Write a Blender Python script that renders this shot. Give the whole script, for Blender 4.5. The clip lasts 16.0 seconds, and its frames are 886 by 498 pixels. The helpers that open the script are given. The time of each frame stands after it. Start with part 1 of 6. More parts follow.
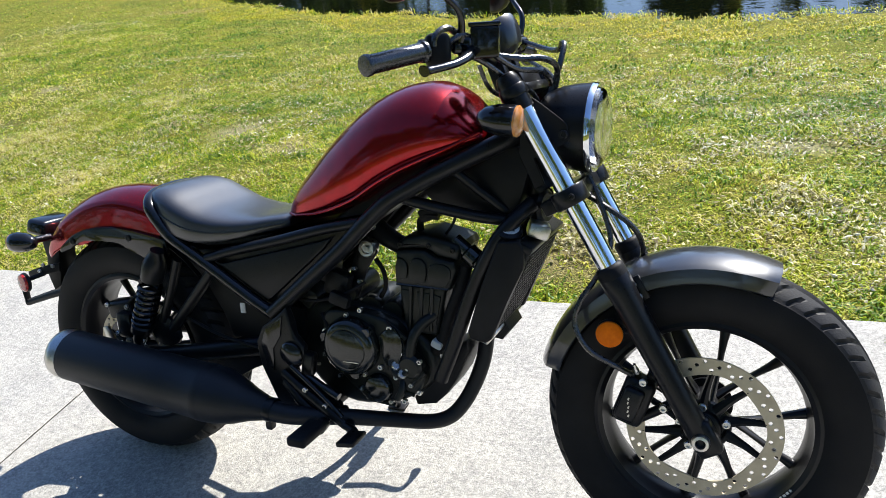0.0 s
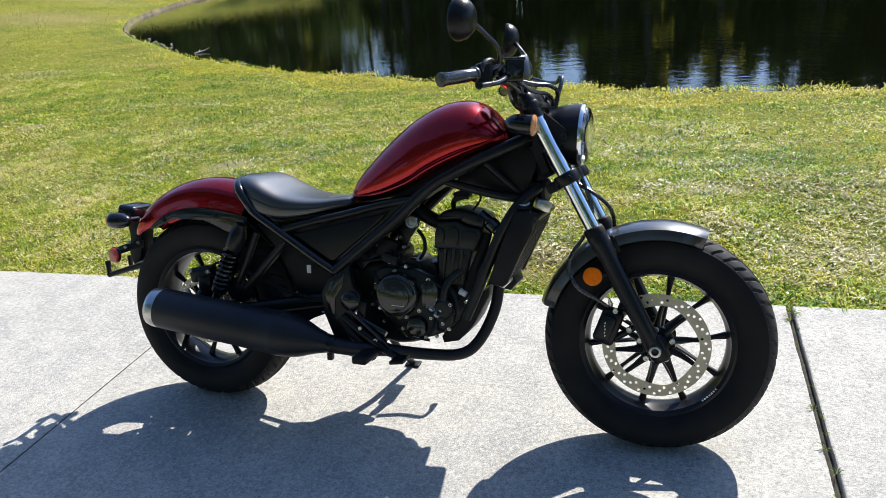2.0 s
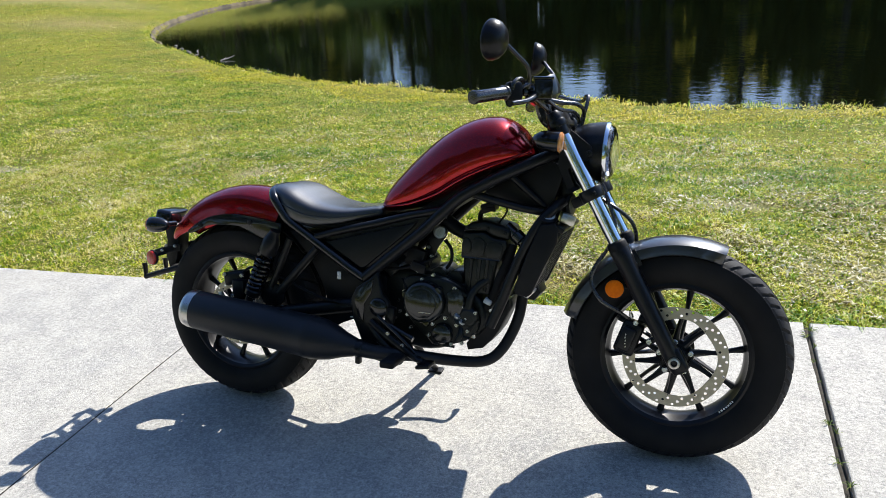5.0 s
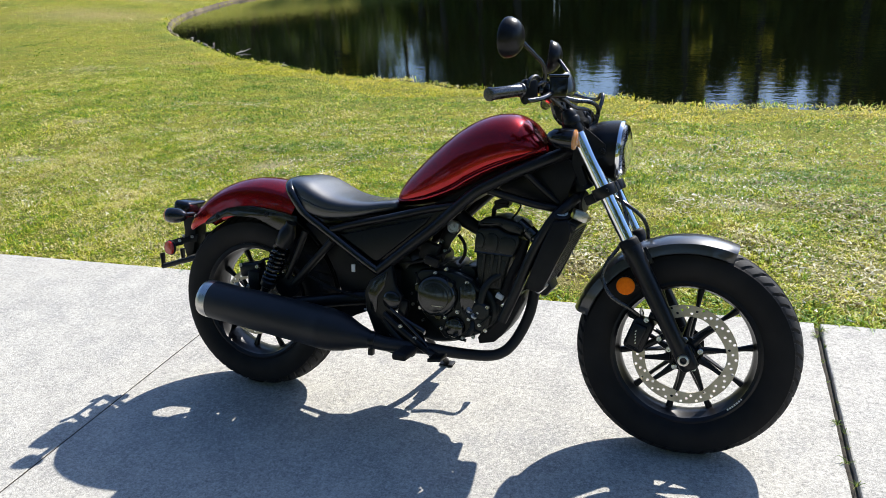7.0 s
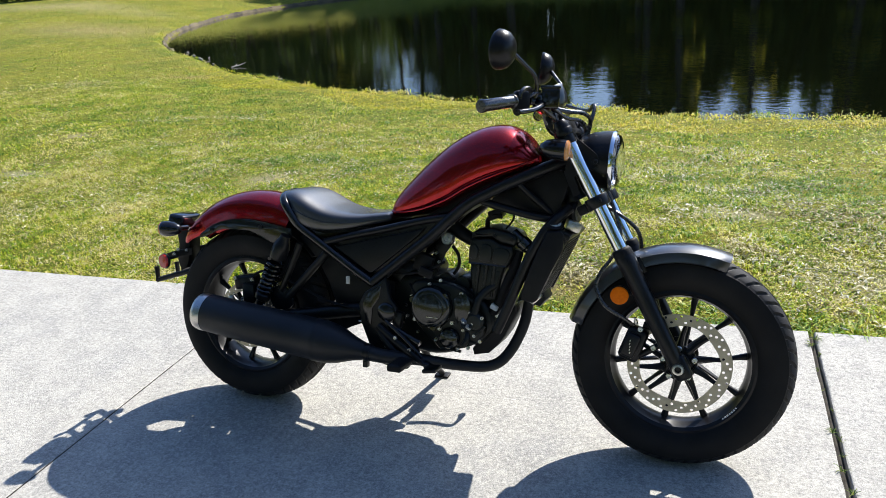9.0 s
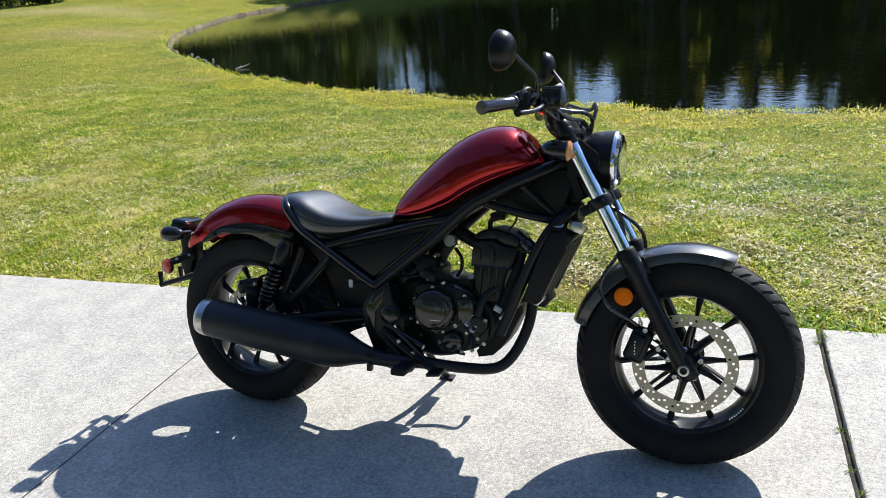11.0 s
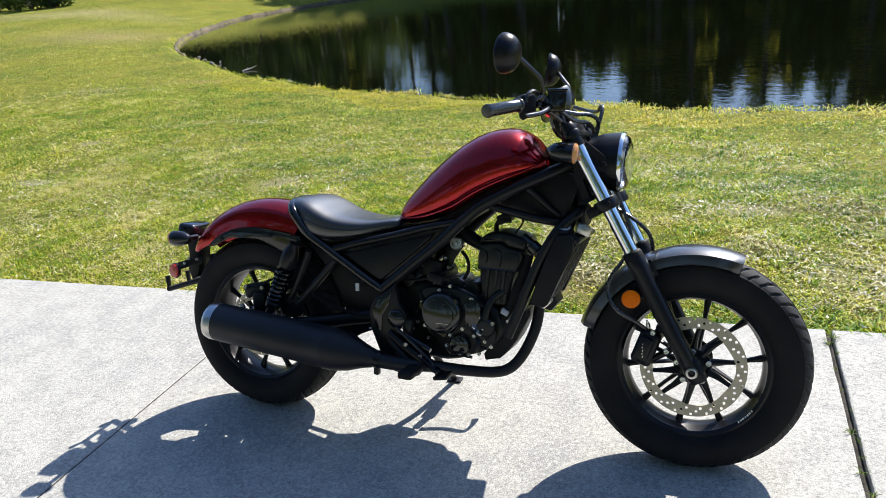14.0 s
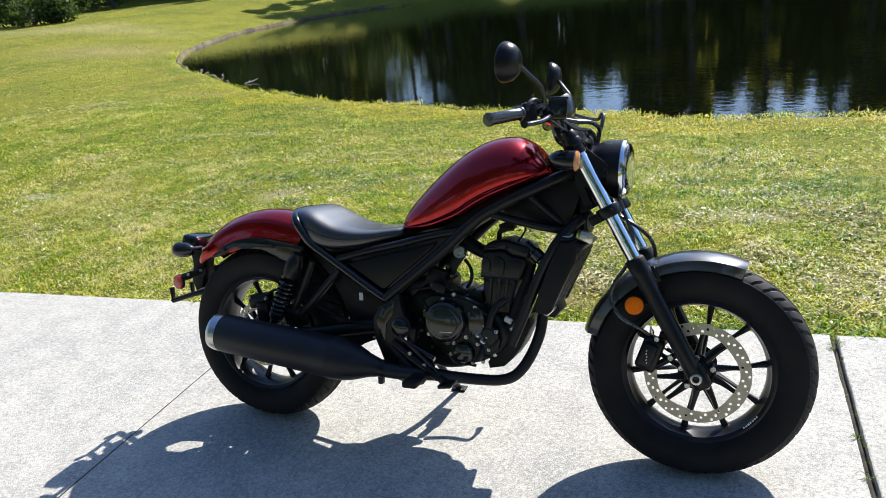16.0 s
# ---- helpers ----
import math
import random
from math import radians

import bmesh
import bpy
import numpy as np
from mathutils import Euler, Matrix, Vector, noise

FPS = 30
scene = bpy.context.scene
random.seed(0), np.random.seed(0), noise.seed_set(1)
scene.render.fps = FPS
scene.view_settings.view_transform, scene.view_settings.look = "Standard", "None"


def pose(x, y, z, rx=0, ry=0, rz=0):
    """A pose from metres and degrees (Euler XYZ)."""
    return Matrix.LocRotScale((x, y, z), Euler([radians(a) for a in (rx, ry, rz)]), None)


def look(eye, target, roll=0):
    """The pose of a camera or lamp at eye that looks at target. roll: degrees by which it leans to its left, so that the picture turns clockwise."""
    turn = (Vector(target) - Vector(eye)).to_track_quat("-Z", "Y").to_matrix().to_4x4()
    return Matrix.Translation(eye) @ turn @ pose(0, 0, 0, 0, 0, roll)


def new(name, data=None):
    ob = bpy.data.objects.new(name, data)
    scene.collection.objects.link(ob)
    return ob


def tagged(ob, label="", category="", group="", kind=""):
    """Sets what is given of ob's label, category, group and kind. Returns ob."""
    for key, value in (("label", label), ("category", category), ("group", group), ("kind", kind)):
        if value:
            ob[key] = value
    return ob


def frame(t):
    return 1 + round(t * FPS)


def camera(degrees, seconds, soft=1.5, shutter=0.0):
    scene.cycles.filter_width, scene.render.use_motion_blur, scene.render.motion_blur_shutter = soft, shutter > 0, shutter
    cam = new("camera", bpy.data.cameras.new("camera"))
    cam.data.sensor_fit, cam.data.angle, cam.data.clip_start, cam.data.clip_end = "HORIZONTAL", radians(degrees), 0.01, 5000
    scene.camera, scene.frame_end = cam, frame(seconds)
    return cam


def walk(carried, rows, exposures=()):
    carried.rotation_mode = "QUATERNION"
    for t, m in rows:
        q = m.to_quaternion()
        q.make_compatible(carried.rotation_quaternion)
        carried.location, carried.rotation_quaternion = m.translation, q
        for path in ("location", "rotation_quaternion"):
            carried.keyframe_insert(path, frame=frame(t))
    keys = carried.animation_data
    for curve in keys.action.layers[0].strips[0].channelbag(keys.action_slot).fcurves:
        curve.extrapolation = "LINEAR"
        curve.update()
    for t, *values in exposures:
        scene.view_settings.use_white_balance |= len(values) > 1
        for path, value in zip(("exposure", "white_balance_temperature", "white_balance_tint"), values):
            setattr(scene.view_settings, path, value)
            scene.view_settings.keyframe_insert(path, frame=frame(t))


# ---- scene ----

# camera: seconds, x, y, z, yaw, pitch, roll
cam = camera(61.76, 16.0, soft=0.75)
ROWS = [
    (0, 1.6402, -1.1430, 1.3916, 28.587, -27.346, -10.088),
    (0.5, 1.7564, -1.3954, 1.4366, 25.617, -24.542, -8.098),
    (1, 1.8679, -1.5864, 1.4340, 26.965, -25.914, -9.307),
    (1.5, 1.7310, -1.7681, 1.4426, 24.441, -22.690, -7.816),
    (2, 1.6571, -1.8343, 1.4493, 22.304, -23.005, -5.931),
    (2.5, 1.6467, -1.8669, 1.4591, 23.935, -22.620, -5.420),
    (3, 1.6437, -1.8782, 1.4688, 23.782, -22.218, -5.170),
    (3.5, 1.6381, -1.8901, 1.4727, 23.397, -22.102, -4.722),
    (4, 1.6456, -1.9029, 1.4748, 23.200, -21.678, -5.137),
    (6.5, 1.6584, -1.9335, 1.4950, 24.417, -23.038, -4.708),
    (7, 1.6605, -1.9435, 1.4925, 24.544, -22.403, -4.531),
    (7.5, 1.6618, -1.9344, 1.4942, 23.951, -22.535, -4.682),
    (8, 1.6614, -1.9352, 1.4956, 23.759, -21.983, -4.458),
    (8.5, 1.6636, -1.9367, 1.4952, 23.764, -21.822, -4.608),
    (9, 1.6691, -1.9449, 1.4914, 24.167, -21.506, -4.831),
    (11.5, 1.6761, -1.9182, 1.5019, 24.768, -21.891, -5.887),
    (12, 1.6770, -1.9159, 1.5042, 24.618, -22.224, -5.796),
    (12.5, 1.6768, -1.9176, 1.5024, 24.621, -22.147, -5.877),
    (13, 1.6760, -1.9175, 1.4979, 24.557, -22.549, -6.122),
    (13.5, 1.6727, -1.9146, 1.5092, 24.888, -22.393, -5.884),
    (14, 1.6775, -1.9158, 1.5071, 25.382, -21.570, -6.372),
    (14.5, 1.6792, -1.9188, 1.5099, 25.780, -21.330, -6.494),
    (15, 1.6798, -1.9256, 1.5051, 25.586, -21.056, -6.576),
    (15.5, 1.6801, -1.9211, 1.5117, 25.467, -21.048, -6.715),
    (16, 1.6804, -1.9234, 1.5051, 25.532, -20.763, -6.987),
]
walk(cam, [(t, pose(x, y, z, 90 + pitch, 0, yaw) @ pose(0, 0, 0, 0, 0, roll)) for t, x, y, z, yaw, pitch, roll in ROWS],
     [(0.0, 1.03), (1.5, 0.96), (4.0, 0.92), (9.0, 0.92), (13.0, 0.95), (16.0, 0.99)])

# ---- daylight ----
SUN_AZ, SUN_EL = radians(72.8), radians(42.5)
world = bpy.data.worlds.new("daylight")
scene.world = world
world.use_nodes = True
wn, wl = world.node_tree.nodes, world.node_tree.links
sky = wn.new("ShaderNodeTexSky")
sky.sky_type, sky.sun_disc = "NISHITA", False
sky.sun_elevation, sky.sun_rotation = SUN_EL, radians(90) - SUN_AZ
sky.air_density, sky.dust_density, sky.ozone_density = 1.2, 1.3, 4.0
wn["Background"].inputs["Strength"].default_value = 0.082
tint = wn.new("ShaderNodeMix")
tint.data_type, tint.blend_type = "RGBA", "MULTIPLY"
tint.inputs["Factor"].default_value = 1.0
tint.inputs["B"].default_value = (0.86, 1.0, 1.24, 1)
wl.new(sky.outputs[0], tint.inputs["A"])
wl.new(tint.outputs["Result"], wn["Background"].inputs["Color"])
sun_data = bpy.data.lights.new("sun", "SUN")
sun_data.energy, sun_data.angle, sun_data.color = 5.0, radians(0.53), (1.0, 0.965, 0.905)
sun = new("sun", sun_data)
SUN_WAY = Vector((math.cos(SUN_AZ) * math.cos(SUN_EL), math.sin(SUN_AZ) * math.cos(SUN_EL), math.sin(SUN_EL)))
sun.matrix_world = look(SUN_WAY * 40, (0, 0, 0))

# ---- materials ----


def material(name, base, rough=0.5, metal=0.0, second=None, scale=8.0, mix=(0.35, 0.7), bump=0.0, bump_scale=120.0, coat=0.0,
             rough_var=0.08, spec=0.5, sheen=0.0, coat_rough=0.03):
    """A surface with two colours mingled by noise, uneven gloss and fine relief."""
    m = bpy.data.materials.new(name)
    m.use_nodes = True
    nt = m.node_tree
    n, l = nt.nodes, nt.links
    b = n["Principled BSDF"]
    tc = n.new("ShaderNodeTexCoord")
    big = n.new("ShaderNodeTexNoise")
    big.inputs["Scale"].default_value, big.inputs["Detail"].default_value = scale, 6
    l.new(tc.outputs["Object"], big.inputs["Vector"])
    ramp = n.new("ShaderNodeMapRange")
    ramp.inputs["From Min"].default_value, ramp.inputs["From Max"].default_value = mix
    l.new(big.outputs["Fac"], ramp.inputs["Value"])
    mixer = n.new("ShaderNodeMix")
    mixer.data_type = "RGBA"
    mixer.inputs["A"].default_value = (*base, 1)
    mixer.inputs["B"].default_value = (*(second or [c * 0.8 for c in base]), 1)
    l.new(ramp.outputs[0], mixer.inputs["Factor"])
    l.new(mixer.outputs["Result"], b.inputs["Base Color"])
    rr = n.new("ShaderNodeMapRange")
    rr.inputs["To Min"].default_value, rr.inputs["To Max"].default_value = max(0.02, rough - rough_var), rough + rough_var
    fine = n.new("ShaderNodeTexNoise")
    fine.inputs["Scale"].default_value, fine.inputs["Detail"].default_value = bump_scale, 4
    l.new(tc.outputs["Object"], fine.inputs["Vector"])
    l.new(fine.outputs["Fac"], rr.inputs["Value"])
    l.new(rr.outputs[0], b.inputs["Roughness"])
    b.inputs["Metallic"].default_value = metal
    b.inputs["Specular IOR Level"].default_value = spec
    b.inputs["Sheen Weight"].default_value = sheen
    if coat:
        b.inputs["Coat Weight"].default_value, b.inputs["Coat Roughness"].default_value = coat, coat_rough
    if bump:
        bp = n.new("ShaderNodeBump")
        bp.inputs["Strength"].default_value, bp.inputs["Distance"].default_value = bump, 0.002
        l.new(fine.outputs["Fac"], bp.inputs["Height"])
        l.new(bp.outputs[0], b.inputs["Normal"])
    return m


RED = material("red_paint", (0.36, 0.003, 0.008), 0.2, 0.85, (0.27, 0.002, 0.005), 30, coat=0.5, bump=0.006, bump_scale=900, rough_var=0.05)
BLACK_GLOSS = material("black_gloss_paint", (0.005, 0.005, 0.006), 0.16, 0.0, (0.008, 0.008, 0.009), 12, coat=0.3, bump=0.02, bump_scale=300, spec=0.4)
BLACK_SATIN = material("black_satin_metal", (0.006, 0.006, 0.007), 0.3, 0.0, (0.010, 0.010, 0.011), 14, bump=0.06, bump_scale=350, spec=0.26)
PANEL = material("black_panel_plastic", (0.004, 0.005, 0.007), 0.3, 0.0, (0.006, 0.007, 0.009), 6, bump=0.05, bump_scale=500, spec=0.22)
FENDER_BLACK = material("black_fender_paint", (0.008, 0.009, 0.012), 0.36, 0.0, (0.012, 0.013, 0.017), 9, bump=0.03, bump_scale=420, spec=0.45, coat=1.0, coat_rough=0.12, rough_var=0.05)
EXHAUST_BLACK = material("black_exhaust_paint", (0.007, 0.008, 0.010), 0.5, 0.0, (0.011, 0.011, 0.013), 10, bump=0.1, bump_scale=600, spec=0.35)
ENGINE = material("dark_cast_alloy", (0.006, 0.007, 0.006), 0.36, 0.0, (0.013, 0.0145, 0.012), 22, bump=0.2, bump_scale=260, spec=0.32)
COVER = material("dark_machined_cover", (0.012, 0.0135, 0.012), 0.13, 0.2, (0.018, 0.019, 0.017), 18, bump=0.02, bump_scale=300, spec=0.7)
PLASTIC = material("black_plastic", (0.006, 0.006, 0.007), 0.45, 0.0, (0.01, 0.01, 0.011), 20, bump=0.18, bump_scale=500, spec=0.2)
RUBBER = material("tyre_rubber", (0.007, 0.007, 0.008), 0.55, 0.0, (0.013, 0.0125, 0.0125), 11, bump=0.2, bump_scale=300, spec=0.16)
TREAD = material("worn_tread_rubber", (0.026, 0.026, 0.028), 0.75, 0.0, (0.017, 0.017, 0.018), 14, bump=0.3, bump_scale=260, spec=0.25)
GRIP_RUBBER = material("grip_rubber", (0.008, 0.008, 0.009), 0.26, 0.0, (0.013, 0.013, 0.013), 25, bump=0.2, bump_scale=400, spec=0.9)
SEAT = material("black_seat_vinyl", (0.010, 0.011, 0.015), 0.5, 0.0, (0.016, 0.017, 0.021), 18, bump=0.22, bump_scale=260, spec=0.7, coat=0.85, coat_rough=0.2, rough_var=0.05)
CHROME = material("chrome", (0.88, 0.9, 0.93), 0.05, 1.0, (0.78, 0.8, 0.82), 15, rough_var=0.03)
STEEL = material("brushed_steel", (0.62, 0.6, 0.56), 0.3, 1.0, (0.5, 0.48, 0.45), 30, bump=0.05, bump_scale=500)
DISC = material("brake_disc_steel", (0.50, 0.44, 0.32), 0.45, 0.6, (0.41, 0.36, 0.26), 40, bump=0.06, bump_scale=700)
BOLT = material("zinc_bolt", (0.66, 0.66, 0.64), 0.28, 1.0, (0.5, 0.5, 0.48), 60)
ORANGE = material("amber_reflector", (0.9, 0.19, 0.002), 0.4, 0.0, (0.8, 0.15, 0.002), 120, bump=0.2, bump_scale=500, spec=0.12)
AMBER = material("amber_lens", (0.62, 0.27, 0.07), 0.2, 0.0, (0.5, 0.18, 0.04), 120, coat=0.8, bump=0.3, bump_scale=300)
RED_LENS = material("red_reflector", (0.5, 0.02, 0.012), 0.22, 0.0, (0.4, 0.012, 0.01), 120, coat=0.6, bump=0.25, bump_scale=500)
WHITE_LABEL = material("white_label", (0.7, 0.7, 0.68), 0.45, 0.0, (0.55, 0.55, 0.54), 40)
LABEL_INK = material("label_ink", (0.05, 0.05, 0.055), 0.5)
FIN = material("radiator_fin", (0.03, 0.03, 0.032), 0.45, 0.5, (0.05, 0.05, 0.05), 40)
RIM = material("wheel_black", (0.005, 0.005, 0.007), 0.34, 0.0, (0.008, 0.008, 0.010), 12, bump=0.05, bump_scale=300, spec=0.3)
BOWL = material("headlight_bowl", (0.32, 0.34, 0.37), 0.22, 1.0, (0.24, 0.26, 0.28), 40)
CABLE = material("cable_sheath", (0.009, 0.009, 0.01), 0.28, 0.0, (0.013, 0.013, 0.014), 30, spec=0.9)
CHAIN = material("chain_steel", (0.3, 0.27, 0.22), 0.4, 0.9, (0.12, 0.11, 0.09), 60)
GAUGE_FACE = material("gauge_glass", (0.02, 0.022, 0.025), 0.08, 0.0, (0.025, 0.027, 0.03), 10, coat=1.0, rough_var=0.02)
MIRROR = material("mirror_glass", (0.9, 0.92, 0.93), 0.02, 1.0, (0.88, 0.9, 0.91), 10, rough_var=0.01)


def glass(name, colour=(1, 1, 1), rough=0.02):
    m = bpy.data.materials.new(name)
    m.use_nodes = True
    b = m.node_tree.nodes["Principled BSDF"]
    b.inputs["Base Color"].default_value = (*colour, 1)
    b.inputs["Roughness"].default_value, b.inputs["Transmission Weight"].default_value, b.inputs["IOR"].default_value = rough, 1.0, 1.45
    return m


LENS = glass("headlight_glass")


def concrete():
    m = bpy.data.materials.new("broom_finished_concrete")
    m.use_nodes = True
    nt = m.node_tree
    n, l = nt.nodes, nt.links
    b = n["Principled BSDF"]
    tc = n.new("ShaderNodeTexCoord")

    def tex(kind, scale, detail=5.0, rough=0.55):
        x = n.new("ShaderNodeTex" + kind)
        x.inputs["Scale"].default_value = scale
        if kind == "Noise":
            x.inputs["Detail"].default_value, x.inputs["Roughness"].default_value = detail, rough
        l.new(tc.outputs["Object"], x.inputs["Vector"])
        return x

    def span(src, a, c, lo, hi):
        r = n.new("ShaderNodeMapRange")
        for key, v in (("From Min", a), ("From Max", c), ("To Min", lo), ("To Max", hi)):
            r.inputs[key].default_value = v
        l.new(src, r.inputs["Value"])
        return r.outputs[0]

    def blend(fac, a, c, kind="MIX"):
        x = n.new("ShaderNodeMix")
        x.data_type, x.blend_type = "RGBA", kind
        for key, v in (("A", a), ("B", c)):
            if isinstance(v, tuple):
                x.inputs[key].default_value = (*v, 1)
            else:
                l.new(v, x.inputs[key])
        if isinstance(fac, float):
            x.inputs["Factor"].default_value = fac
        else:
            l.new(fac, x.inputs["Factor"])
        return x.outputs["Result"]

    stain, blotch, grit, sand = tex("Noise", 1.3, 6), tex("Noise", 7, 7, 0.72), tex("Noise", 140, 2, 0.6), tex("Noise", 300, 2)
    pits, fleck, mark = tex("Voronoi", 46), tex("Noise", 30, 6, 0.7), tex("Noise", 3.1, 7, 0.75)
    c = blend(span(stain.outputs["Fac"], 0.35, 0.68, 0, 1), (0.355, 0.34, 0.302), (0.28, 0.272, 0.252))
    c = blend(span(blotch.outputs["Fac"], 0.45, 0.66, 0, 0.8), c, (0.43, 0.413, 0.368))
    c = blend(span(blotch.outputs["Fac"], 0.46, 0.30, 0, 0.65), c, (0.22, 0.216, 0.205))
    c = blend(span(mark.outputs["Fac"], 0.53, 0.64, 0, 0.45), c, (0.25, 0.25, 0.245))
    c = blend(span(fleck.outputs["Fac"], 0.55, 0.66, 0, 0.55), c, (0.19, 0.186, 0.175))
    grain = tex("Noise", 62, 3, 0.6)
    c = blend(span(grain.outputs["Fac"], 0.53, 0.68, 0, 0.6), c, (0.17, 0.168, 0.16))
    c = blend(span(grain.outputs["Fac"], 0.48, 0.34, 0, 0.55), c, (0.54, 0.52, 0.46))
    c = blend(span(grit.outputs["Fac"], 0.54, 0.70, 0, 0.5), c, (0.12, 0.118, 0.11))
    c = blend(span(grit.outputs["Fac"], 0.48, 0.30, 0, 0.45), c, (0.60, 0.57, 0.51))
    c = blend(span(sand.outputs["Fac"], 0.53, 0.62, 0, 0.35), c, (0.55, 0.53, 0.48))
    dark = n.new("ShaderNodeSeparateColor")
    l.new(pits.outputs["Color"], dark.inputs[0])
    some = n.new("ShaderNodeMath")
    some.operation = "MULTIPLY"
    l.new(span(pits.outputs["Distance"], 0.06, 0.26, 0.4, 0.0), some.inputs[0])
    l.new(span(dark.outputs[0], 0.5, 0.7, 0.0, 1.0), some.inputs[1])
    c = blend(some.outputs[0], c, (0.05, 0.049, 0.046))
    l.new(c, b.inputs["Base Color"])
    b.inputs["Roughness"].default_value = 0.85
    b.inputs["Specular IOR Level"].default_value = 0.3
    h = n.new("ShaderNodeMath")
    h.operation = "ADD"
    l.new(grit.outputs["Fac"], h.inputs[0])
    l.new(sand.outputs["Fac"], h.inputs[1])
    bp = n.new("ShaderNodeBump")
    bp.inputs["Strength"].default_value, bp.inputs["Distance"].default_value = 0.45, 0.004
    l.new(h.outputs[0], bp.inputs["Height"])
    l.new(bp.outputs[0], b.inputs["Normal"])
    return m


CONCRETE = concrete()


# bare patches of the lawn: x, y, half sizes, sand colour
BARE = [(-4.3, 2.46, 0.42, 0.13, (0.42, 0.37, 0.28)), (0.84, 1.24, 0.42, 0.20, (0.26, 0.19, 0.12)), (-28.5, 24.6, 6.0, 2.2, (0.32, 0.27, 0.14)), (2.2, 1.5, 0.45, 0.2, (0.33, 0.28, 0.15)), (-5.2, 3.87, 0.22, 0.13, (0.40, 0.33, 0.24)),
        (-4.47, 2.87, 0.30, 0.13, (0.14, 0.10, 0.06)), (-3.62, 2.1, 0.12, 0.08, (0.34, 0.27, 0.19)), (-2.62, 2.7, 0.20, 0.13, (0.34, 0.28, 0.20)), (-2.54, 2.97, 0.12, 0.08, (0.42, 0.37, 0.29)), (-1.9, 2.7, 0.26, 0.22, (0.36, 0.30, 0.21)),
        (-1.2, 2.35, 0.3, 0.16, (0.34, 0.28, 0.19)), (-8.0, 8.9, 0.9, 0.35, (0.30, 0.21, 0.10)), (-20.2, 18.5, 3.2, 2.6, (0.27, 0.21, 0.10)), (1.6, 2.43, 0.26, 0.12, (0.40, 0.36, 0.26)), (2.55, 2.6, 0.4, 0.14, (0.30, 0.25, 0.17)), (1.35, 3.1, 0.35, 0.12, (0.36, 0.32, 0.2))]


def soil_and_turf():
    m = bpy.data.materials.new("turf_soil")
    m.use_nodes = True
    nt = m.node_tree
    n, l = nt.nodes, nt.links
    b = n["Principled BSDF"]
    tc = n.new("ShaderNodeTexCoord")
    ragged = n.new("ShaderNodeTexNoise")
    ragged.inputs["Scale"].default_value, ragged.inputs["Detail"].default_value = 3.0, 6
    l.new(tc.outputs["Object"], ragged.inputs["Vector"])
    prev = None
    for k, (scale, colour, a, c) in enumerate((
            (0.45, (0.10, 0.145, 0.014), 0.42, 0.62), (2.2, (0.28, 0.235, 0.04), 0.5, 0.68), (9.0, (0.09, 0.12, 0.014), 0.5, 0.64),
            (38.0, (0.35, 0.30, 0.08), 0.53, 0.65), (130.0, (0.065, 0.062, 0.014), 0.5, 0.6))):
        x = n.new("ShaderNodeTexNoise")
        x.inputs["Scale"].default_value, x.inputs["Detail"].default_value = scale, 5
        l.new(tc.outputs["Object"], x.inputs["Vector"])
        r = n.new("ShaderNodeMapRange")
        r.inputs["From Min"].default_value, r.inputs["From Max"].default_value, r.inputs["To Max"].default_value = a, c, 0.8
        l.new(x.outputs["Fac"], r.inputs["Value"])
        mx = n.new("ShaderNodeMix")
        mx.data_type = "RGBA"
        if prev is None:
            mx.inputs["A"].default_value = (0.23, 0.235, 0.020, 1)
        else:
            l.new(prev, mx.inputs["A"])
        mx.inputs["B"].default_value = (*colour, 1)
        l.new(r.outputs[0], mx.inputs["Factor"])
        prev = mx.outputs["Result"]
    # bare sandy patches worn through the sward
    for cx, cy, rx, ry, tan in BARE:
        mp, ln, rg, ad, mx = (n.new("ShaderNode" + k) for k in ("Mapping", "VectorMath", "MapRange", "Math", "Mix"))
        mp.inputs["Location"].default_value = (-cx / rx, -cy / ry, 0)
        mp.inputs["Scale"].default_value = (1 / rx, 1 / ry, 0)
        ln.operation, mx.data_type = "LENGTH", "RGBA"
        l.new(tc.outputs["Object"], mp.inputs["Vector"])
        l.new(mp.outputs[0], ln.inputs[0])
        l.new(ln.outputs["Value"], ad.inputs[0])
        l.new(ragged.outputs["Fac"], ad.inputs[1])
        for key, v in (("From Min", 1.75), ("From Max", 0.6), ("To Min", 0.0), ("To Max", 0.55)):
            rg.inputs[key].default_value = v
        l.new(ad.outputs[0], rg.inputs["Value"])
        l.new(rg.outputs[0], mx.inputs["Factor"])
        l.new(prev, mx.inputs["A"])
        mx.inputs["B"].default_value = (*tan, 1)
        prev = mx.outputs["Result"]
    l.new(prev, b.inputs["Base Color"])
    b.inputs["Roughness"].default_value, b.inputs["Specular IOR Level"].default_value = 0.95, 0.1
    bp = n.new("ShaderNodeBump")
    bp.inputs["Strength"].default_value, bp.inputs["Distance"].default_value = 0.8, 0.03
    l.new(x.outputs["Fac"], bp.inputs["Height"])
    l.new(bp.outputs[0], b.inputs["Normal"])
    return m


TURF = soil_and_turf()


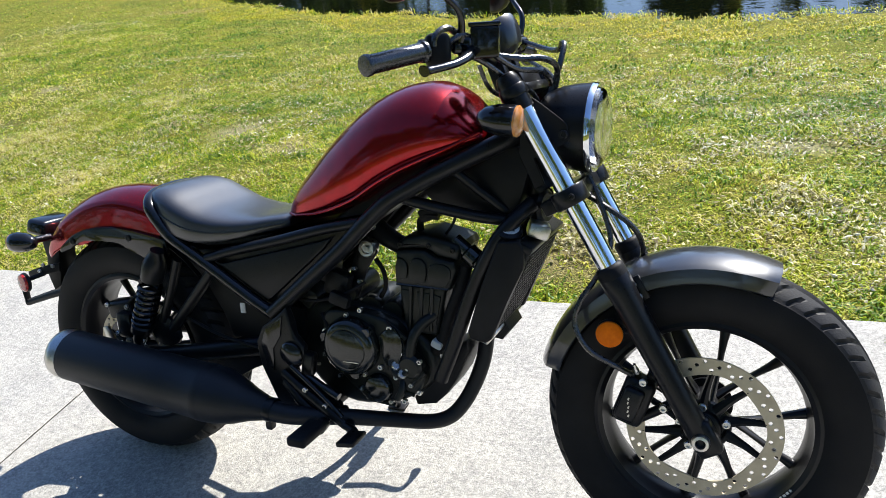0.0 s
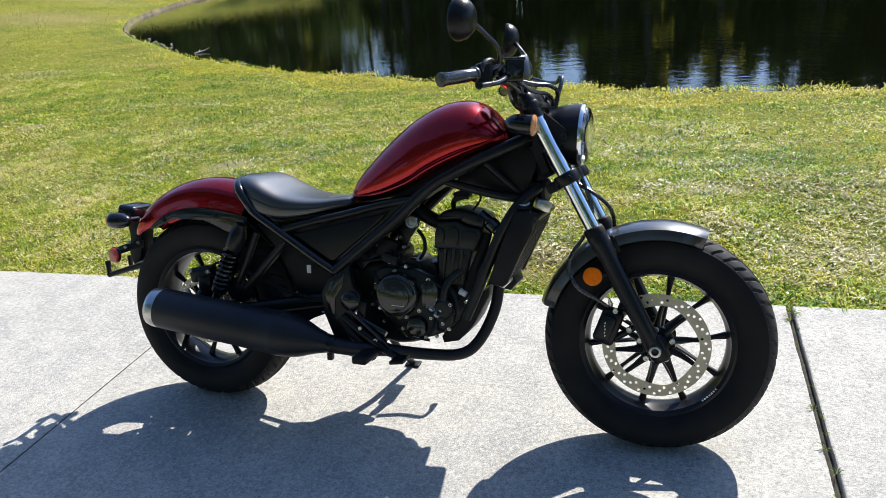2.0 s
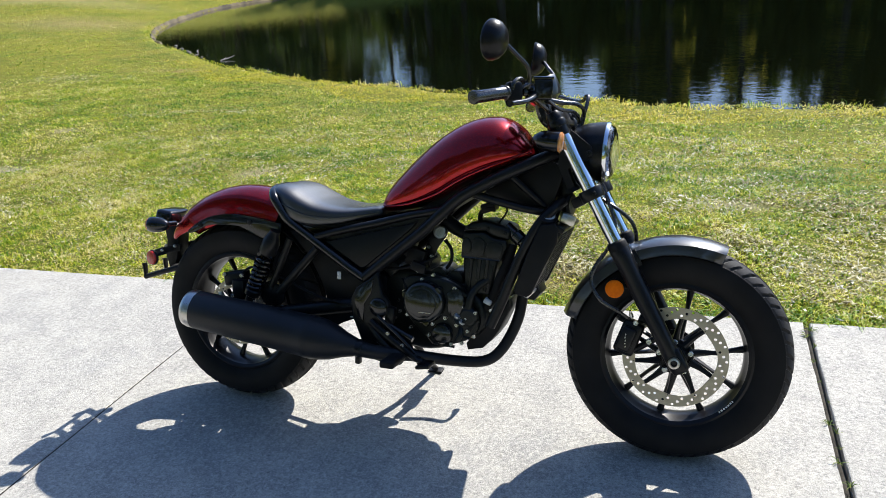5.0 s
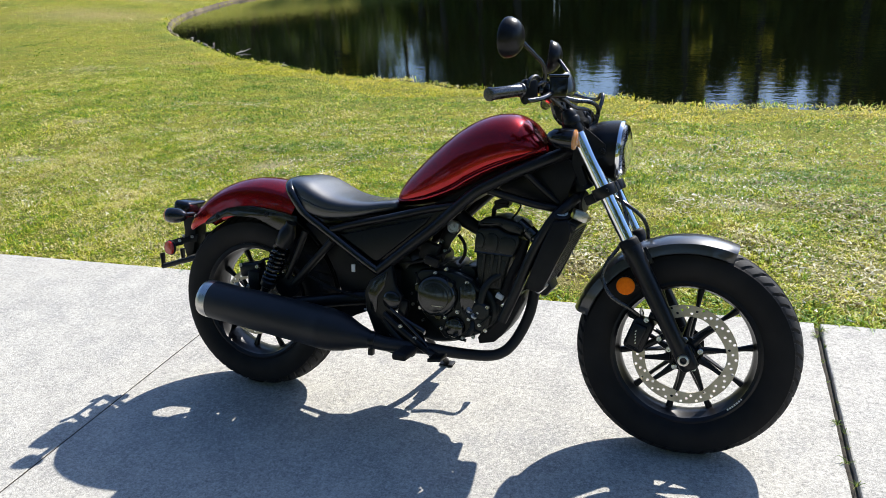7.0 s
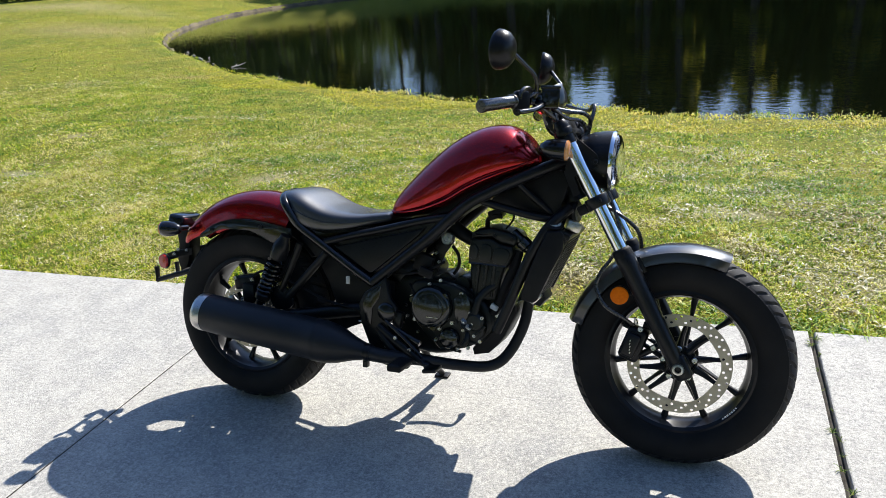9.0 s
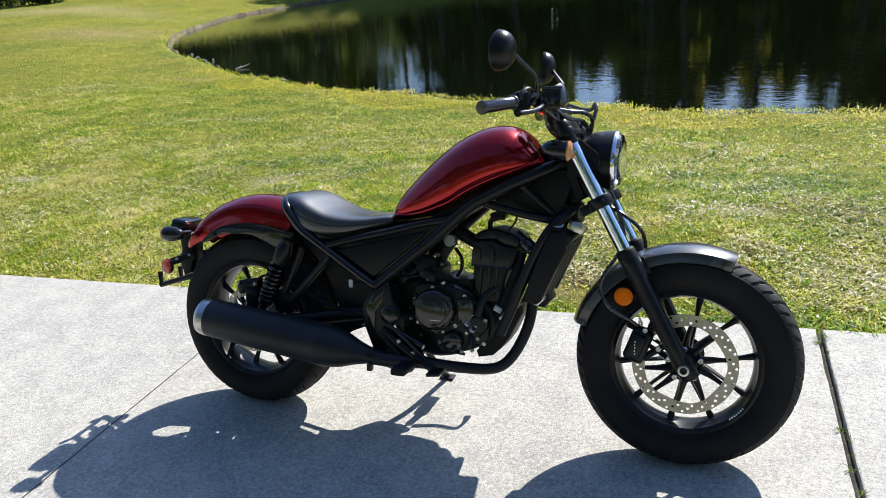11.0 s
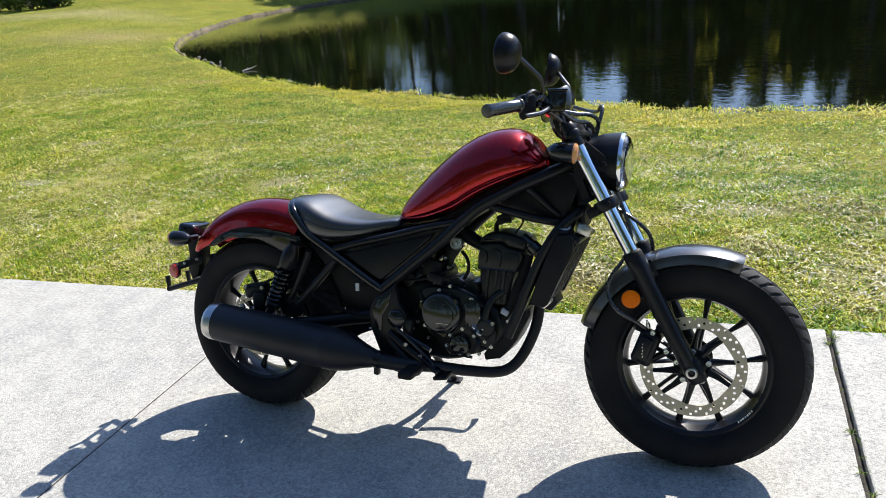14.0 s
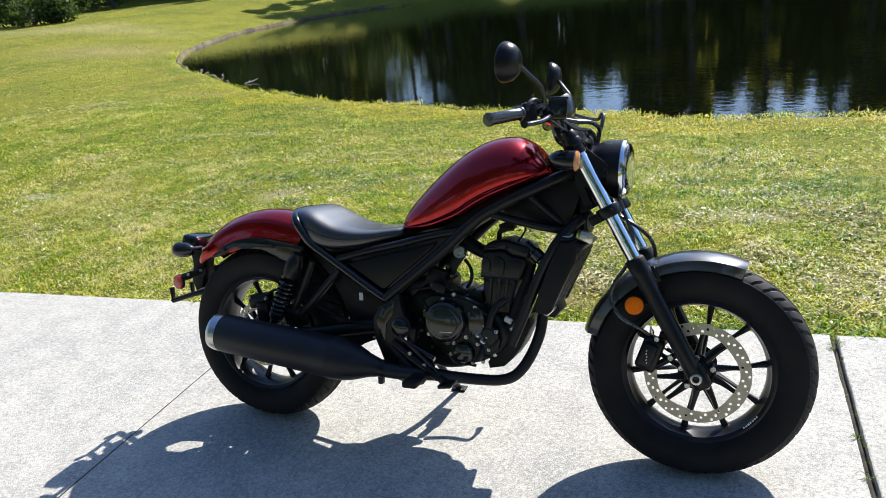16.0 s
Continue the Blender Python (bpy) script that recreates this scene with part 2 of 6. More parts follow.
def foliage(name, colours, patch=0.6, spread=0.35, through_light=0.35, rough=0.55):
    """Leaf or blade: colour by island, tinted by slow patches over the ground."""
    m = bpy.data.materials.new(name)
    m.use_nodes = True
    nt = m.node_tree
    n, l = nt.nodes, nt.links
    b, out = n["Principled BSDF"], n["Material Output"]
    geo, tc = n.new("ShaderNodeNewGeometry"), n.new("ShaderNodeTexCoord")
    big = n.new("ShaderNodeTexNoise")
    big.inputs["Scale"].default_value, big.inputs["Detail"].default_value = patch, 6
    l.new(tc.outputs["Object"], big.inputs["Vector"])
    lift = n.new("ShaderNodeMapRange")
    lift.inputs["From Min"].default_value, lift.inputs["From Max"].default_value = 0.3, 0.7
    lift.inputs["To Min"].default_value, lift.inputs["To Max"].default_value = -spread, spread
    l.new(big.outputs["Fac"], lift.inputs["Value"])
    small = n.new("ShaderNodeTexNoise")
    small.inputs["Scale"].default_value, small.inputs["Detail"].default_value = patch * 7, 4
    l.new(tc.outputs["Object"], small.inputs["Vector"])
    lift2 = n.new("ShaderNodeMapRange")
    lift2.inputs["From Min"].default_value, lift2.inputs["From Max"].default_value = 0.3, 0.7
    lift2.inputs["To Min"].default_value, lift2.inputs["To Max"].default_value = -spread * 1.1, spread * 0.9
    l.new(small.outputs["Fac"], lift2.inputs["Value"])
    both = n.new("ShaderNodeMath")
    l.new(lift.outputs[0], both.inputs[0])
    l.new(lift2.outputs[0], both.inputs[1])
    add = n.new("ShaderNodeMath")
    add.use_clamp = True
    l.new(geo.outputs["Random Per Island"], add.inputs[0])
    l.new(both.outputs[0], add.inputs[1])
    ramp = n.new("ShaderNodeValToRGB")
    el = ramp.color_ramp.elements
    while len(el) < len(colours):
        el.new(0.5)
    for k, (at, c) in enumerate(colours):
        el[k].position, el[k].color = at, (*c, 1)
    l.new(add.outputs[0], ramp.inputs["Fac"])
    l.new(ramp.outputs["Color"], b.inputs["Base Color"])
    b.inputs["Roughness"].default_value, b.inputs["Specular IOR Level"].default_value = rough, 0.35
    tr = n.new("ShaderNodeBsdfTranslucent")
    l.new(ramp.outputs["Color"], tr.inputs["Color"])
    mx = n.new("ShaderNodeMixShader")
    mx.inputs[0].default_value = through_light
    l.new(b.outputs[0], mx.inputs[1])
    l.new(tr.outputs[0], mx.inputs[2])
    l.new(mx.outputs[0], out.inputs["Surface"])
    return m


GRASS = foliage("lawn_grass", ((0.0, (0.085, 0.20, 0.006)), (0.25, (0.21, 0.36, 0.011)), (0.52, (0.46, 0.53, 0.022)), (0.78, (0.64, 0.59, 0.07)), (1.0, (0.72, 0.63, 0.28))), 0.5, 0.48, 0.58, 0.42)
FAR_GRASS = foliage("far_lawn_grass", ((0.0, (0.075, 0.17, 0.008)), (0.25, (0.16, 0.28, 0.012)), (0.52, (0.33, 0.41, 0.022)), (0.78, (0.50, 0.49, 0.06)), (1.0, (0.60, 0.53, 0.24))), 0.25, 0.48, 0.45)
BANK_LAWN = foliage("yellowed_bank_grass", ((0.0, (0.20, 0.27, 0.010)), (0.4, (0.52, 0.50, 0.02)), (0.75, (0.68, 0.58, 0.04)), (1.0, (0.66, 0.50, 0.12))), 0.5, 0.3, 0.45)
DRY = foliage("dry_clipping", ((0.0, (0.19, 0.15, 0.06)), (0.4, (0.40, 0.35, 0.13)), (0.75, (0.58, 0.53, 0.28)), (1.0, (0.74, 0.70, 0.52))), 1.0, 0.25, 0.2)
WEED = foliage("weed_leaf", ((0.0, (0.07, 0.12, 0.02)), (0.6, (0.16, 0.24, 0.04)), (1.0, (0.3, 0.32, 0.09))), 4.0, 0.2)
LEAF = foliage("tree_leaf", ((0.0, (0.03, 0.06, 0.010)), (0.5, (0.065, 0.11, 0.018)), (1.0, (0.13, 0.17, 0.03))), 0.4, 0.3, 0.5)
# brighter copy of LEAF with the glow of sunlit foliage put into its colour
SUNLIT_LEAF = foliage("sunlit_tree_leaf", ((0.0, (0.13, 0.15, 0.015)), (0.5, (0.30, 0.32, 0.03)), (1.0, (0.42, 0.36, 0.06))), 0.4, 0.3, 0.65)
BARK = material("tree_bark", (0.065, 0.05, 0.036), 0.9, 0.0, (0.035, 0.028, 0.02), 6, bump=0.9, bump_scale=40)


def water_surface():
    m = bpy.data.materials.new("pond_water")
    m.use_nodes = True
    nt = m.node_tree
    n, l = nt.nodes, nt.links
    b = n["Principled BSDF"]
    b.inputs["Base Color"].default_value = (0.0024, 0.0032, 0.0014, 1)
    b.inputs["Roughness"].default_value, b.inputs["IOR"].default_value = 0.03, 1.333
    tc = n.new("ShaderNodeTexCoord")
    mp = n.new("ShaderNodeMapping")
    mp.inputs["Scale"].default_value = (1.0, 1.6, 1.0)
    l.new(tc.outputs["Object"], mp.inputs["Vector"])
    a, c = n.new("ShaderNodeTexNoise"), n.new("ShaderNodeTexNoise")
    a.inputs["Scale"].default_value, a.inputs["Detail"].default_value = 2.2, 3
    c.inputs["Scale"].default_value, c.inputs["Detail"].default_value = 11.0, 2
    l.new(mp.outputs[0], a.inputs["Vector"])
    l.new(mp.outputs[0], c.inputs["Vector"])
    s = n.new("ShaderNodeMath")
    s.operation = "MULTIPLY_ADD"
    s.inputs[1].default_value = 0.35
    l.new(c.outputs["Fac"], s.inputs[0])
    l.new(a.outputs["Fac"], s.inputs[2])
    bp = n.new("ShaderNodeBump")
    bp.inputs["Strength"].default_value, bp.inputs["Distance"].default_value = 0.085, 0.03
    l.new(s.outputs[0], bp.inputs["Height"])
    l.new(bp.outputs[0], b.inputs["Normal"])
    return m


WATER = water_surface()

# ---- mesh helpers ----


def finish(bm, name, mat, parent=None, label="", sharp=38.0):
    me = bpy.data.meshes.new(name)
    bmesh.ops.recalc_face_normals(bm, faces=bm.faces)
    bm.to_mesh(me)
    bm.free()
    me.polygons.foreach_set("use_smooth", [True] * len(me.polygons))
    me.set_sharp_from_angle(angle=radians(sharp))
    me.materials.append(mat)
    ob = new(name, me)
    if parent is not None:
        ob.parent = parent
    if label:
        tagged(ob, label)
    return ob


def part(name, bm, mat, parent, label="", sharp=38.0):
    return finish(bm, name, mat, parent, label, sharp)


def smooth_line(points, steps=6, closed=False):
    """Catmull-Rom through points (any dimension)."""
    p = [np.array(q, float) for q in points]
    n = len(p)
    out = []
    for i in range(n if closed else n - 1):
        a, b, c, d = (p[(i + k) % n] if closed else p[min(max(i + k, 0), n - 1)] for k in (-1, 0, 1, 2))
        for s in range(steps):
            t = s / steps
            out.append(0.5 * (2 * b + (c - a) * t + (2 * a - 5 * b + 4 * c - d) * t * t + (3 * b - a - 3 * c + d) * t ** 3))
    if not closed:
        out.append(p[-1])
    return out


def rings(bm, loops, caps=True, closed=False):
    """Skin a list of equally long vertex loops."""
    made = [[bm.verts.new(v) for v in loop] for loop in loops]
    n = len(made[0])
    for a, b in zip(made, made[1:] + ([made[0]] if closed else [])):
        for i in range(n):
            bm.faces.new((a[i], a[(i + 1) % n], b[(i + 1) % n], b[i]))
    if caps and not closed:
        bm.faces.new(made[0][::-1])
        bm.faces.new(made[-1])
    return made


def tube(bm, points, r, sides=12, steps=6, closed=False, caps=True, flat=1.0):
    """A round bar along a smooth line; r may be one radius or one for each point. flat: its width over its height."""
    rr = [r] * len(points) if isinstance(r, (int, float)) else list(r)
    line = smooth_line([(*p, q) for p, q in zip(points, rr)], steps, closed) if len(points) > 2 else [np.array((*p, q), float) for p, q in zip(points, rr)]
    pos = [Vector(q[:3]) for q in line]
    loops, side = [], None
    for i, q in enumerate(line):
        a = pos[i - 1] if (i or closed) else pos[i]
        b = pos[(i + 1) % len(pos)] if (i + 1 < len(pos) or closed) else pos[i]
        ahead = (b - a).normalized()
        if side is None:
            side = ahead.cross(Vector((0, 0, 1)) if abs(ahead.z) < 0.9 else Vector((0, 1, 0)))
        side = (side - ahead * side.dot(ahead)).normalized()
        up = side.cross(ahead)
        loops.append([pos[i] + float(q[3]) * (math.cos(t) * side * flat + math.sin(t) * up) for t in (2 * math.pi * k / sides for k in range(sides))])
    rings(bm, loops, caps, closed)
    return bm


def lathe(bm, profile, origin, axis, n=48, caps=True, closed=False):
    """Turn a profile of (radius, along) about an axis through origin."""
    axis = Vector(axis).normalized()
    u = axis.orthogonal().normalized()
    v = axis.cross(u)
    o = Vector(origin)
    loops = [[o + axis * h + max(r, 1e-4) * (math.cos(t) * u + math.sin(t) * v) for t in (2 * math.pi * k / n for k in range(n))] for r, h in profile]
    rings(bm, loops, caps, closed)
    return bm


def block(bm, size, m, bevel=0.004, seg=2, taper=1.0):
    """A bevelled box of that size at pose m; taper narrows its top."""
    x, y, z = (s / 2 for s in size)
    b = bmesh.new()
    low = [b.verts.new((sx * x, sy * y, -z)) for sx, sy in ((-1, -1), (1, -1), (1, 1), (-1, 1))]
    top = [b.verts.new((sx * x * taper, sy * y * taper, z)) for sx, sy in ((-1, -1), (1, -1), (1, 1), (-1, 1))]
    b.faces.new(low[::-1])
    b.faces.new(top)
    for i in range(4):
        b.faces.new((low[i], low[(i + 1) % 4], top[(i + 1) % 4], top[i]))
    if bevel:
        bmesh.ops.bevel(b, geom=b.edges[:], offset=bevel, segments=seg, affect="EDGES", profile=0.5)
    merge(bm, b, m)
    return bm


def merge(bm, other, m=None):
    back = {}
    for v in other.verts:
        back[v] = bm.verts.new(m @ v.co if m is not None else v.co)
    for f in other.faces:
        bm.faces.new([back[v] for v in f.verts])
    other.free()
    return bm


def plate(bm, outline, y0, y1, bevel=0.003, seg=2, smooth=0):
    """A plate with an outline in x and z, from y0 to y1."""
    pts = [tuple(p) for p in (smooth_line(outline, smooth, True) if smooth else outline)]
    b = bmesh.new()
    f = b.faces.new([b.verts.new((x, y0, z)) for x, z in pts])
    got = bmesh.ops.extrude_face_region(b, geom=[f])
    for v in got["geom"]:
        if isinstance(v, bmesh.types.BMVert):
            v.co.y = y1
    if bevel:
        rim = [e for e in b.edges if abs(e.verts[0].co.y - e.verts[1].co.y) < 1e-6]
        bmesh.ops.bevel(b, geom=rim, offset=bevel, segments=seg, affect="EDGES", profile=0.5)
    merge(bm, b)
    return bm


def bolt(parent, at, axis, r=0.006, h=0.006, mat=None, name="bolt"):
    b = bmesh.new()
    lathe(b, [(r, 0), (r, h * 0.75), (r * 0.82, h), (r * 0.5, h), (r * 0.45, h * 0.55), (1e-4, h * 0.55)], at, axis, 12)
    return part(name, b, mat or BOLT, parent)


def mirrored(points):
    return [(p[0], -p[1], p[2]) for p in points]

# ---- ground, pavement and pond ----
PAVE_TURN, PAVE_EDGE = radians(3.71), 0.855
PC, PS = math.cos(PAVE_TURN), math.sin(PAVE_TURN)
WATER_Z = -0.42
SHORE = smooth_line([(40, 8.5), (22, 7.2), (12, 6.35), (6, 5.95), (2.4, 6.0), (1.1, 6.15), (-0.5, 6.6), (-2.1, 7.1), (-4.2, 7.9), (-5.8, 8.7), (-8.2, 10.3), (-11.6, 13.0),
                     (-15.2, 16.2), (-18.4, 20.2), (-21.0, 25.0), (-22.8, 30.0), (-22.5, 36.0), (-20.0, 40.5), (-14, 43.5), (-4, 46), (12, 47), (30, 45), (46, 36), (50, 20)], 8, True)
SHORE = np.array(SHORE)


def shore_distance(x, y):
    """Metres outside the pond's shore line, negative over the water."""
    p = np.stack([x, y], -1)
    a, b = SHORE, np.roll(SHORE, -1, 0)
    best, inside = np.full(len(p), 1e9), np.zeros(len(p), bool)
    for (ax, ay), (bx, by) in zip(a, b):
        dx, dy = bx - ax, by - ay
        t = np.clip(((p[:, 0] - ax) * dx + (p[:, 1] - ay) * dy) / (dx * dx + dy * dy), 0, 1)
        best = np.minimum(best, np.hypot(p[:, 0] - ax - t * dx, p[:, 1] - ay - t * dy))
        cross = (ay > p[:, 1]) != (by > p[:, 1])
        inside ^= cross & (p[:, 0] < dx * (p[:, 1] - ay) / (dy if abs(dy) > 1e-9 else 1e-9) + ax)
    return np.where(inside, -best, best)


def ground_height(x, y):
    d = shore_distance(x, y)
    s = np.clip(1 - d / 4.6, 0, 1)
    z = -0.018 - 0.20 * s * s * (3 - 2 * s)
    far = np.hypot(x, y)
    z = z + np.where(d > 0, np.clip(far - 20, 0, 60) * 0.042 * np.clip(d / 6, 0, 1), 0)
    lumps = 0.010 * np.sin(x * 2.1 + 1.3 * np.sin(y * 1.1)) * np.sin(y * 1.7 + 0.8) + 0.006 * np.sin(x * 5.3 + y * 3.1)
    v = -PS * x + PC * y - PAVE_EDGE
    z = z + lumps * np.clip(v / 0.5, 0, 1)
    wob = 0.045 * np.sin(x * 3.1 + y * 2.3) + 0.03 * np.sin(x * 7.7 - y * 6.1)
    d = d + wob
    z = np.where(d < 0.10, z - 0.30 * np.clip((0.10 - d) / 0.22, 0, 1) - 0.6 * np.clip(-d / 4, 0, 1), z)
    under = (v < -0.03) & (v > -5.02)
    return np.where(under, -0.14, z)


def axis_lines(dense, lo, hi, step):
    a = list(np.arange(dense[0], dense[1], step))
    k, x = step, dense[1]
    while x < hi:
        a.append(x)
        k *= 1.22
        x += k
    a.append(hi)
    k, x = step, dense[0] - step
    while x > lo:
        a.insert(0, x)
        k *= 1.22
        x -= k
    a.insert(0, lo)
    return np.array(a)


def sheet(name, xs, ys, zs, mat):
    nx, ny = len(xs), len(ys)
    gx, gy = np.meshgrid(xs, ys)
    co = np.stack([gx.ravel(), gy.ravel(), zs.ravel()], -1)
    i = np.arange(nx * ny).reshape(ny, nx)
    faces = np.stack([i[:-1, :-1].ravel(), i[:-1, 1:].ravel(), i[1:, 1:].ravel(), i[1:, :-1].ravel()], -1)
    me = bpy.data.meshes.new(name)
    me.from_pydata(co, [], faces.tolist())
    me.polygons.foreach_set("use_smooth", [True] * len(me.polygons))
    me.materials.append(mat)
    return new(name, me)


XS, YS = axis_lines((-27, 12), -900, 900, 0.3), axis_lines((-6, 34), -900, 900, 0.25)
GX, GY = np.meshgrid(XS, YS)
ground = tagged(sheet("ground", XS, YS, ground_height(GX.ravel(), GY.ravel()), TURF), "mown turf over sandy soil sloping gently to the pond", "ground", kind="structure")

b = bmesh.new()
b.faces.new([b.verts.new((x, y, WATER_Z)) for x, y in SHORE + 1.6 * (SHORE - SHORE.mean(0)) / np.linalg.norm(SHORE - SHORE.mean(0), axis=1)[:, None]])
tagged(finish(b, "water", WATER), "still dark pond water reflecting trees and sky", "water", kind="structure")

# pavement: poured slabs with a wide weedy joint and a thin sawn one
pavement = tagged(new("pavement"), "pale broom-finished concrete pavement in poured slabs", "pavement", kind="structure")
pavement.matrix_world = pose(0, 0, 0, 0, 0, 3.71)
CUTS = [(-10.3, -7.862), (-7.858, -5.412), (-5.408, -2.962), (-2.958, -0.5065), (-0.5025, 1.9675), (1.989, 4.44), (4.444, 6.9)]


def slab(x0, x1, y0, y1):
    """A slab with a slightly ragged turned-down edge."""
    b = bmesh.new()
    rnd = random.Random(int((x0 + 50) * 100))
    ring = []
    n = 90
    for k in range(n):
        ring.append((x0 + (x1 - x0) * k / n, y0))
    for k in range(n):
        ring.append((x1, y0 + (y1 - y0) * k / n))
    for k in range(n):
        ring.append((x1 + (x0 - x1) * k / n, y1))
    for k in range(n):
        ring.append((x0, y1 + (y0 - y1) * k / n))
    cx, cy = (x0 + x1) / 2, (y0 + y1) / 2

    def inset(d, z, jit):
        out = []
        for x, y in ring:
            chip = 0.004 if min(abs(x - 1.9675), abs(x - 1.989)) < 1e-6 else 0.0
            wear = chip * max(0.0, noise.noise(Vector((x * 50, y * 9, 2.0))) + 0.5 * noise.noise(Vector((x * 50, y * 31, 7.0)))) * (z > -0.1)
            fx = min(max(x, x0 + d), x1 - d)
            fy = min(max(y, y0 + d), y1 - d)
            out.append((fx + (wear if x < cx else -wear) + rnd.uniform(-jit, jit) * (abs(x - cx) > abs(x1 - cx) - 1e-6), fy + rnd.uniform(-jit, jit) * (abs(y - cy) > abs(y1 - cy) - 1e-6), z))
        return out

    rings(b, [inset(0, -0.12, 0), inset(0, -0.006, 0.0008), inset(0.0015, -0.002, 0.0008), inset(0.005, 0.0, 0.0006)])
    return part("slab", b, CONCRETE, pavement, sharp=6.0)


SOIL = material("joint_soil", (0.022, 0.019, 0.015), 0.95, 0.0, (0.05, 0.042, 0.03), 40, bump=1.0, bump_scale=90)
BANK_SOIL = material("bank_soil", (0.14, 0.11, 0.06), 0.95, 0.0, (0.04, 0.032, 0.02), 1.5, bump=1.0, bump_scale=22)


def pond_bank():
    """The low eroded soil face of the bank where the lawn breaks off above the water."""
    rnd = random.Random(91)
    line = [q for q in smooth_line([tuple(p) for p in SHORE], 4, True) if q[0] < -13.0 and q[1] < 41]
    middle = SHORE.mean(0)
    b = bmesh.new()
    rows = []
    for q in line:
        out = (q - middle) / np.linalg.norm(q - middle)
        row = []
        for off, z in ((-0.20, -0.48), (-0.15, -0.43), (-0.11, -0.36), (-0.08, -0.31), (-0.03, -0.30), (0.03, -0.35)):
            w = off + rnd.uniform(-0.035, 0.035)
            row.append(b.verts.new((q[0] + out[0] * w, q[1] + out[1] * w, z + rnd.uniform(-0.03, 0.03))))
        rows.append(row)
    for r0, r1 in zip(rows, rows[1:]):
        if (r0[0].co - r1[0].co).length < 3:
            for i in range(5):
                b.faces.new((r0[i], r1[i], r1[i + 1], r0[i + 1]))
    return tagged(finish(b, "bank", BANK_SOIL), "low eroded sandy soil edge of the pond bank", "bank", kind="structure")


pond_bank()
for x0, x1 in CUTS:
    slab(x0, x1, -4.2, PAVE_EDGE - 0.002)
# dark strips in the joint colour, filling the sawn joints
for x in (-0.5045, -2.96):
    b = bmesh.new()
    block(b, (0.0125, 5.0, 0.008), Matrix.Translation((x, -1.68, -0.0066)), 0.0)
    part("sawn_joint_strip", b, SOIL, pavement, "dark strip filling the sawn joint")
# ---- motorcycle ----
# x ahead of the rear axle, y to the machine's left, z up from the ground line; the Empty leans it onto its side stand
bike = tagged(new("motorcycle"), "red and black cruiser motorcycle leaning on its side stand on concrete", "motorcycle")
LEAN = 13.3
BIKE_POSE = pose(0, -0.0138, 0.0016, 0, 0, 1.3) @ pose(0, 0, 0, -LEAN, 0, 0)
bike.matrix_world = BIKE_POSE
RAKE = radians(28)
STEER = Matrix.Translation((1.10, 0, 0.93)) @ Matrix.Rotation(radians(2.2), 4, Vector((-math.sin(RAKE), 0, math.cos(RAKE)))) @ Matrix.Translation((-1.10, 0, -0.93))


def fpart(name, bm, mat, parent, label="", sharp=38.0):
    """A part of the steered front end."""
    bmesh.ops.transform(bm, matrix=STEER, verts=bm.verts[:])
    return part(name, bm, mat, parent, label, sharp)


def fbolt(parent, at, axis, r=0.006, h=0.006, mat=None):
    return bolt(parent, STEER @ Vector(at), STEER.to_3x3() @ Vector(axis), r, h, mat)


def tyre_mesh(c, R, w, grooves, slant):
    """A tyre about the y axis, with tread grooves sunk into its shoulders."""
    side = [(0.205, -0.62 * w), (0.214, -0.74 * w), (0.235, -0.93 * w), (0.262, -1.0 * w), (0.284, -0.97 * w), (0.2945, -0.93 * w)]
    tread = []
    for k in range(-9, 10):
        q = radians(k / 9 * 66)
        tread.append((R - 0.036 * (1 - math.cos(q)) / (1 - math.cos(radians(66))) * 0.74, 0.9 * w * math.sin(q) / math.sin(radians(66))))
    prof = [(r, y, 0.0) for r, y in side] + [(r, y, 1.0) for r, y in tread] + [(r, -y, 0.0) for r, y in side[::-1]]
    n = grooves * 8
    b = bmesh.new()
    loops = []
    for r, y, tr in prof:
        f = y / w
        loop = []
        for i in range(n):
            twist = slant * (abs(f) - 0.3) * tr
            t = 2 * math.pi * i / n + twist + (math.pi / grooves if y > 0 else 0)
            k = i % 8
            rr = r
            long = (i // 8) % 2
            if tr and (0.24 if long else 0.5) < abs(f) < 0.9 and k in ((0, 1) if abs(f) > 0.55 else (1, 2)):
                rr -= 0.0055
            if tr and abs(abs(f) - 0.13) < 0.045:
                rr -= 0.005
            loop.append((c[0] + rr * math.cos(t), c[1] + y, c[2] + rr * math.sin(t)))
        loops.append(loop)
    rings(b, loops, caps=False, closed=True)
    # the worn running surface, between the grooves
    rs, ys = [q[0] for q in tread], [q[1] for q in tread]
    for f in b.faces:
        ok = all(abs(v.co.y - c[1]) < 0.89 * w and math.hypot(v.co.x - c[0], v.co.z - c[2]) > np.interp(v.co.y - c[1], ys, rs) - 0.002 for v in f.verts)
        f.material_index = 1 if ok else 0
    return b


def rim_mesh(c, half):
    b = bmesh.new()
    prof = [(0.2165, -half - 0.002), (0.2165, -half - 0.008), (0.209, -half - 0.010), (0.2, -half - 0.004), (0.197, -half + 0.010), (0.192, -half + 0.020), (0.189, -0.012), (0.189, 0.012),
            (0.192, half - 0.020), (0.197, half - 0.010), (0.2, half + 0.004), (0.209, half + 0.010), (0.2165, half + 0.008), (0.2165, half + 0.002), (0.206, half - 0.006), (0.200, 0.02), (0.200, -0.02), (0.206, -half + 0.006)]
    lathe(b, prof, c, (0, 1, 0), 96, caps=False, closed=True)
    return b


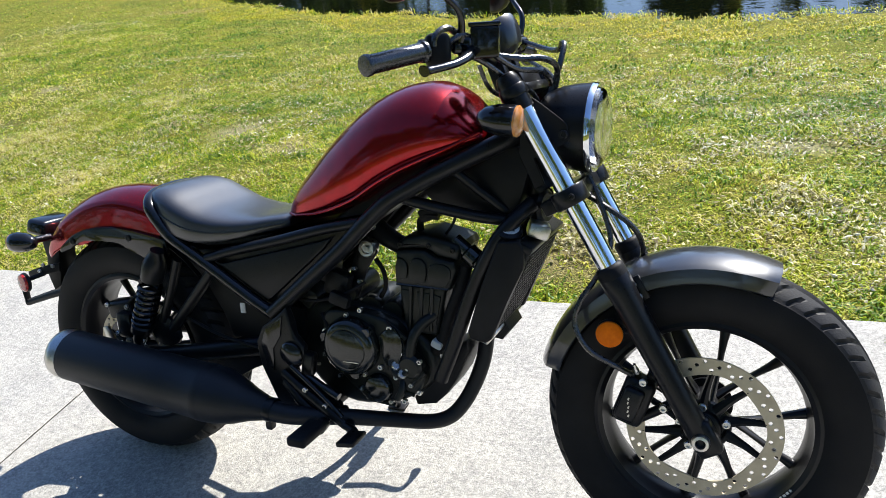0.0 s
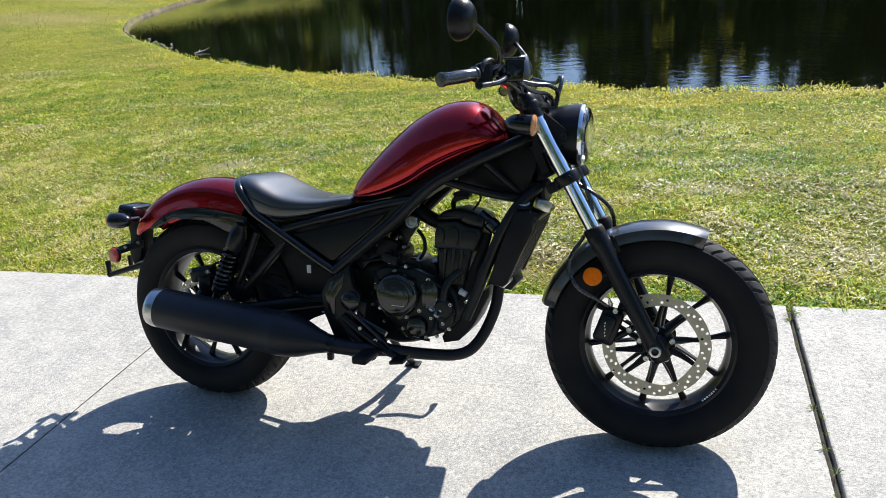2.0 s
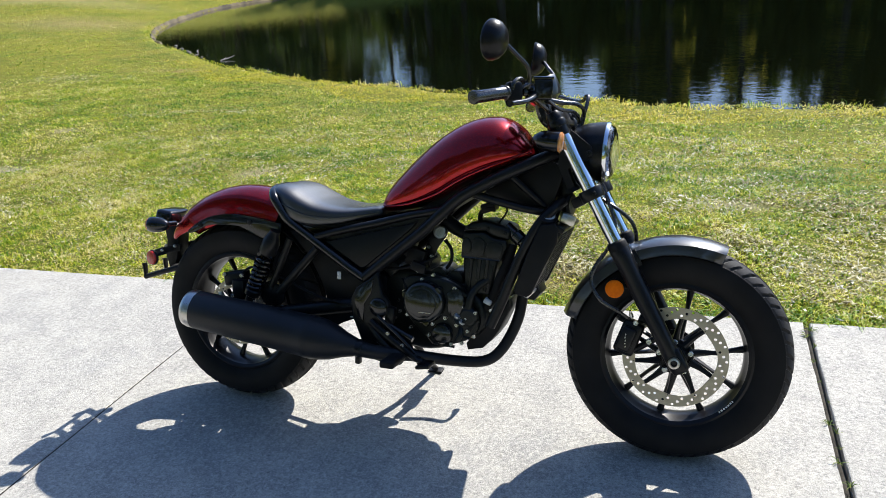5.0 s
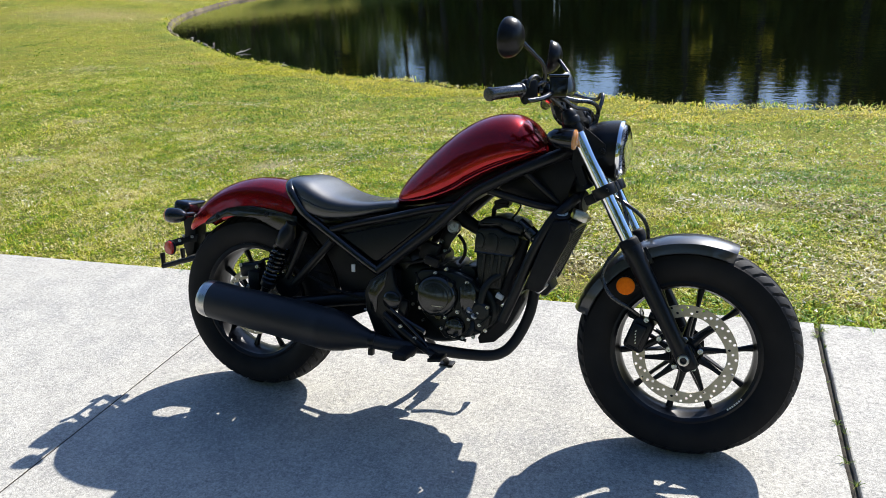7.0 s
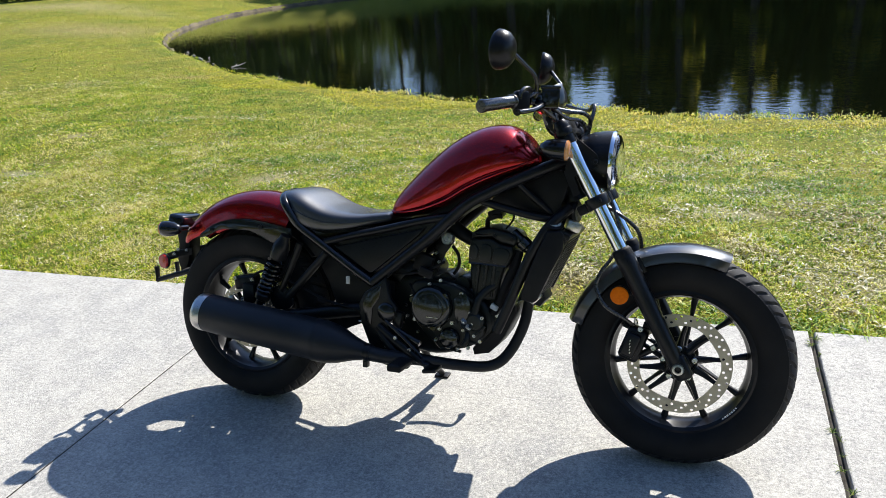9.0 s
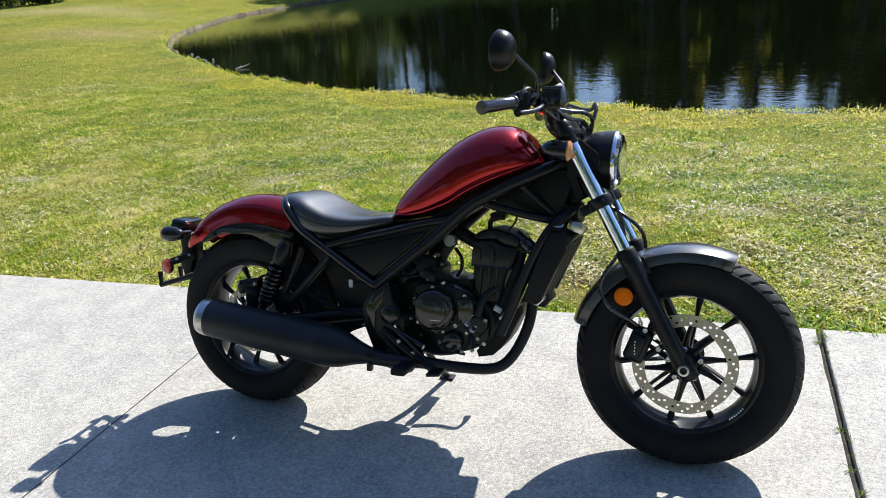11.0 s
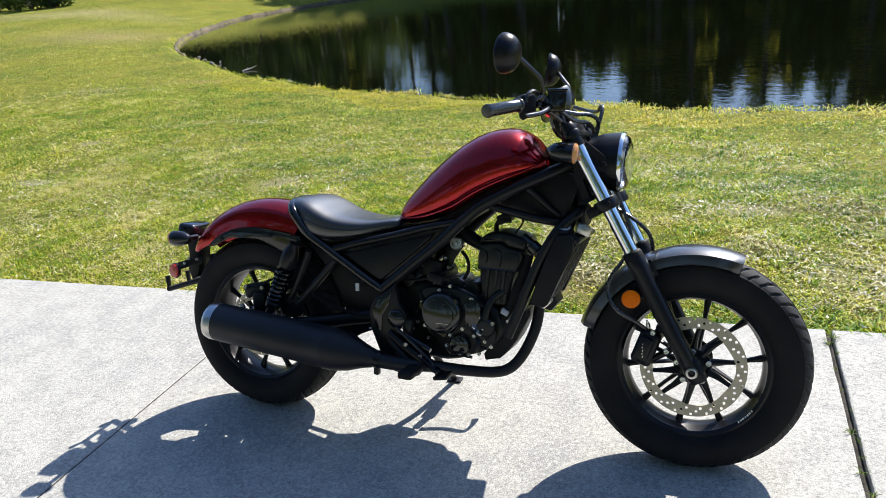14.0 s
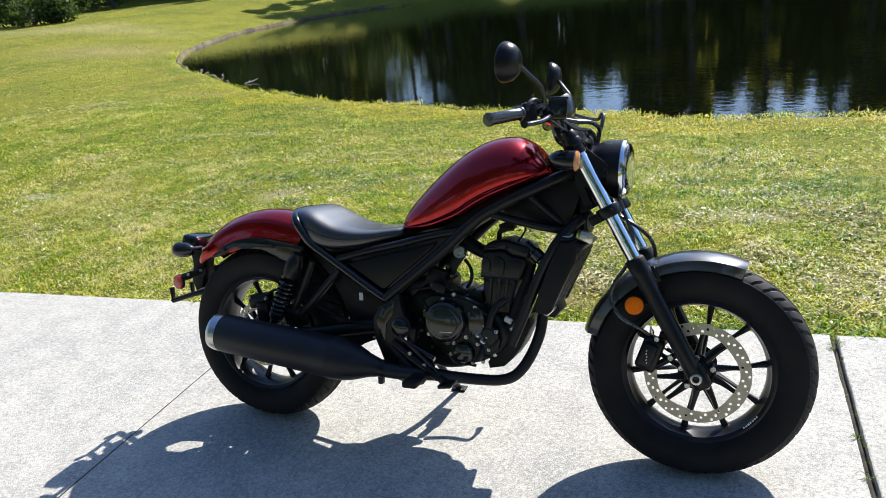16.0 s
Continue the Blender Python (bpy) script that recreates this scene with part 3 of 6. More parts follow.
def spoke_mesh(c, a, y_hub, swirl, r0=0.036, r1=0.194):
    """One slim cast spoke, deep at the hub and thin at the rim."""
    b = bmesh.new()
    loops = []
    for k in range(7):
        s = k / 6
        r = r0 + (r1 - r0) * s
        t = a + swirl * (1 - s) ** 1.6
        rad, tan = Vector((math.cos(t), 0, math.sin(t))), Vector((-math.sin(t), 0, math.cos(t)))
        o = Vector(c) + rad * r + Vector((0, y_hub * (1 - s) ** 1.2, 0))
        wt = 0.0078 - 0.0024 * math.sin(s * math.pi) + 0.004 * s ** 4
        wy = 0.017 - 0.007 * math.sin(s * math.pi * 0.7)
        loops.append([o + tan * wt * math.cos(q) * 1.0 + Vector((0, wy * math.sin(q), 0)) for q in (math.pi * 2 * j / 10 for j in range(10))])
    rings(b, loops)
    return b


def disc_mesh(c, y, r_out, r_in, thick, rows, ears):
    """A drilled brake disc: real holes, filled sector by sector."""
    b = bmesh.new()

    def at(r, t):
        return (c[0] + r * math.cos(t), y, c[2] + r * math.sin(t))

    count = rows[0][1]
    wide, steps = 2 * math.pi / count, 6
    for k in range(count):
        one = bmesh.new()
        edges = []

        def loop(pts):
            v = [one.verts.new(p) for p in pts]
            edges.extend(one.edges.new((v[i], v[(i + 1) % len(v)])) for i in range(len(v)))

        t0 = wide * (k - 0.16)
        outer = [at(r_out, t0 + wide * q / steps) for q in range(steps + 1)]
        inner = [at(r_in + 0.003 * math.cos(ears * (t0 + wide * q / steps)), t0 + wide * q / steps) for q in range(steps + 1)]
        loop(outer + inner[::-1])
        for r, n, shift in rows:
            cx, _, cz = at(r, wide * (k + shift))
            loop([(cx + 0.0042 * math.cos(q), y, cz + 0.0042 * math.sin(q)) for q in (2 * math.pi * j / 10 for j in range(10))])
        bmesh.ops.triangle_fill(one, use_beauty=True, use_dissolve=False, edges=edges)
        merge(b, one)
    bmesh.ops.remove_doubles(b, verts=b.verts[:], dist=1e-5)
    bmesh.ops.recalc_face_normals(b, faces=b.faces[:])
    ext = bmesh.ops.extrude_face_region(b, geom=b.faces[:])
    for v in ext["geom"]:
        if isinstance(v, bmesh.types.BMVert):
            v.co.y += thick
    return b


def wheel(name, c, R, w, half, front):
    p = fpart if front else part
    hub = bmesh.new()
    lathe(hub, [(0.030, -0.075), (0.034, -0.072), (0.036, -0.062), (0.052, -0.058), (0.054, -0.05), (0.04, -0.044), (0.034, 0.0), (0.04, 0.044), (0.054, 0.05), (0.052, 0.06), (0.03, 0.07)], c, (0, 1, 0), 40)
    wh = p(name, hub, BLACK_SATIN, bike, "black cast-alloy wheel with slim spokes")
    tyre = p("tyre", tyre_mesh(c, R, w, 52, 0.20), RUBBER, wh, "wide black rubber tyre with angled shoulder grooves", 30)
    tyre.data.materials.append(TREAD)
    p("rim", rim_mesh(c, half), RIM, wh)
    for k in range(10):
        p("spoke", spoke_mesh(c, radians(36 * k + (7.5 if front else 5)), 0.032 if k % 2 else -0.032, 0.10 if k % 2 else -0.10), RIM, wh)
    y = -0.068
    r_out, r_in = (0.148, 0.114) if front else (0.120, 0.092)
    rows = ((0.1415, 20, 0.0), (0.133, 20, 0.35), (0.1245, 20, 0.68)) if front else ((0.113, 16, 0.0), (0.106, 16, 0.35), (0.099, 16, 0.7))
    d = p("brake_disc", disc_mesh(c, y, r_out, r_in, 0.0042, rows, 5), DISC, wh, "drilled pale steel brake disc")
    for k in range(10):
        a = radians(36 * k + 20)
        b = bmesh.new()
        tube(b, [(c[0] + 0.042 * math.cos(a), y + 0.010, c[2] + 0.042 * math.sin(a)), (c[0] + 0.08 * math.cos(a - 0.10), y + 0.010, c[2] + 0.08 * math.sin(a - 0.10)),
                 (c[0] + (r_in + 0.004) * math.cos(a - 0.16), y + 0.006, c[2] + (r_in + 0.004) * math.sin(a - 0.16))], [0.013, 0.0082, 0.0065], 8, 4)
        p("carrier_arm", b, BLACK_SATIN, d)
    for k in range(5):
        a = radians(72 * k + 20)
        (fbolt if front else bolt)(wh, (c[0] + 0.046 * math.cos(a), y - 0.002, c[2] + 0.046 * math.sin(a)), (0, -1, 0), 0.0085, 0.007)
    if front:
        for k in range(7):
            a = radians(-36 - 2.3 * k)
            b = bmesh.new()
            block(b, (0.0055 if k % 3 else 0.004, 0.0008, 0.006), Matrix.Translation((c[0] + 0.2035 * math.cos(a), -half - 0.0072, c[2] + 0.2035 * math.sin(a))) @ Matrix.Rotation(-a - math.pi / 2, 4, "Y"), 0.0)
            p("letter_bar", b, WHITE_LABEL, wh)
    return wh


RW, FW = (0.0, 0.0, 0.323), (1.502, 0.0, 0.323)
rear_wheel = wheel("rear_wheel", RW, 0.323, 0.075, 0.052, False)
front_wheel = wheel("front_wheel", FW, 0.3225, 0.069, 0.044, True)

# -- fork, clamps and axle
FORK = Vector((math.sin(RAKE), 0, -math.cos(RAKE)))


def on_fork(s, y, back=0.0):
    """A point s metres up the fork leg from the axle."""
    return Vector((1.502, y, 0.323)) - FORK * s + Vector((-math.cos(RAKE), 0, -math.sin(RAKE))) * back


for sgn in (-1, 1):
    y = 0.105 * sgn
    b = bmesh.new()
    lathe(b, [(0.020, 0.34), (0.0205, 0.36), (0.0205, 0.765)], on_fork(0, y), -FORK, 32)
    stan = fpart("fork_tube", b, CHROME, bike, "polished chrome fork tube")
    b = bmesh.new()
    lathe(b, [(0.020, -0.03), (0.024, -0.02), (0.0245, 0.1), (0.0265, 0.2), (0.027, 0.31), (0.029, 0.325), (0.0295, 0.352), (0.0255, 0.362), (0.021, 0.364)], on_fork(0, y), -FORK, 32)
    block(b, (0.05, 0.04, 0.075), Matrix.Translation(on_fork(-0.002, y, -0.005)) @ pose(0, 0, 0, 0, -28, 0), 0.012, 3)
    sl = fpart("fork_slider", b, BLACK_SATIN, bike, "black fork slider")
    b = bmesh.new()
    lathe(b, [(0.026, 0), (0.0285, 0.003), (0.0285, 0.02), (0.025, 0.026), (0.021, 0.028)], on_fork(0.352, y), -FORK, 28)
    fpart("dust_seal", b, RUBBER, sl)
    b = bmesh.new()
    lathe(b, [(0.0225, 0.715), (0.0235, 0.718), (0.0235, 0.77), (0.022, 0.78), (0.018, 0.788), (0.012, 0.79)], on_fork(0, y), -FORK, 28)
    fpart("fork_cap", b, BLACK_SATIN, stan)
b = bmesh.new()
lathe(b, [(0.0105, -0.125), (0.0105, 0.125)], FW, (0, 1, 0), 20)
axle = fpart("front_axle", b, STEEL, bike)
b = bmesh.new()
lathe(b, [(0.017, 0.0), (0.0175, 0.004), (0.0155, 0.011), (0.010, 0.012), (0.0095, 0.003), (0.001, 0.003)], (FW[0], -0.124, FW[2]), (0, -1, 0), 6 * 4)
fpart("axle_nut", b, STEEL, axle)
for s, back, thick, fat in ((0.752, 0.0, 0.022, 0.78), (0.53, 0.0, 0.034, 1.0)):
    cl = bmesh.new()
    lathe(cl, [(0.033 * fat, -thick / 2), (0.035 * fat, -thick / 2 + 0.003), (0.035 * fat, thick / 2 - 0.003), (0.033 * fat, thick / 2)], on_fork(s, -0.105), -FORK, 28)
    lathe(cl, [(0.033 * fat, -thick / 2), (0.035 * fat, -thick / 2 + 0.003), (0.035 * fat, thick / 2 - 0.003), (0.033 * fat, thick / 2)], on_fork(s, 0.105), -FORK, 28)
    block(cl, (0.058, 0.18, thick), Matrix.Translation(on_fork(s, 0, 0.008)) @ pose(0, 0, 0, 0, -28, 0), 0.008)
    fpart("triple_clamp", cl, BLACK_SATIN, bike, "black fork clamp")
for s in (0.53,):
    for y in (-0.14, 0.14):
        fbolt(bike, on_fork(s, y, -0.012), (0, -1 if y < 0 else 1, 0), 0.006, 0.005, BLACK_SATIN)
b = bmesh.new()
lathe(b, [(0.034, -0.02), (0.036, -0.012), (0.031, 0.0), (0.031, 0.14), (0.036, 0.15), (0.034, 0.16)], Vector((1.166, 0, 0.80)), -FORK, 32)
part("steering_head", b, BLACK_SATIN, bike)

# -- front fender
def fender_shell(c, R, a0, a1, half, drop, n, thick, crown=0.018, lift=None):
    """A curved fender: crowned top and turned-down sides, with thickness."""
    b = bmesh.new()
    loops = []
    for k in range(n + 1):
        a = radians(a0 + (a1 - a0) * k / n)
        e = min(k, n - k) / n
        hw = half * (0.80 + 0.20 * min(1, (e / 0.12)) ** 0.5)
        rad = Vector((math.cos(a), 0, math.sin(a)))
        o = Vector(c)
        prof = []
        m = 14
        for j in range(-m, m + 1):
            f = j / m
            if abs(f) < 0.78:
                q = f / 0.78
                prof.append((R - crown * abs(q) ** 2.4, hw * 0.97 * q))
            else:
                q = (abs(f) - 0.78) / 0.22
                prof.append((R - crown - drop * q, math.copysign(hw * (0.97 + 0.03 * math.sin(q * math.pi / 2)), f)))
        outer = [o + rad * r + Vector((0, y, 0)) for r, y in prof]
        inner = [o + rad * (r - thick) + Vector((0, y * (1 - thick / half), 0)) for r, y in prof[::-1]]
        loops.append(outer + inner)
    rings(b, loops)
    return b


front_fender = fpart("front_fender", fender_shell((1.502, 0, 0.323), 0.348, 68, 163, 0.082, 0.028, 40, 0.0028), FENDER_BLACK, bike, "satin black steel front fender")
for sgn in (-1, 1):
    b = bmesh.new()
    block(b, (0.05, 0.006, 0.05), Matrix.Translation(on_fork(0.31, 0.082 * sgn, -0.012)) @ pose(0, 0, 0, 0, -28, 0), 0.002)
    st = fpart("fender_bracket", b, BLACK_SATIN, front_fender)
    fbolt(st, on_fork(0.32, 0.085 * sgn, -0.02), (0, sgn, 0), 0.0065, 0.006)
    fbolt(st, on_fork(0.295, 0.085 * sgn, -0.02), (0, sgn, 0), 0.0065, 0.006)

# -- front reflector on its bracket, brake caliper and hose
b = bmesh.new()
lathe(b, [(0.0255, -0.002), (0.0265, 0.001), (0.0262, 0.005), (0.0235, 0.0075), (0.012, 0.0085), (0.0005, 0.0088)], (1.328, -0.1105, 0.521), (0.05, -1, 0.0), 36)
fpart("reflector", b, ORANGE, bike, "round orange side reflector")
b = bmesh.new()
lathe(b, [(0.028, -0.008), (0.0285, -0.002), (0.0265, 0.001)], (1.328, -0.1095, 0.521), (0.05, -1, 0.0), 36)
tube(b, [(1.328, -0.105, 0.521), (1.37, -0.1, 0.53), (1.39, -0.1, 0.535)], 0.006, 8, 3)
fpart("reflector_bracket", b, PLASTIC, bike)
b = bmesh.new()
block(b, (0.062, 0.05, 0.105), Matrix.Translation((1.372, -0.078, 0.375)) @ pose(0, 0, 0, 0, 20, 0), 0.014, 3)
block(b, (0.042, 0.02, 0.075), Matrix.Translation((1.366, -0.107, 0.375)) @ pose(0, 0, 0, 0, 20, 0), 0.009, 3)
tube(b, [(1.40, -0.08, 0.435), (1.425, -0.085, 0.43), (1.45, -0.09, 0.43)], 0.012, 10, 3)
tube(b, [(1.375, -0.08, 0.33), (1.42, -0.085, 0.36), (1.46, -0.09, 0.39)], 0.01, 10, 3)
cal = fpart("brake_caliper", b, BLACK_SATIN, bike, "black two-piston brake caliper")
fbolt(cal, (1.392, -0.105, 0.425), (0, -1, 0), 0.008, 0.007)
fbolt(cal, (1.43, -0.098, 0.372), (0, -1, 0), 0.0085, 0.008)
b = bmesh.new()
lathe(b, [(0.006, 0), (0.006, 0.012), (0.004, 0.016), (0.003, 0.024)], (1.378, -0.09, 0.436), (-0.2, -0.4, 1), 10)
fpart("bleed_valve", b, BOLT, cal)
for k in range(5):
    b = bmesh.new()
    block(b, (0.003, 0.001, 0.005), Matrix.Translation((1.3655 - 0.004 * (k % 2) * 0.3, -0.1175, 0.355 + 0.009 * k)) @ pose(0, 0, 0, 0, 20, 0), 0.0)
    fpart("letter_bar", b, STEEL, cal)
b = bmesh.new()
tube(b, [(1.372, -0.09, 0.43), (1.345, -0.115, 0.455), (1.29, -0.125, 0.49), (1.262, -0.12, 0.54), (1.272, -0.115, 0.585), (1.30, -0.09, 0.63), (1.315, -0.02, 0.68), (1.29, 0.0, 0.76), (1.25, 0.01, 0.85), (1.22, 0.0, 0.95)], 0.0055, 8, 6)
fpart("brake_hose", b, CABLE, bike)
b = bmesh.new()
tube(b, [(1.24, 0.02, 0.78), (1.31, 0.0, 0.745), (1.36, 0.01, 0.70), (1.372, 0.03, 0.645), (1.345, 0.06, 0.61)], 0.006, 8, 6)
fpart("speed_sensor_cable", b, CABLE, bike)
b = bmesh.new()
block(b, (0.04, 0.03, 0.03), Matrix.Translation((1.212, -0.075, 0.765)) @ pose(0, 0, 0, 0, -28, 0), 0.006)
fpart("hose_clamp", b, PLASTIC, bike)

# -- headlight
HL = Vector((1.272, 0.0, 0.908))
head_tilt = pose(0, 0, 0, 0, 3, 0).to_3x3() @ Vector((1, 0, 0))
b = bmesh.new()
lathe(b, [(0.012, -0.112), (0.045, -0.106), (0.068, -0.085), (0.080, -0.055), (0.086, -0.02), (0.0875, 0.003), (0.081, 0.003), (0.079, -0.02), (0.06, -0.06), (0.02, -0.08)], HL, head_tilt, 56)
headlight = fpart("headlight", b, BLACK_SATIN, bike, "round headlight with black bowl and chrome rim")
b = bmesh.new()
lathe(b, [(0.0868, 0.002), (0.0885, 0.004), (0.0885, 0.0095), (0.086, 0.0145), (0.0795, 0.013), (0.0795, 0.004), (0.082, 0.0)], HL, head_tilt, 64, caps=False, closed=True)
fpart("rim", b, CHROME, headlight, "bright chrome headlight rim")
b = bmesh.new()
lathe(b, [(0.079, 0.004), (0.07, -0.02), (0.045, -0.05), (0.018, -0.062), (0.001, -0.063)], HL, head_tilt, 48, caps=False)
fpart("reflector_bowl", b, BOWL, headlight)
b = bmesh.new()
lathe(b, [(0.0795, 0.006), (0.0795, 0.016), (0.074, 0.025), (0.055, 0.034), (0.03, 0.039), (0.001, 0.041), (0.001, 0.037), (0.03, 0.035), (0.055, 0.030), (0.072, 0.021), (0.076, 0.009)], HL, head_tilt, 56, caps=False)
lens = fpart("lens", b, LENS, headlight, "clear glass headlight lens")
lens.visible_shadow = False
b = bmesh.new()
block(b, (0.012, 0.11, 0.004), Matrix.Translation(HL + Vector((-0.01, 0, 0.03))), 0.001)
block(b, (0.012, 0.11, 0.004), Matrix.Translation(HL + Vector((-0.01, 0, -0.03))), 0.001)
fpart("beam_shield", b, CHROME, headlight)
b = bmesh.new()
lathe(b, [(0.012, -0.06), (0.013, -0.03), (0.009, -0.02), (0.001, -0.018)], HL, head_tilt, 20)
fpart("bulb_cap", b, STEEL, headlight)
for sgn in (-1, 1):
    b = bmesh.new()
    plate(b, [(1.165, 0.985), (1.195, 0.965), (1.245, 0.925), (1.25, 0.895), (1.235, 0.885), (1.18, 0.86), (1.2, 0.81), (1.18, 0.80), (1.15, 0.87)], 0.083 * sgn, 0.088 * sgn, 0.001, 1)
    br = fpart("headlight_bracket", b, PLASTIC, bike)
    fbolt(br, (1.238, 0.088 * sgn, 0.905), (0, sgn, 0), 0.009, 0.007, BLACK_SATIN)

# -- turn signals in front
for sgn in (-1, 1):
    b = bmesh.new()
    t0 = Vector((1.150, 0.140 * sgn, 0.938))
    ax = Vector((1, 0.03 * sgn, -0.10)).normalized()
    lathe(b, [(0.004, -0.066), (0.013, -0.062), (0.024, -0.046), (0.0295, -0.022), (0.031, 0.004), (0.031, 0.012), (0.029, 0.014)], t0, ax, 32)
    tube(b, [(1.165, 0.098 * sgn, 0.94), (1.15, 0.115 * sgn, 0.94), (1.14, 0.135 * sgn, 0.94)], [0.016, 0.014, 0.014], 12, 3)
    ts = fpart("turn_signal", b, BLACK_GLOSS, bike, "black bullet turn signal with amber lens")
    b = bmesh.new()
    lathe(b, [(0.0295, 0.011), (0.0297, 0.017), (0.025, 0.0215), (0.013, 0.0238), (0.0005, 0.0242)], t0, ax, 32)
    fpart("lens", b, AMBER, ts, "amber lens")

# -- fuel tank
TANK = [(0.580, 0.712, 0.748, 0.058), (0.586, 0.709, 0.772, 0.070), (0.608, 0.708, 0.803, 0.084), (0.652, 0.714, 0.848, 0.099), (0.70, 0.724, 0.893, 0.112), (0.753, 0.742, 0.936, 0.124), (0.80, 0.762, 0.968, 0.132),
        (0.85, 0.792, 0.993, 0.137), (0.905, 0.820, 1.009, 0.138), (0.96, 0.843, 1.010, 0.134), (1.01, 0.862, 0.988, 0.122), (1.045, 0.878, 0.950, 0.104), (1.07, 0.89, 0.920, 0.080), (1.078, 0.897, 0.906, 0.05)]


def tank_section(x, lo, hi, hw, m=40):
    """A round-shouldered section, flat below, widest under its middle."""
    out = []
    for k in range(m):
        t = 2 * math.pi * k / m
        c, s = math.cos(t), math.sin(t)
        y = hw * math.copysign(abs(c) ** 0.82, c)
        mid = lo + 0.40 * (hi - lo)
        z = mid + (hi - mid) * s ** 1.0 if s > 0 else mid + (mid - lo) * math.copysign(abs(s) ** 0.55, s)
        if s > 0:
            y *= 1 - 0.10 * s
        out.append(Vector((x, y, z)))
    return out


b = bmesh.new()
rings(b, [tank_section(*map(float, q)) for q in smooth_line(TANK, 5)])
tank = part("fuel_tank", b, RED, bike, "deep red metallic teardrop fuel tank", 50)
b = bmesh.new()
seam = [(x, -hw * 0.995 - 0.002, lo + 0.016 + 0.006) for x, lo, hi, hw in TANK[1:-1]]
tube(b, seam, 0.0034, 8, 4)
tube(b, mirrored(seam), 0.0034, 8, 4)
part("tank_seam", b, RED, tank)
for sgn in (-1, 1):
    b = bmesh.new()
    block(b, (0.042, 0.006, 0.006), Matrix.Translation((0.665, 0.104 * sgn, 0.7065)) @ pose(0, 0, 0, 0, -12, 0), 0.002)
    part("tank_clip", b, STEEL, tank)

# -- seat
SEATP = [(0.176, 0.745, 0.774, 0.075), (0.192, 0.715, 0.787, 0.105), (0.222, 0.69, 0.790, 0.126), (0.262, 0.672, 0.780, 0.138), (0.31, 0.658, 0.756, 0.141), (0.36, 0.655, 0.735, 0.136), (0.42, 0.661, 0.723, 0.124),
         (0.48, 0.672, 0.720, 0.108), (0.53, 0.684, 0.724, 0.094), (0.572, 0.694, 0.727, 0.084), (0.584, 0.70, 0.72, 0.076)]


def seat_section(x, lo, hi, hw, m=36):
    out = []
    for k in range(m):
        t = 2 * math.pi * k / m
        c, s = math.cos(t), math.sin(t)
        y = hw * math.copysign(abs(c) ** 0.5, c)
        z = lo + 0.42 * (hi - lo)
        z += (hi - z) * abs(s) ** 0.5 if s > 0 else -(z - lo) * abs(s) ** 0.32
        out.append(Vector((x, y, z)))
    return out


b = bmesh.new()
rings(b, [seat_section(*map(float, q)) for q in smooth_line(SEATP, 5)])
seat = part("seat", b, SEAT, bike, "black vinyl solo seat, dished in the middle", 50)
b = bmesh.new()
welt = [(x, -hw * 1.004, lo + 0.46 * (hi - lo)) for x, lo, hi, hw in SEATP[1:-1]]
tube(b, welt, 0.0022, 6, 4)
tube(b, mirrored(welt), 0.0022, 6, 4)
part("piping", b, SEAT, seat)

# -- rear fender: red shell over black stays
def rear_shell():
    b = bmesh.new()
    loops = []
    n, m = 44, 16
    for k in range(n + 1):
        a = radians(145 - 81 * k / n)
        rad = Vector((math.cos(a), 0, math.sin(a)))
        o = Vector((0.04, 0, 0.358))
        R = 0.418
        e = k / n
        hw = 0.094 * (0.70 + 0.30 * min(1, e / 0.25) ** 0.6)
        low = 0.012 + 0.066 * min(1, e / 0.35) + 0.018 * e
        outer, inner = [], []
        for j in range(-m, m + 1):
            f = j / m
            if abs(f) < 0.7:
                q = f / 0.7
                r, y = R - 0.034 * abs(q) ** 2.2, hw * 0.95 * q
            else:
                q = (abs(f) - 0.7) / 0.3
                r, y = R - 0.034 - low * q, math.copysign(hw * (0.95 + 0.05 * math.sin(q * math.pi / 2)), f)
            outer.append(o + rad * r + Vector((0, y, 0)))
            inner.append(o + rad * (r - 0.0025) + Vector((0, y * 0.972, 0)))
        loops.append(outer + inner[::-1])
    rings(b, loops)
    return b


rear_fender = part("rear_fender", rear_shell(), RED, bike, "deep red metallic bobbed rear fender", 50)
for sgn in (-1, 1):
    b = bmesh.new()
    top = [(-0.175, 0.612), (-0.125, 0.648), (-0.060, 0.672), (0.019, 0.681), (0.112, 0.673), (0.215, 0.655)]
    bot = [(0.215, 0.615), (0.166, 0.598), (0.132, 0.606), (0.085, 0.625), (0.039, 0.640), (-0.045, 0.641), (-0.095, 0.633), (-0.145, 0.610), (-0.175, 0.602)]
    edge = [tuple(p) for p in smooth_line(top, 5)] + [tuple(p) for p in smooth_line(bot, 5)]
    plate(b, edge, 0.0935 * sgn, 0.103 * sgn, 0.003, 2)
    rail = part("fender_stay", b, BLACK_GLOSS, bike, "black fender stay panel")
    for x, z in ((-0.118, 0.635), (0.09, 0.655)):
        bolt(rail, (x, 0.1025 * sgn, z), (0, sgn, 0), 0.009, 0.004, BLACK_SATIN)
b = bmesh.new()
loops = []
for k in range(25):
    a = radians(118 - 78 * k / 24)
    rad = Vector((math.cos(a), 0, math.sin(a)))
    loops.append([Vector((0.02, 0, 0.335)) + rad * r + Vector((0, y, 0)) for r, y in ((0.352, -0.088), (0.36, -0.05), (0.362, 0.05), (0.352, 0.088), (0.348, 0.086), (0.357, 0.05), (0.355, -0.05), (0.348, -0.086))])
rings(b, loops)
part("inner_fender", b, PLASTIC, bike)

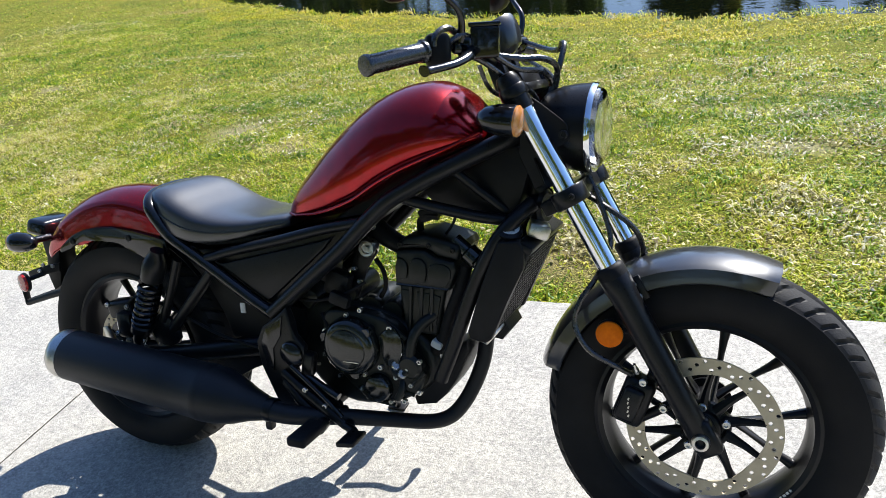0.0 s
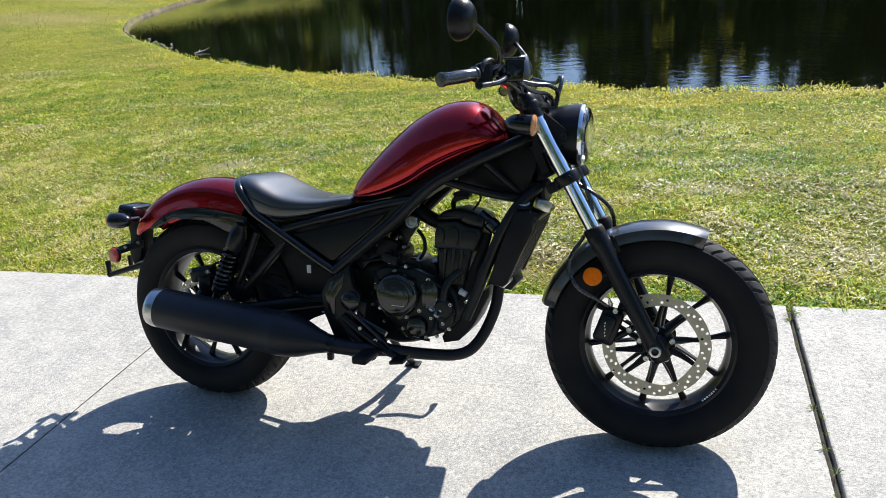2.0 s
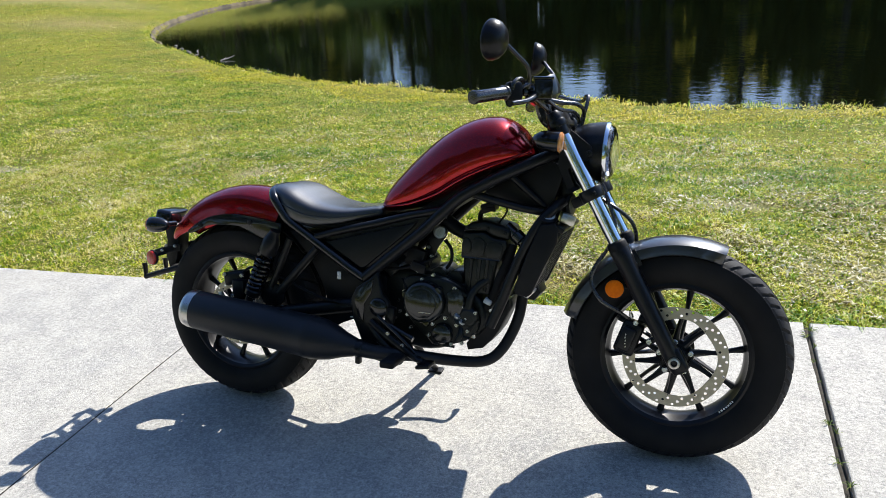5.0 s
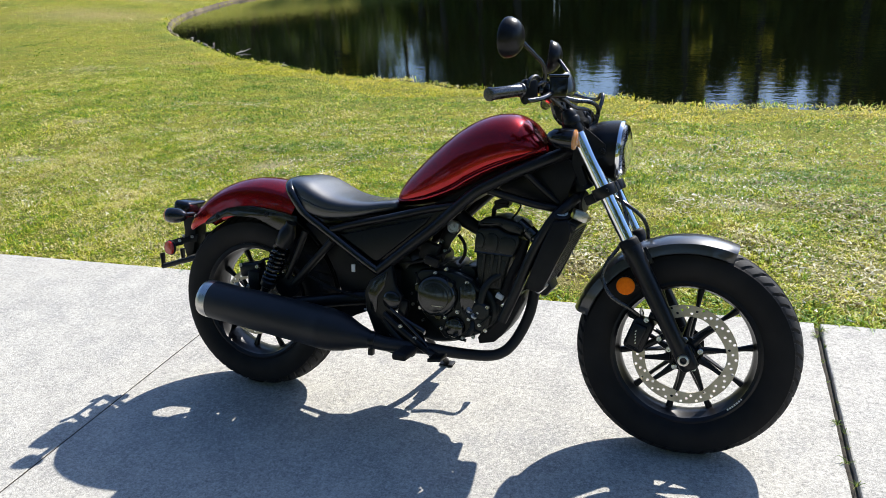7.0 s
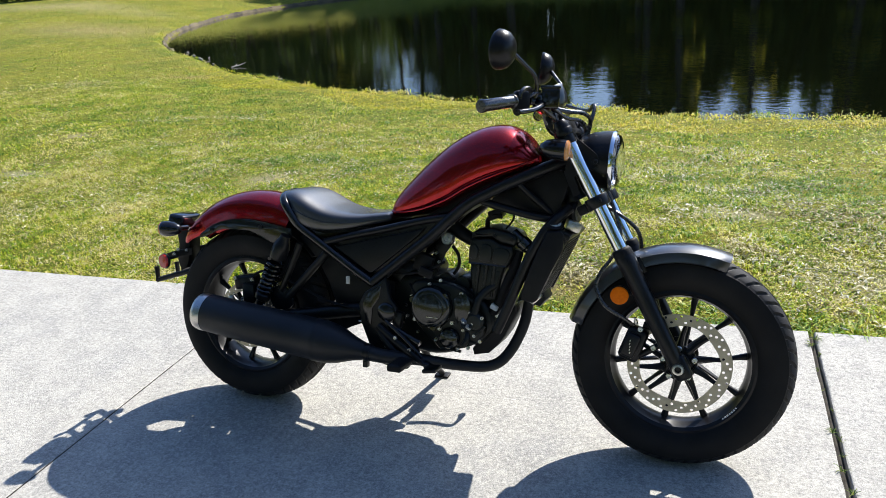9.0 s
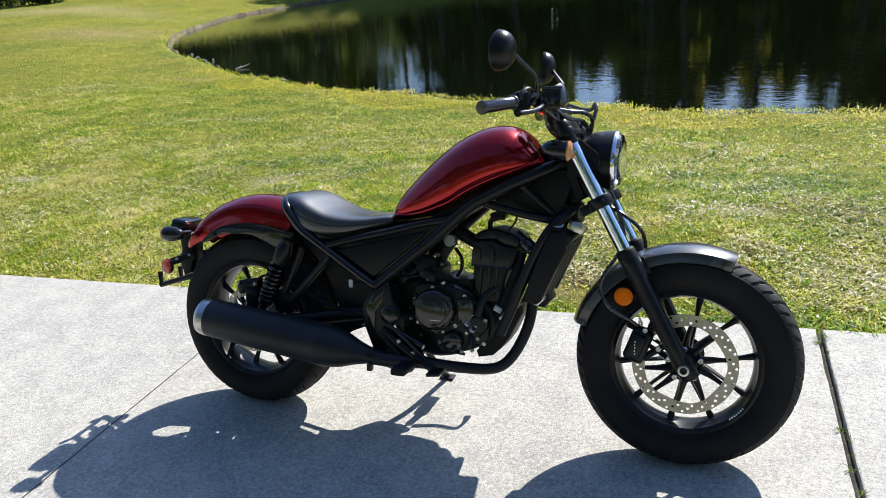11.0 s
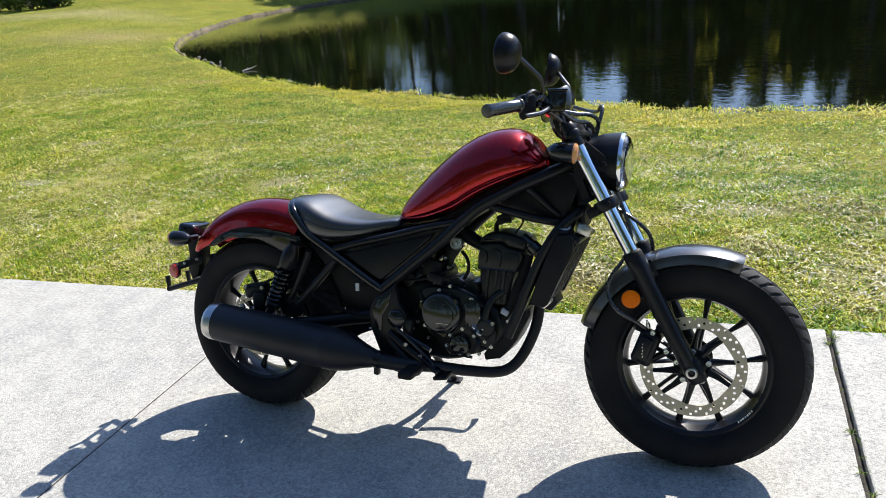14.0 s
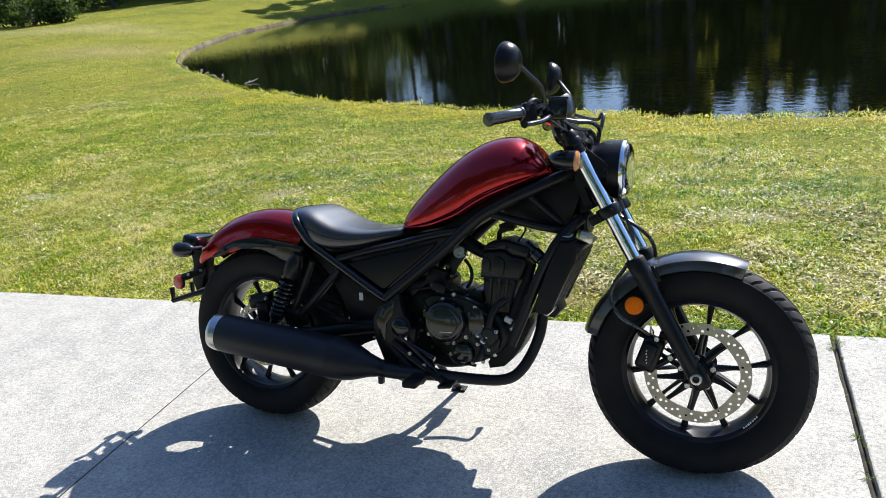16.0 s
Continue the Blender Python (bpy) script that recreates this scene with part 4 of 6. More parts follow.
# -- frame
def pair(name, pts, r, mat=BLACK_SATIN, sides=14, steps=6, label="", parent=None):
    for s in (-1, 1):
        b = bmesh.new()
        tube(b, [(p[0], p[1] * s, p[2]) for p in pts], r, sides, steps)
        part(name, b, mat, parent or bike, label)


pair("frame_rail", [(1.145, 0.045, 0.905), (1.09, 0.085, 0.882), (1.0, 0.118, 0.842), (0.928, 0.122, 0.806), (0.872, 0.122, 0.775), (0.815, 0.122, 0.728), (0.74, 0.122, 0.660), (0.66, 0.122, 0.596), (0.537, 0.122, 0.497)], 0.0185, label="black tubular main frame rail")
pair("seat_rail", [(0.36, 0.12, 0.622), (0.45, 0.12, 0.647), (0.583, 0.12, 0.678), (0.70, 0.12, 0.708), (0.80, 0.12, 0.728)], 0.0125)
pair("down_tube", [(1.165, 0.05, 0.765), (1.135, 0.085, 0.735), (1.097, 0.1, 0.685), (1.046, 0.1, 0.588), (0.993, 0.1, 0.455), (0.957, 0.1, 0.372)], 0.0165, label="black tubular down tube")
pair("head_brace", [(0.895, 0.112, 0.785), (0.955, 0.100, 0.766), (1.047, 0.075, 0.741), (1.112, 0.055, 0.728)], 0.0125)
pair("head_brace", [(1.010, 0.088, 0.840), (1.058, 0.066, 0.792), (1.108, 0.046, 0.746)], 0.010)
b = bmesh.new()
hoop = [(0.537, -0.122, 0.497), (0.48, -0.122, 0.530), (0.41, -0.122, 0.575), (0.33, -0.125, 0.628), (0.268, -0.130, 0.672), (0.235, -0.134, 0.715), (0.210, -0.128, 0.748), (0.186, -0.09, 0.766), (0.176, -0.03, 0.772)]
tube(b, hoop + [(p[0], -p[1], p[2]) for p in hoop[::-1]], 0.0155, 14, 6)
part("seat_hoop", b, BLACK_GLOSS, bike, "black tubular hoop behind the seat")
b = bmesh.new()
plate(b, [(0.915, 0.79), (1.02, 0.83), (1.12, 0.885), (1.17, 0.86), (1.125, 0.725), (1.045, 0.732), (0.94, 0.762)], -0.050, 0.050, 0.006, 2)
part("head_cover", b, PLASTIC, bike, "black plastic cover round the steering head")
for sgn in (-1, 1):
    b = bmesh.new()
    plate(b, [(0.35, 0.628), (0.40, 0.59), (0.50, 0.525), (0.53, 0.512), (0.56, 0.525), (0.64, 0.59), (0.74, 0.67), (0.80, 0.728), (0.70, 0.706), (0.50, 0.656)], 0.085 * sgn, 0.105 * sgn, 0.003, 2)
    cover = part("side_cover", b, BLACK_SATIN, bike, "satin black triangular side cover")
    b = bmesh.new()
    plate(b, [(0.388, 0.612), (0.408, 0.612), (0.69, 0.680), (0.722, 0.690), (0.700, 0.664), (0.537, 0.532), (0.524, 0.527), (0.512, 0.533)], 0.105 * sgn, 0.119 * sgn, 0.004, 3)
    part("cover_panel", b, PANEL, cover, "smooth black side cover panel")
b = bmesh.new()
plate(b, [(0.40, 0.60), (0.70, 0.67), (0.53, 0.52)], -0.095, 0.095, 0.01, 2)
plate(b, [(0.28, 0.655), (0.60, 0.69), (0.78, 0.735), (0.60, 0.70), (0.45, 0.655), (0.34, 0.645)], -0.09, 0.09, 0.002, 1)
plate(b, [(0.235, 0.63), (0.35, 0.635), (0.53, 0.51), (0.60, 0.50), (0.60, 0.40), (0.46, 0.405), (0.375, 0.405), (0.352, 0.47), (0.305, 0.555)], -0.085, 0.085, 0.006, 2)
part("battery_box", b, PLASTIC, bike)
b = bmesh.new()
block(b, (0.36, 0.16, 0.05), Matrix.Translation((0.80, 0, 0.75)) @ pose(0, 0, 0, 0, -31, 0), 0.012)
part("air_box", b, PLASTIC, bike)
# row of rivet-like notches under the hoop rail
for k in range(13):
    for sgn in (-1, 1):
        s = k / 12
        bolt(bike, (0.345 + 0.15 * s, 0.124 * sgn, 0.600 - 0.098 * s), (0, sgn, 0), 0.0028, 0.003, BLACK_GLOSS, "rivet")

# -- engine
ENGINE_SET = Matrix.Translation((-0.018, 0.05, -0.008))


def epart(name, bm, mat, parent, label="", sharp=38.0):
    """A part on the right-hand side of the engine."""
    bmesh.ops.transform(bm, matrix=ENGINE_SET, verts=bm.verts[:])
    return part(name, bm, mat, parent, label, sharp)


def ebolt(parent, at, axis, r=0.006, h=0.006, mat=None):
    return bolt(parent, ENGINE_SET @ Vector(at), axis, r, h, mat)


def engine():
    b = bmesh.new()
    plate(b, [(0.60, 0.50), (0.66, 0.53), (0.78, 0.53), (0.86, 0.505), (0.935, 0.455), (0.96, 0.40), (0.945, 0.36), (0.905, 0.322), (0.865, 0.318), (0.82, 0.285), (0.73, 0.272), (0.65, 0.30), (0.60, 0.36), (0.58, 0.43)], -0.125, 0.06, 0.018, 3, 3)
    body = epart("crankcase", b, ENGINE, bike, "dark grey cast-alloy engine crankcase")
    # jug, head and cam cover, leaning ahead and widening upwards
    b = bmesh.new()
    plate(b, [(0.866, 0.462), (0.945, 0.462), (0.967, 0.555), (0.976, 0.582), (0.858, 0.582), (0.861, 0.54)], -0.076, 0.045, 0.012, 3)
    for x in (0.878, 0.905, 0.93):
        tube(b, [(x, -0.077, 0.475), (x + 0.012, -0.079, 0.582)], 0.005, 8)
    cyl = part("cylinder", b, ENGINE, bike, "dark cast cylinder with ribs")
    b = bmesh.new()
    plate(b, [(0.853, 0.580), (0.982, 0.574), (1.004, 0.622), (0.998, 0.640), (0.955, 0.646), (0.930, 0.662), (0.862, 0.658), (0.856, 0.62)], -0.085, 0.050, 0.009, 3)
    headp = part("cylinder_head", b, ENGINE, bike, "dark cast cylinder head")
    b = bmesh.new()
    plate(b, [(0.860, 0.660), (0.932, 0.664), (0.957, 0.648), (1.004, 0.640), (1.013, 0.662), (1.006, 0.676), (0.985, 0.684), (0.93, 0.697), (0.885, 0.690), (0.864, 0.676)], -0.080, 0.045, 0.012, 3)
    cam_cover = part("cam_cover", b, ENGINE, bike, "dark ribbed cam cover on the cylinder head")
    for x, z in ((0.872, 0.672), (0.94, 0.672), (0.995, 0.664)):
        bolt(cam_cover, (x, -0.079, z), (0, -1, 0), 0.006, 0.005, BLACK_SATIN)
    # relief of the water jacket and cam chain tunnel
    for outline, y in (([(0.858, 0.600), (0.884, 0.598), (0.888, 0.632), (0.866, 0.644)], -0.090), ([(0.894, 0.592), (0.928, 0.590), (0.934, 0.632), (0.914, 0.646), (0.896, 0.634)], -0.091),
                       ([(0.938, 0.588), (0.978, 0.584), (0.992, 0.618), (0.975, 0.634), (0.942, 0.630)], -0.089)):
        b = bmesh.new()
        plate(b, outline, y, y + 0.012, 0.003, 2, 2)
        part("head_rib", b, ENGINE, headp)
    for outline in ([(0.868, 0.485), (0.884, 0.485), (0.892, 0.565), (0.866, 0.568)], [(0.897, 0.482), (0.922, 0.482), (0.934, 0.562), (0.903, 0.565)], [(0.930, 0.486), (0.944, 0.490), (0.960, 0.556), (0.942, 0.562)]):
        b = bmesh.new()
        plate(b, outline, -0.079, -0.070, 0.002, 2)
        part("cylinder_rib", b, ENGINE, cyl)
    b = bmesh.new()
    tube(b, [(0.856, -0.082, 0.581), (0.98, -0.082, 0.577)], 0.003, 6)
    part("gasket_edge", b, COVER, headp)
    # tube added only to hide the sunlit front face of the cylinder
    b = bmesh.new()
    tube(b, [(1.012, -0.052, 0.625), (1.000, -0.058, 0.575), (0.975, -0.062, 0.515), (0.955, -0.062, 0.46), (0.93, -0.06, 0.42)], 0.015, 14, 5)
    part("cylinder_mask", b, RUBBER, bike, "thick black tube added over the cylinder's sunlit front face")
    b = bmesh.new()
    lathe(b, [(0.016, -0.045), (0.017, -0.01), (0.022, -0.006), (0.022, 0.018), (0.018, 0.022), (0.018, 0.03)], (1.025, -0.055, 0.652), (0.75, 0.0, -0.66), 24)
    part("thermostat_housing", b, COVER, bike, "round dark thermostat housing in front of the head")
    # right-hand covers
    b = bmesh.new()
    plate(b, [(0.685, 0.50), (0.71, 0.522), (0.79, 0.522), (0.85, 0.51), (0.885, 0.485), (0.90, 0.44), (0.935, 0.40), (0.93, 0.355), (0.895, 0.325), (0.845, 0.308), (0.79, 0.302), (0.765, 0.325), (0.71, 0.375), (0.685, 0.43)], -0.158, -0.12, 0.008, 3, 3)
    cover = epart("clutch_case", b, ENGINE, bike, "dark engine side case")
    C = (0.762, -0.155, 0.443)
    b = bmesh.new()
    lathe(b, [(0.070, 0.0), (0.070, 0.016), (0.067, 0.026), (0.062, 0.032), (0.055, 0.035), (0.048, 0.0355), (0.0465, 0.0385), (0.044, 0.0395), (0.0005, 0.040)], C, (0, -1, 0), 56)
    for k in range(3):
        a = radians(40 + 120 * k)
        lathe(b, [(0.013, 0.0), (0.013, 0.026), (0.01, 0.030), (0.0005, 0.030)], (C[0] + 0.064 * math.cos(a), C[1], C[2] + 0.064 * math.sin(a)), (0, -1, 0), 16)
    cc = epart("clutch_cover", b, COVER, bike, "round dark polished clutch cover")
    b = bmesh.new()
    block(b, (0.04, 0.0015, 0.0016), Matrix.Translation((C[0] + 0.012, C[1] - 0.0405, C[2] - 0.028)), 0.0)
    epart("cover_line", b, STEEL, cc)
    b = bmesh.new()
    lathe(b, [(0.034, 0.0), (0.034, 0.018), (0.029, 0.025), (0.018, 0.028), (0.0005, 0.0285)], (0.823, -0.152, 0.345), (0, -1, 0), 36)
    epart("oil_filter_cover", b, COVER, bike, "small round dark engine cover")
    b = bmesh.new()
    lathe(b, [(0.03, 0.0), (0.03, 0.02), (0.022, 0.028), (0.0005, 0.029)], (0.905, -0.14, 0.405), (0, -1, 0), 30)
    tube(b, [(0.905, -0.155, 0.43), (0.912, -0.15, 0.47), (0.93, -0.135, 0.50), (0.96, -0.12, 0.52)], 0.012, 12, 4)
    epart("water_pump", b, ENGINE, bike, "dark water pump with hose stub")
    for x, z, r in ((0.79, 0.53, 0.0062), (0.737, 0.54, 0.005), (0.862, 0.492, 0.0075), (0.83, 0.395, 0.007), (0.787, 0.372, 0.0065), (0.868, 0.375, 0.0062), (0.905, 0.36, 0.0062), (0.925, 0.345, 0.0066), (0.885, 0.318, 0.0062),
                    (0.85, 0.312, 0.0062), (0.93, 0.42, 0.0062), (0.885, 0.435, 0.0062), (0.69, 0.47, 0.006), (0.70, 0.395, 0.006), (0.775, 0.335, 0.0062), (0.752, 0.514, 0.006), (0.808, 0.481, 0.0062), (0.872, 0.449, 0.007)):
        ebolt(cover, (x, -0.156, z), (0, -1, 0), r, 0.009)
    # left-hand cover
    b = bmesh.new()
    lathe(b, [(0.09, 0.0), (0.09, 0.02), (0.08, 0.034), (0.05, 0.042), (0.0005, 0.043)], (0.80, 0.105, 0.41), (0, 1, 0), 40)
    part("generator_cover", b, COVER, bike, "round dark generator cover")
    # intake and throttle body
    b = bmesh.new()
    tube(b, [(0.875, 0.0, 0.632), (0.82, 0.0, 0.652), (0.75, 0.0, 0.695)], [0.026, 0.022, 0.030], 18, 5)
    part("throttle_body", b, PLASTIC, bike)
    for pts, r in (([(0.79, -0.05, 0.625), (0.813, -0.06, 0.60), (0.815, -0.06, 0.565), (0.795, -0.05, 0.535)], 0.0055), ([(0.965, -0.04, 0.69), (0.985, -0.045, 0.715), (0.99, -0.045, 0.735), (0.965, -0.04, 0.755)], 0.0032),
                   ([(0.90, -0.03, 0.692), (0.905, -0.04, 0.715), (0.925, -0.05, 0.73), (0.955, -0.05, 0.73)], 0.008)):
        b = bmesh.new()
        tube(b, pts, r, 8, 4)
        part("engine_hose", b, RUBBER, bike)
    b = bmesh.new()
    block(b, (0.045, 0.05, 0.03), Matrix.Translation((0.93, -0.03, 0.735)) @ pose(0, 0, 0, 0, -20, 0), 0.006)
    part("ignition_coil", b, PLASTIC, bike, "small black ignition coil above the head")
    # upper engine hanger with its bright boss
    b = bmesh.new()
    lathe(b, [(0.020, -0.02), (0.021, 0.006), (0.018, 0.012), (0.012, 0.012), (0.011, 0.006), (0.006, 0.006), (0.006, 0.014), (0.0005, 0.014)], (0.772, -0.05, 0.650), (0.1, -1, 0.1), 28)
    part("hanger_boss", b, STEEL, bike, "round bright alloy engine boss")
    b = bmesh.new()
    plate(b, [(0.752, 0.665), (0.785, 0.668), (0.795, 0.64), (0.765, 0.60), (0.735, 0.53), (0.70, 0.53), (0.73, 0.62)], -0.052, -0.044, 0.002, 2)
    hang = part("engine_hanger", b, BLACK_SATIN, bike, "black engine hanger plate under the frame rail")
    for p in ((0.735, -0.053, 0.60), (0.745, -0.053, 0.57), (0.79, -0.048, 0.70), (0.80, -0.048, 0.72)):
        bolt(hang, p, (0, -1, 0.2), 0.006, 0.008)
    # ribs round the side case
    for x0, z0, x1, z1 in ((0.852, 0.505, 0.90, 0.47), (0.86, 0.455, 0.905, 0.43), (0.84, 0.44, 0.845, 0.39), (0.87, 0.345, 0.91, 0.335), (0.79, 0.31, 0.86, 0.303), (0.905, 0.36, 0.94, 0.395)):
        b = bmesh.new()
        tube(b, [(x0, -0.158, z0), (x1, -0.157, z1)], 0.005, 8)
        epart("case_rib", b, ENGINE, cover)
    b = bmesh.new()
    plate(b, [(0.835, 0.475), (0.875, 0.495), (0.893, 0.46), (0.88, 0.41), (0.845, 0.405)], -0.166, -0.156, 0.004, 2, 2)
    epart("oil_gallery_cover", b, COVER, bike, "small dark cast cover beside the clutch")
    # pipes, clamps and plugs low on the case
    for pts, r in (([(0.865, -0.15, 0.42), (0.868, -0.168, 0.395), (0.885, -0.17, 0.385), (0.90, -0.165, 0.395)], 0.0075), ([(0.88, -0.15, 0.37), (0.882, -0.165, 0.345), (0.87, -0.165, 0.325)], 0.009)):
        b = bmesh.new()
        tube(b, pts, r, 10, 4)
        epart("coolant_pipe", b, ENGINE, bike)
    for at in ((0.872, -0.166, 0.405), (0.90, -0.158, 0.40), (0.888, -0.168, 0.388)):
        b = bmesh.new()
        lathe(b, [(0.0095, -0.003), (0.011, 0.0), (0.011, 0.004), (0.0095, 0.007)], at, (0.4, -0.3, 0.5), 14)
        epart("hose_clamp", b, BOLT, bike)
    b = bmesh.new()
    block(b, (0.026, 0.02, 0.018), Matrix.Translation((0.941, -0.072, 0.443)) @ pose(0, 0, 0, 0, 25, 0), 0.004)
    part("connector", b, WHITE_LABEL, bike, "pale plastic plug connector")
    for at, size in (((0.70, -0.075, 0.57), (0.06, 0.03, 0.06)), ((0.725, -0.115, 0.545), (0.05, 0.02, 0.03)), ((0.66, -0.06, 0.60), (0.06, 0.05, 0.05))):
        b = bmesh.new()
        block(b, size, Matrix.Translation(at) @ pose(0, 0, 0, 0, 18, 0), 0.005)
        part("engine_bracket", b, PLASTIC, bike)
    for pts in ([(0.60, -0.10, 0.53), (0.66, -0.11, 0.535), (0.72, -0.10, 0.55), (0.77, -0.07, 0.575)], [(0.66, -0.10, 0.50), (0.68, -0.11, 0.47), (0.675, -0.11, 0.42), (0.69, -0.10, 0.38)]):
        b = bmesh.new()
        tube(b, pts, 0.0042, 8, 5)
        part("wire", b, RUBBER, bike)
    for at in ((0.705, -0.13, 0.55), (0.655, -0.12, 0.43), (0.66, -0.125, 0.395), (0.70, -0.13, 0.345), (0.965, -0.11, 0.42)):
        ebolt(body, at, (0, -1, 0), 0.0055, 0.008)
    # starter and rear mount
    b = bmesh.new()
    lathe(b, [(0.028, -0.06), (0.031, -0.05), (0.031, 0.05), (0.028, 0.06)], (0.705, 0, 0.540), (0, 1, 0), 24)
    lathe(b, [(0.028, -0.06), (0.031, -0.05), (0.031, 0.05), (0.028, 0.06)], (0.770, 0, 0.508), (0, 1, 0), 24)
    lathe(b, [(0.026, -0.06), (0.030, -0.05), (0.030, 0.05), (0.026, 0.06)], (0.826, 0, 0.502), (0, 1, 0), 24)
    block(b, (0.08, 0.17, 0.05), Matrix.Translation((0.60, 0, 0.54)) @ pose(0, 0, 0, 0, 40, 0), 0.008)
    part("starter_motor", b, ENGINE, bike)


engine()

# -- radiator with its side shrouds
RADM = Matrix.Translation((1.112, 0, 0.588)) @ pose(0, 0, 0, 0, 27, 0)
b = bmesh.new()
block(b, (0.03, 0.215, 0.215), RADM, 0.006)
rad_ob = part("radiator", b, BLACK_SATIN, bike, "black radiator in front of the engine")
for k in range(17):
    b = bmesh.new()
    block(b, (0.004, 0.19, 0.0025), RADM @ Matrix.Translation((0.0175, 0, -0.096 + 0.012 * k)), 0.0)
    part("fin", b, FIN, rad_ob)
for sgn in (-1, 1):
    b = bmesh.new()
    plate(b, [(1.112, 0.700), (1.155, 0.704), (1.166, 0.690), (1.162, 0.645), (1.128, 0.575), (1.088, 0.487), (1.075, 0.478), (1.04, 0.484), (1.036, 0.500), (1.07, 0.60)], 0.098 * sgn, 0.122 * sgn, 0.006, 3)
    sh = part("radiator_shroud", b, PLASTIC, bike, "black plastic radiator side shroud")
for k in range(13):
    b = bmesh.new()
    block(b, (0.003, 0.002, 0.19), RADM @ Matrix.Translation((0.0185, -0.09 + 0.015 * k, 0)), 0.0)
    part("fin_column", b, FIN, rad_ob)
b = bmesh.new()
block(b, (0.036, 0.235, 0.016), RADM @ Matrix.Translation((0.002, 0, 0.113)), 0.004)
part("top_rail", b, BLACK_SATIN, rad_ob)
b = bmesh.new()
block(b, (0.036, 0.235, 0.014), RADM @ Matrix.Translation((0.004, 0, -0.112)), 0.004)
part("bottom_rail", b, STEEL, rad_ob)
b = bmesh.new()
lathe(b, [(0.024, 0.0), (0.026, 0.004), (0.026, 0.012), (0.02, 0.016), (0.0005, 0.017)], (1.128, -0.088, 0.708), (0.25, -0.45, 1), 24)
capo = part("radiator_cap", b, BLACK_SATIN, bike, "radiator cap with a pale warning label")
b = bmesh.new()
lathe(b, [(0.019, 0.0172), (0.0005, 0.0176)], (1.128, -0.088, 0.708), (0.25, -0.45, 1), 24)
part("cap_label", b, WHITE_LABEL, capo)
for k in range(3):
    b = bmesh.new()
    n_ = Vector((0.25, -0.45, 1)).normalized()
    block(b, (0.022, 0.003, 0.0008), Matrix.Translation(Vector((1.128, -0.088, 0.708)) + n_ * 0.0182 + Vector((0.0, 0.008 - 0.007 * k, (0.008 - 0.007 * k) * 0.45))) @ pose(0, 0, 0, 24, 12, 0), 0.0)
    part("label_bar", b, LABEL_INK, capo)
b = bmesh.new()
block(b, (0.045, 0.05, 0.03), Matrix.Translation((1.178, -0.055, 0.712)) @ pose(0, 0, 0, 0, 20, 20), 0.006)
part("reservoir_bracket", b, STEEL, bike, "bright metal bracket above the radiator")
b = bmesh.new()
lathe(b, [(0.034, -0.012), (0.038, -0.006), (0.038, 0.008), (0.03, 0.015), (0.0005, 0.016)], (1.172, -0.01, 0.75), (1, -0.2, 0), 28)
part("horn", b, BLACK_SATIN, bike, "round black horn")
b = bmesh.new()
plate(b, [(1.02, 0.50), (1.08, 0.50), (1.095, 0.47), (1.075, 0.445), (1.04, 0.45)], -0.02, 0.07, 0.006, 2)
part("lower_cowl", b, PLASTIC, bike)

# -- exhaust
b = bmesh.new()
tube(b, [(0.965, -0.01, 0.575), (1.005, 0.0, 0.565), (1.030, 0.002, 0.530), (1.036, 0.002, 0.485), (1.031, 0.0, 0.436), (1.023, -0.010, 0.384), (1.003, -0.020, 0.329), (0.978, -0.035, 0.283), (0.947, -0.050, 0.252), (0.900, -0.060, 0.238), (0.821, -0.080, 0.240), (0.762, -0.110, 0.251), (0.712, -0.142, 0.263), (0.655, -0.172, 0.270), (0.60, -0.191, 0.276), (0.55, -0.199, 0.285)],
     [0.0175] * 10 + [0.018, 0.0185, 0.0195, 0.021, 0.023, 0.026], 22, 6)
pipe = part("exhaust_pipe", b, EXHAUST_BLACK, bike, "matte black exhaust header pipe")
b = bmesh.new()
MA, MB = Vector((0.578, -0.195, 0.281)), Vector((-0.082, -0.222, 0.366))
ax = (MB - MA).normalized()
ln = (MB - MA).length
lathe(b, [(0.022, 0.0), (0.027, 0.03), (0.040, 0.075), (0.058, 0.12), (0.0665, 0.155), (0.0695, 0.185), (0.0695, 0.19), (0.0705, 0.192), (0.0705, 0.21), (0.0695, 0.212), (0.0685, 0.30), (0.0655, ln - 0.035), (0.0635, ln - 0.03)], MA, ax, 48)
muffler = part("muffler", b, EXHAUST_BLACK, bike, "matte black muffler with a brushed steel end cap")
b = bmesh.new()
lathe(b, [(0.0655, ln - 0.034), (0.0648, ln - 0.012), (0.061, ln + 0.002), (0.053, ln + 0.008), (0.045, ln + 0.007), (0.036, ln - 0.002), (0.03, ln - 0.003), (0.028, ln - 0.03)], MA, ax, 48)
part("end_cap", b, STEEL, muffler, "brushed steel end cap")
b = bmesh.new()
lathe(b, [(0.02, ln - 0.03), (0.02, ln + 0.006), (0.017, ln + 0.006), (0.016, ln - 0.03)], MA, ax, 28)
part("tailpipe", b, BLACK_SATIN, muffler)
for s in (0.012,):
    b = bmesh.new()
    lathe(b, [(0.0275, s), (0.029, s + 0.003), (0.029, s + 0.02), (0.0275, s + 0.023)], MA, ax, 28)
    block(b, (0.018, 0.02, 0.03), Matrix.Translation(MA + ax * 0.03 + Vector((0, 0, -0.036))), 0.004)
    part("clamp", b, BLACK_SATIN, muffler)
b = bmesh.new()
block(b, (0.02, 0.02, 0.006), Matrix.Translation((0.0, -0.215, 0.298)), 0.002)
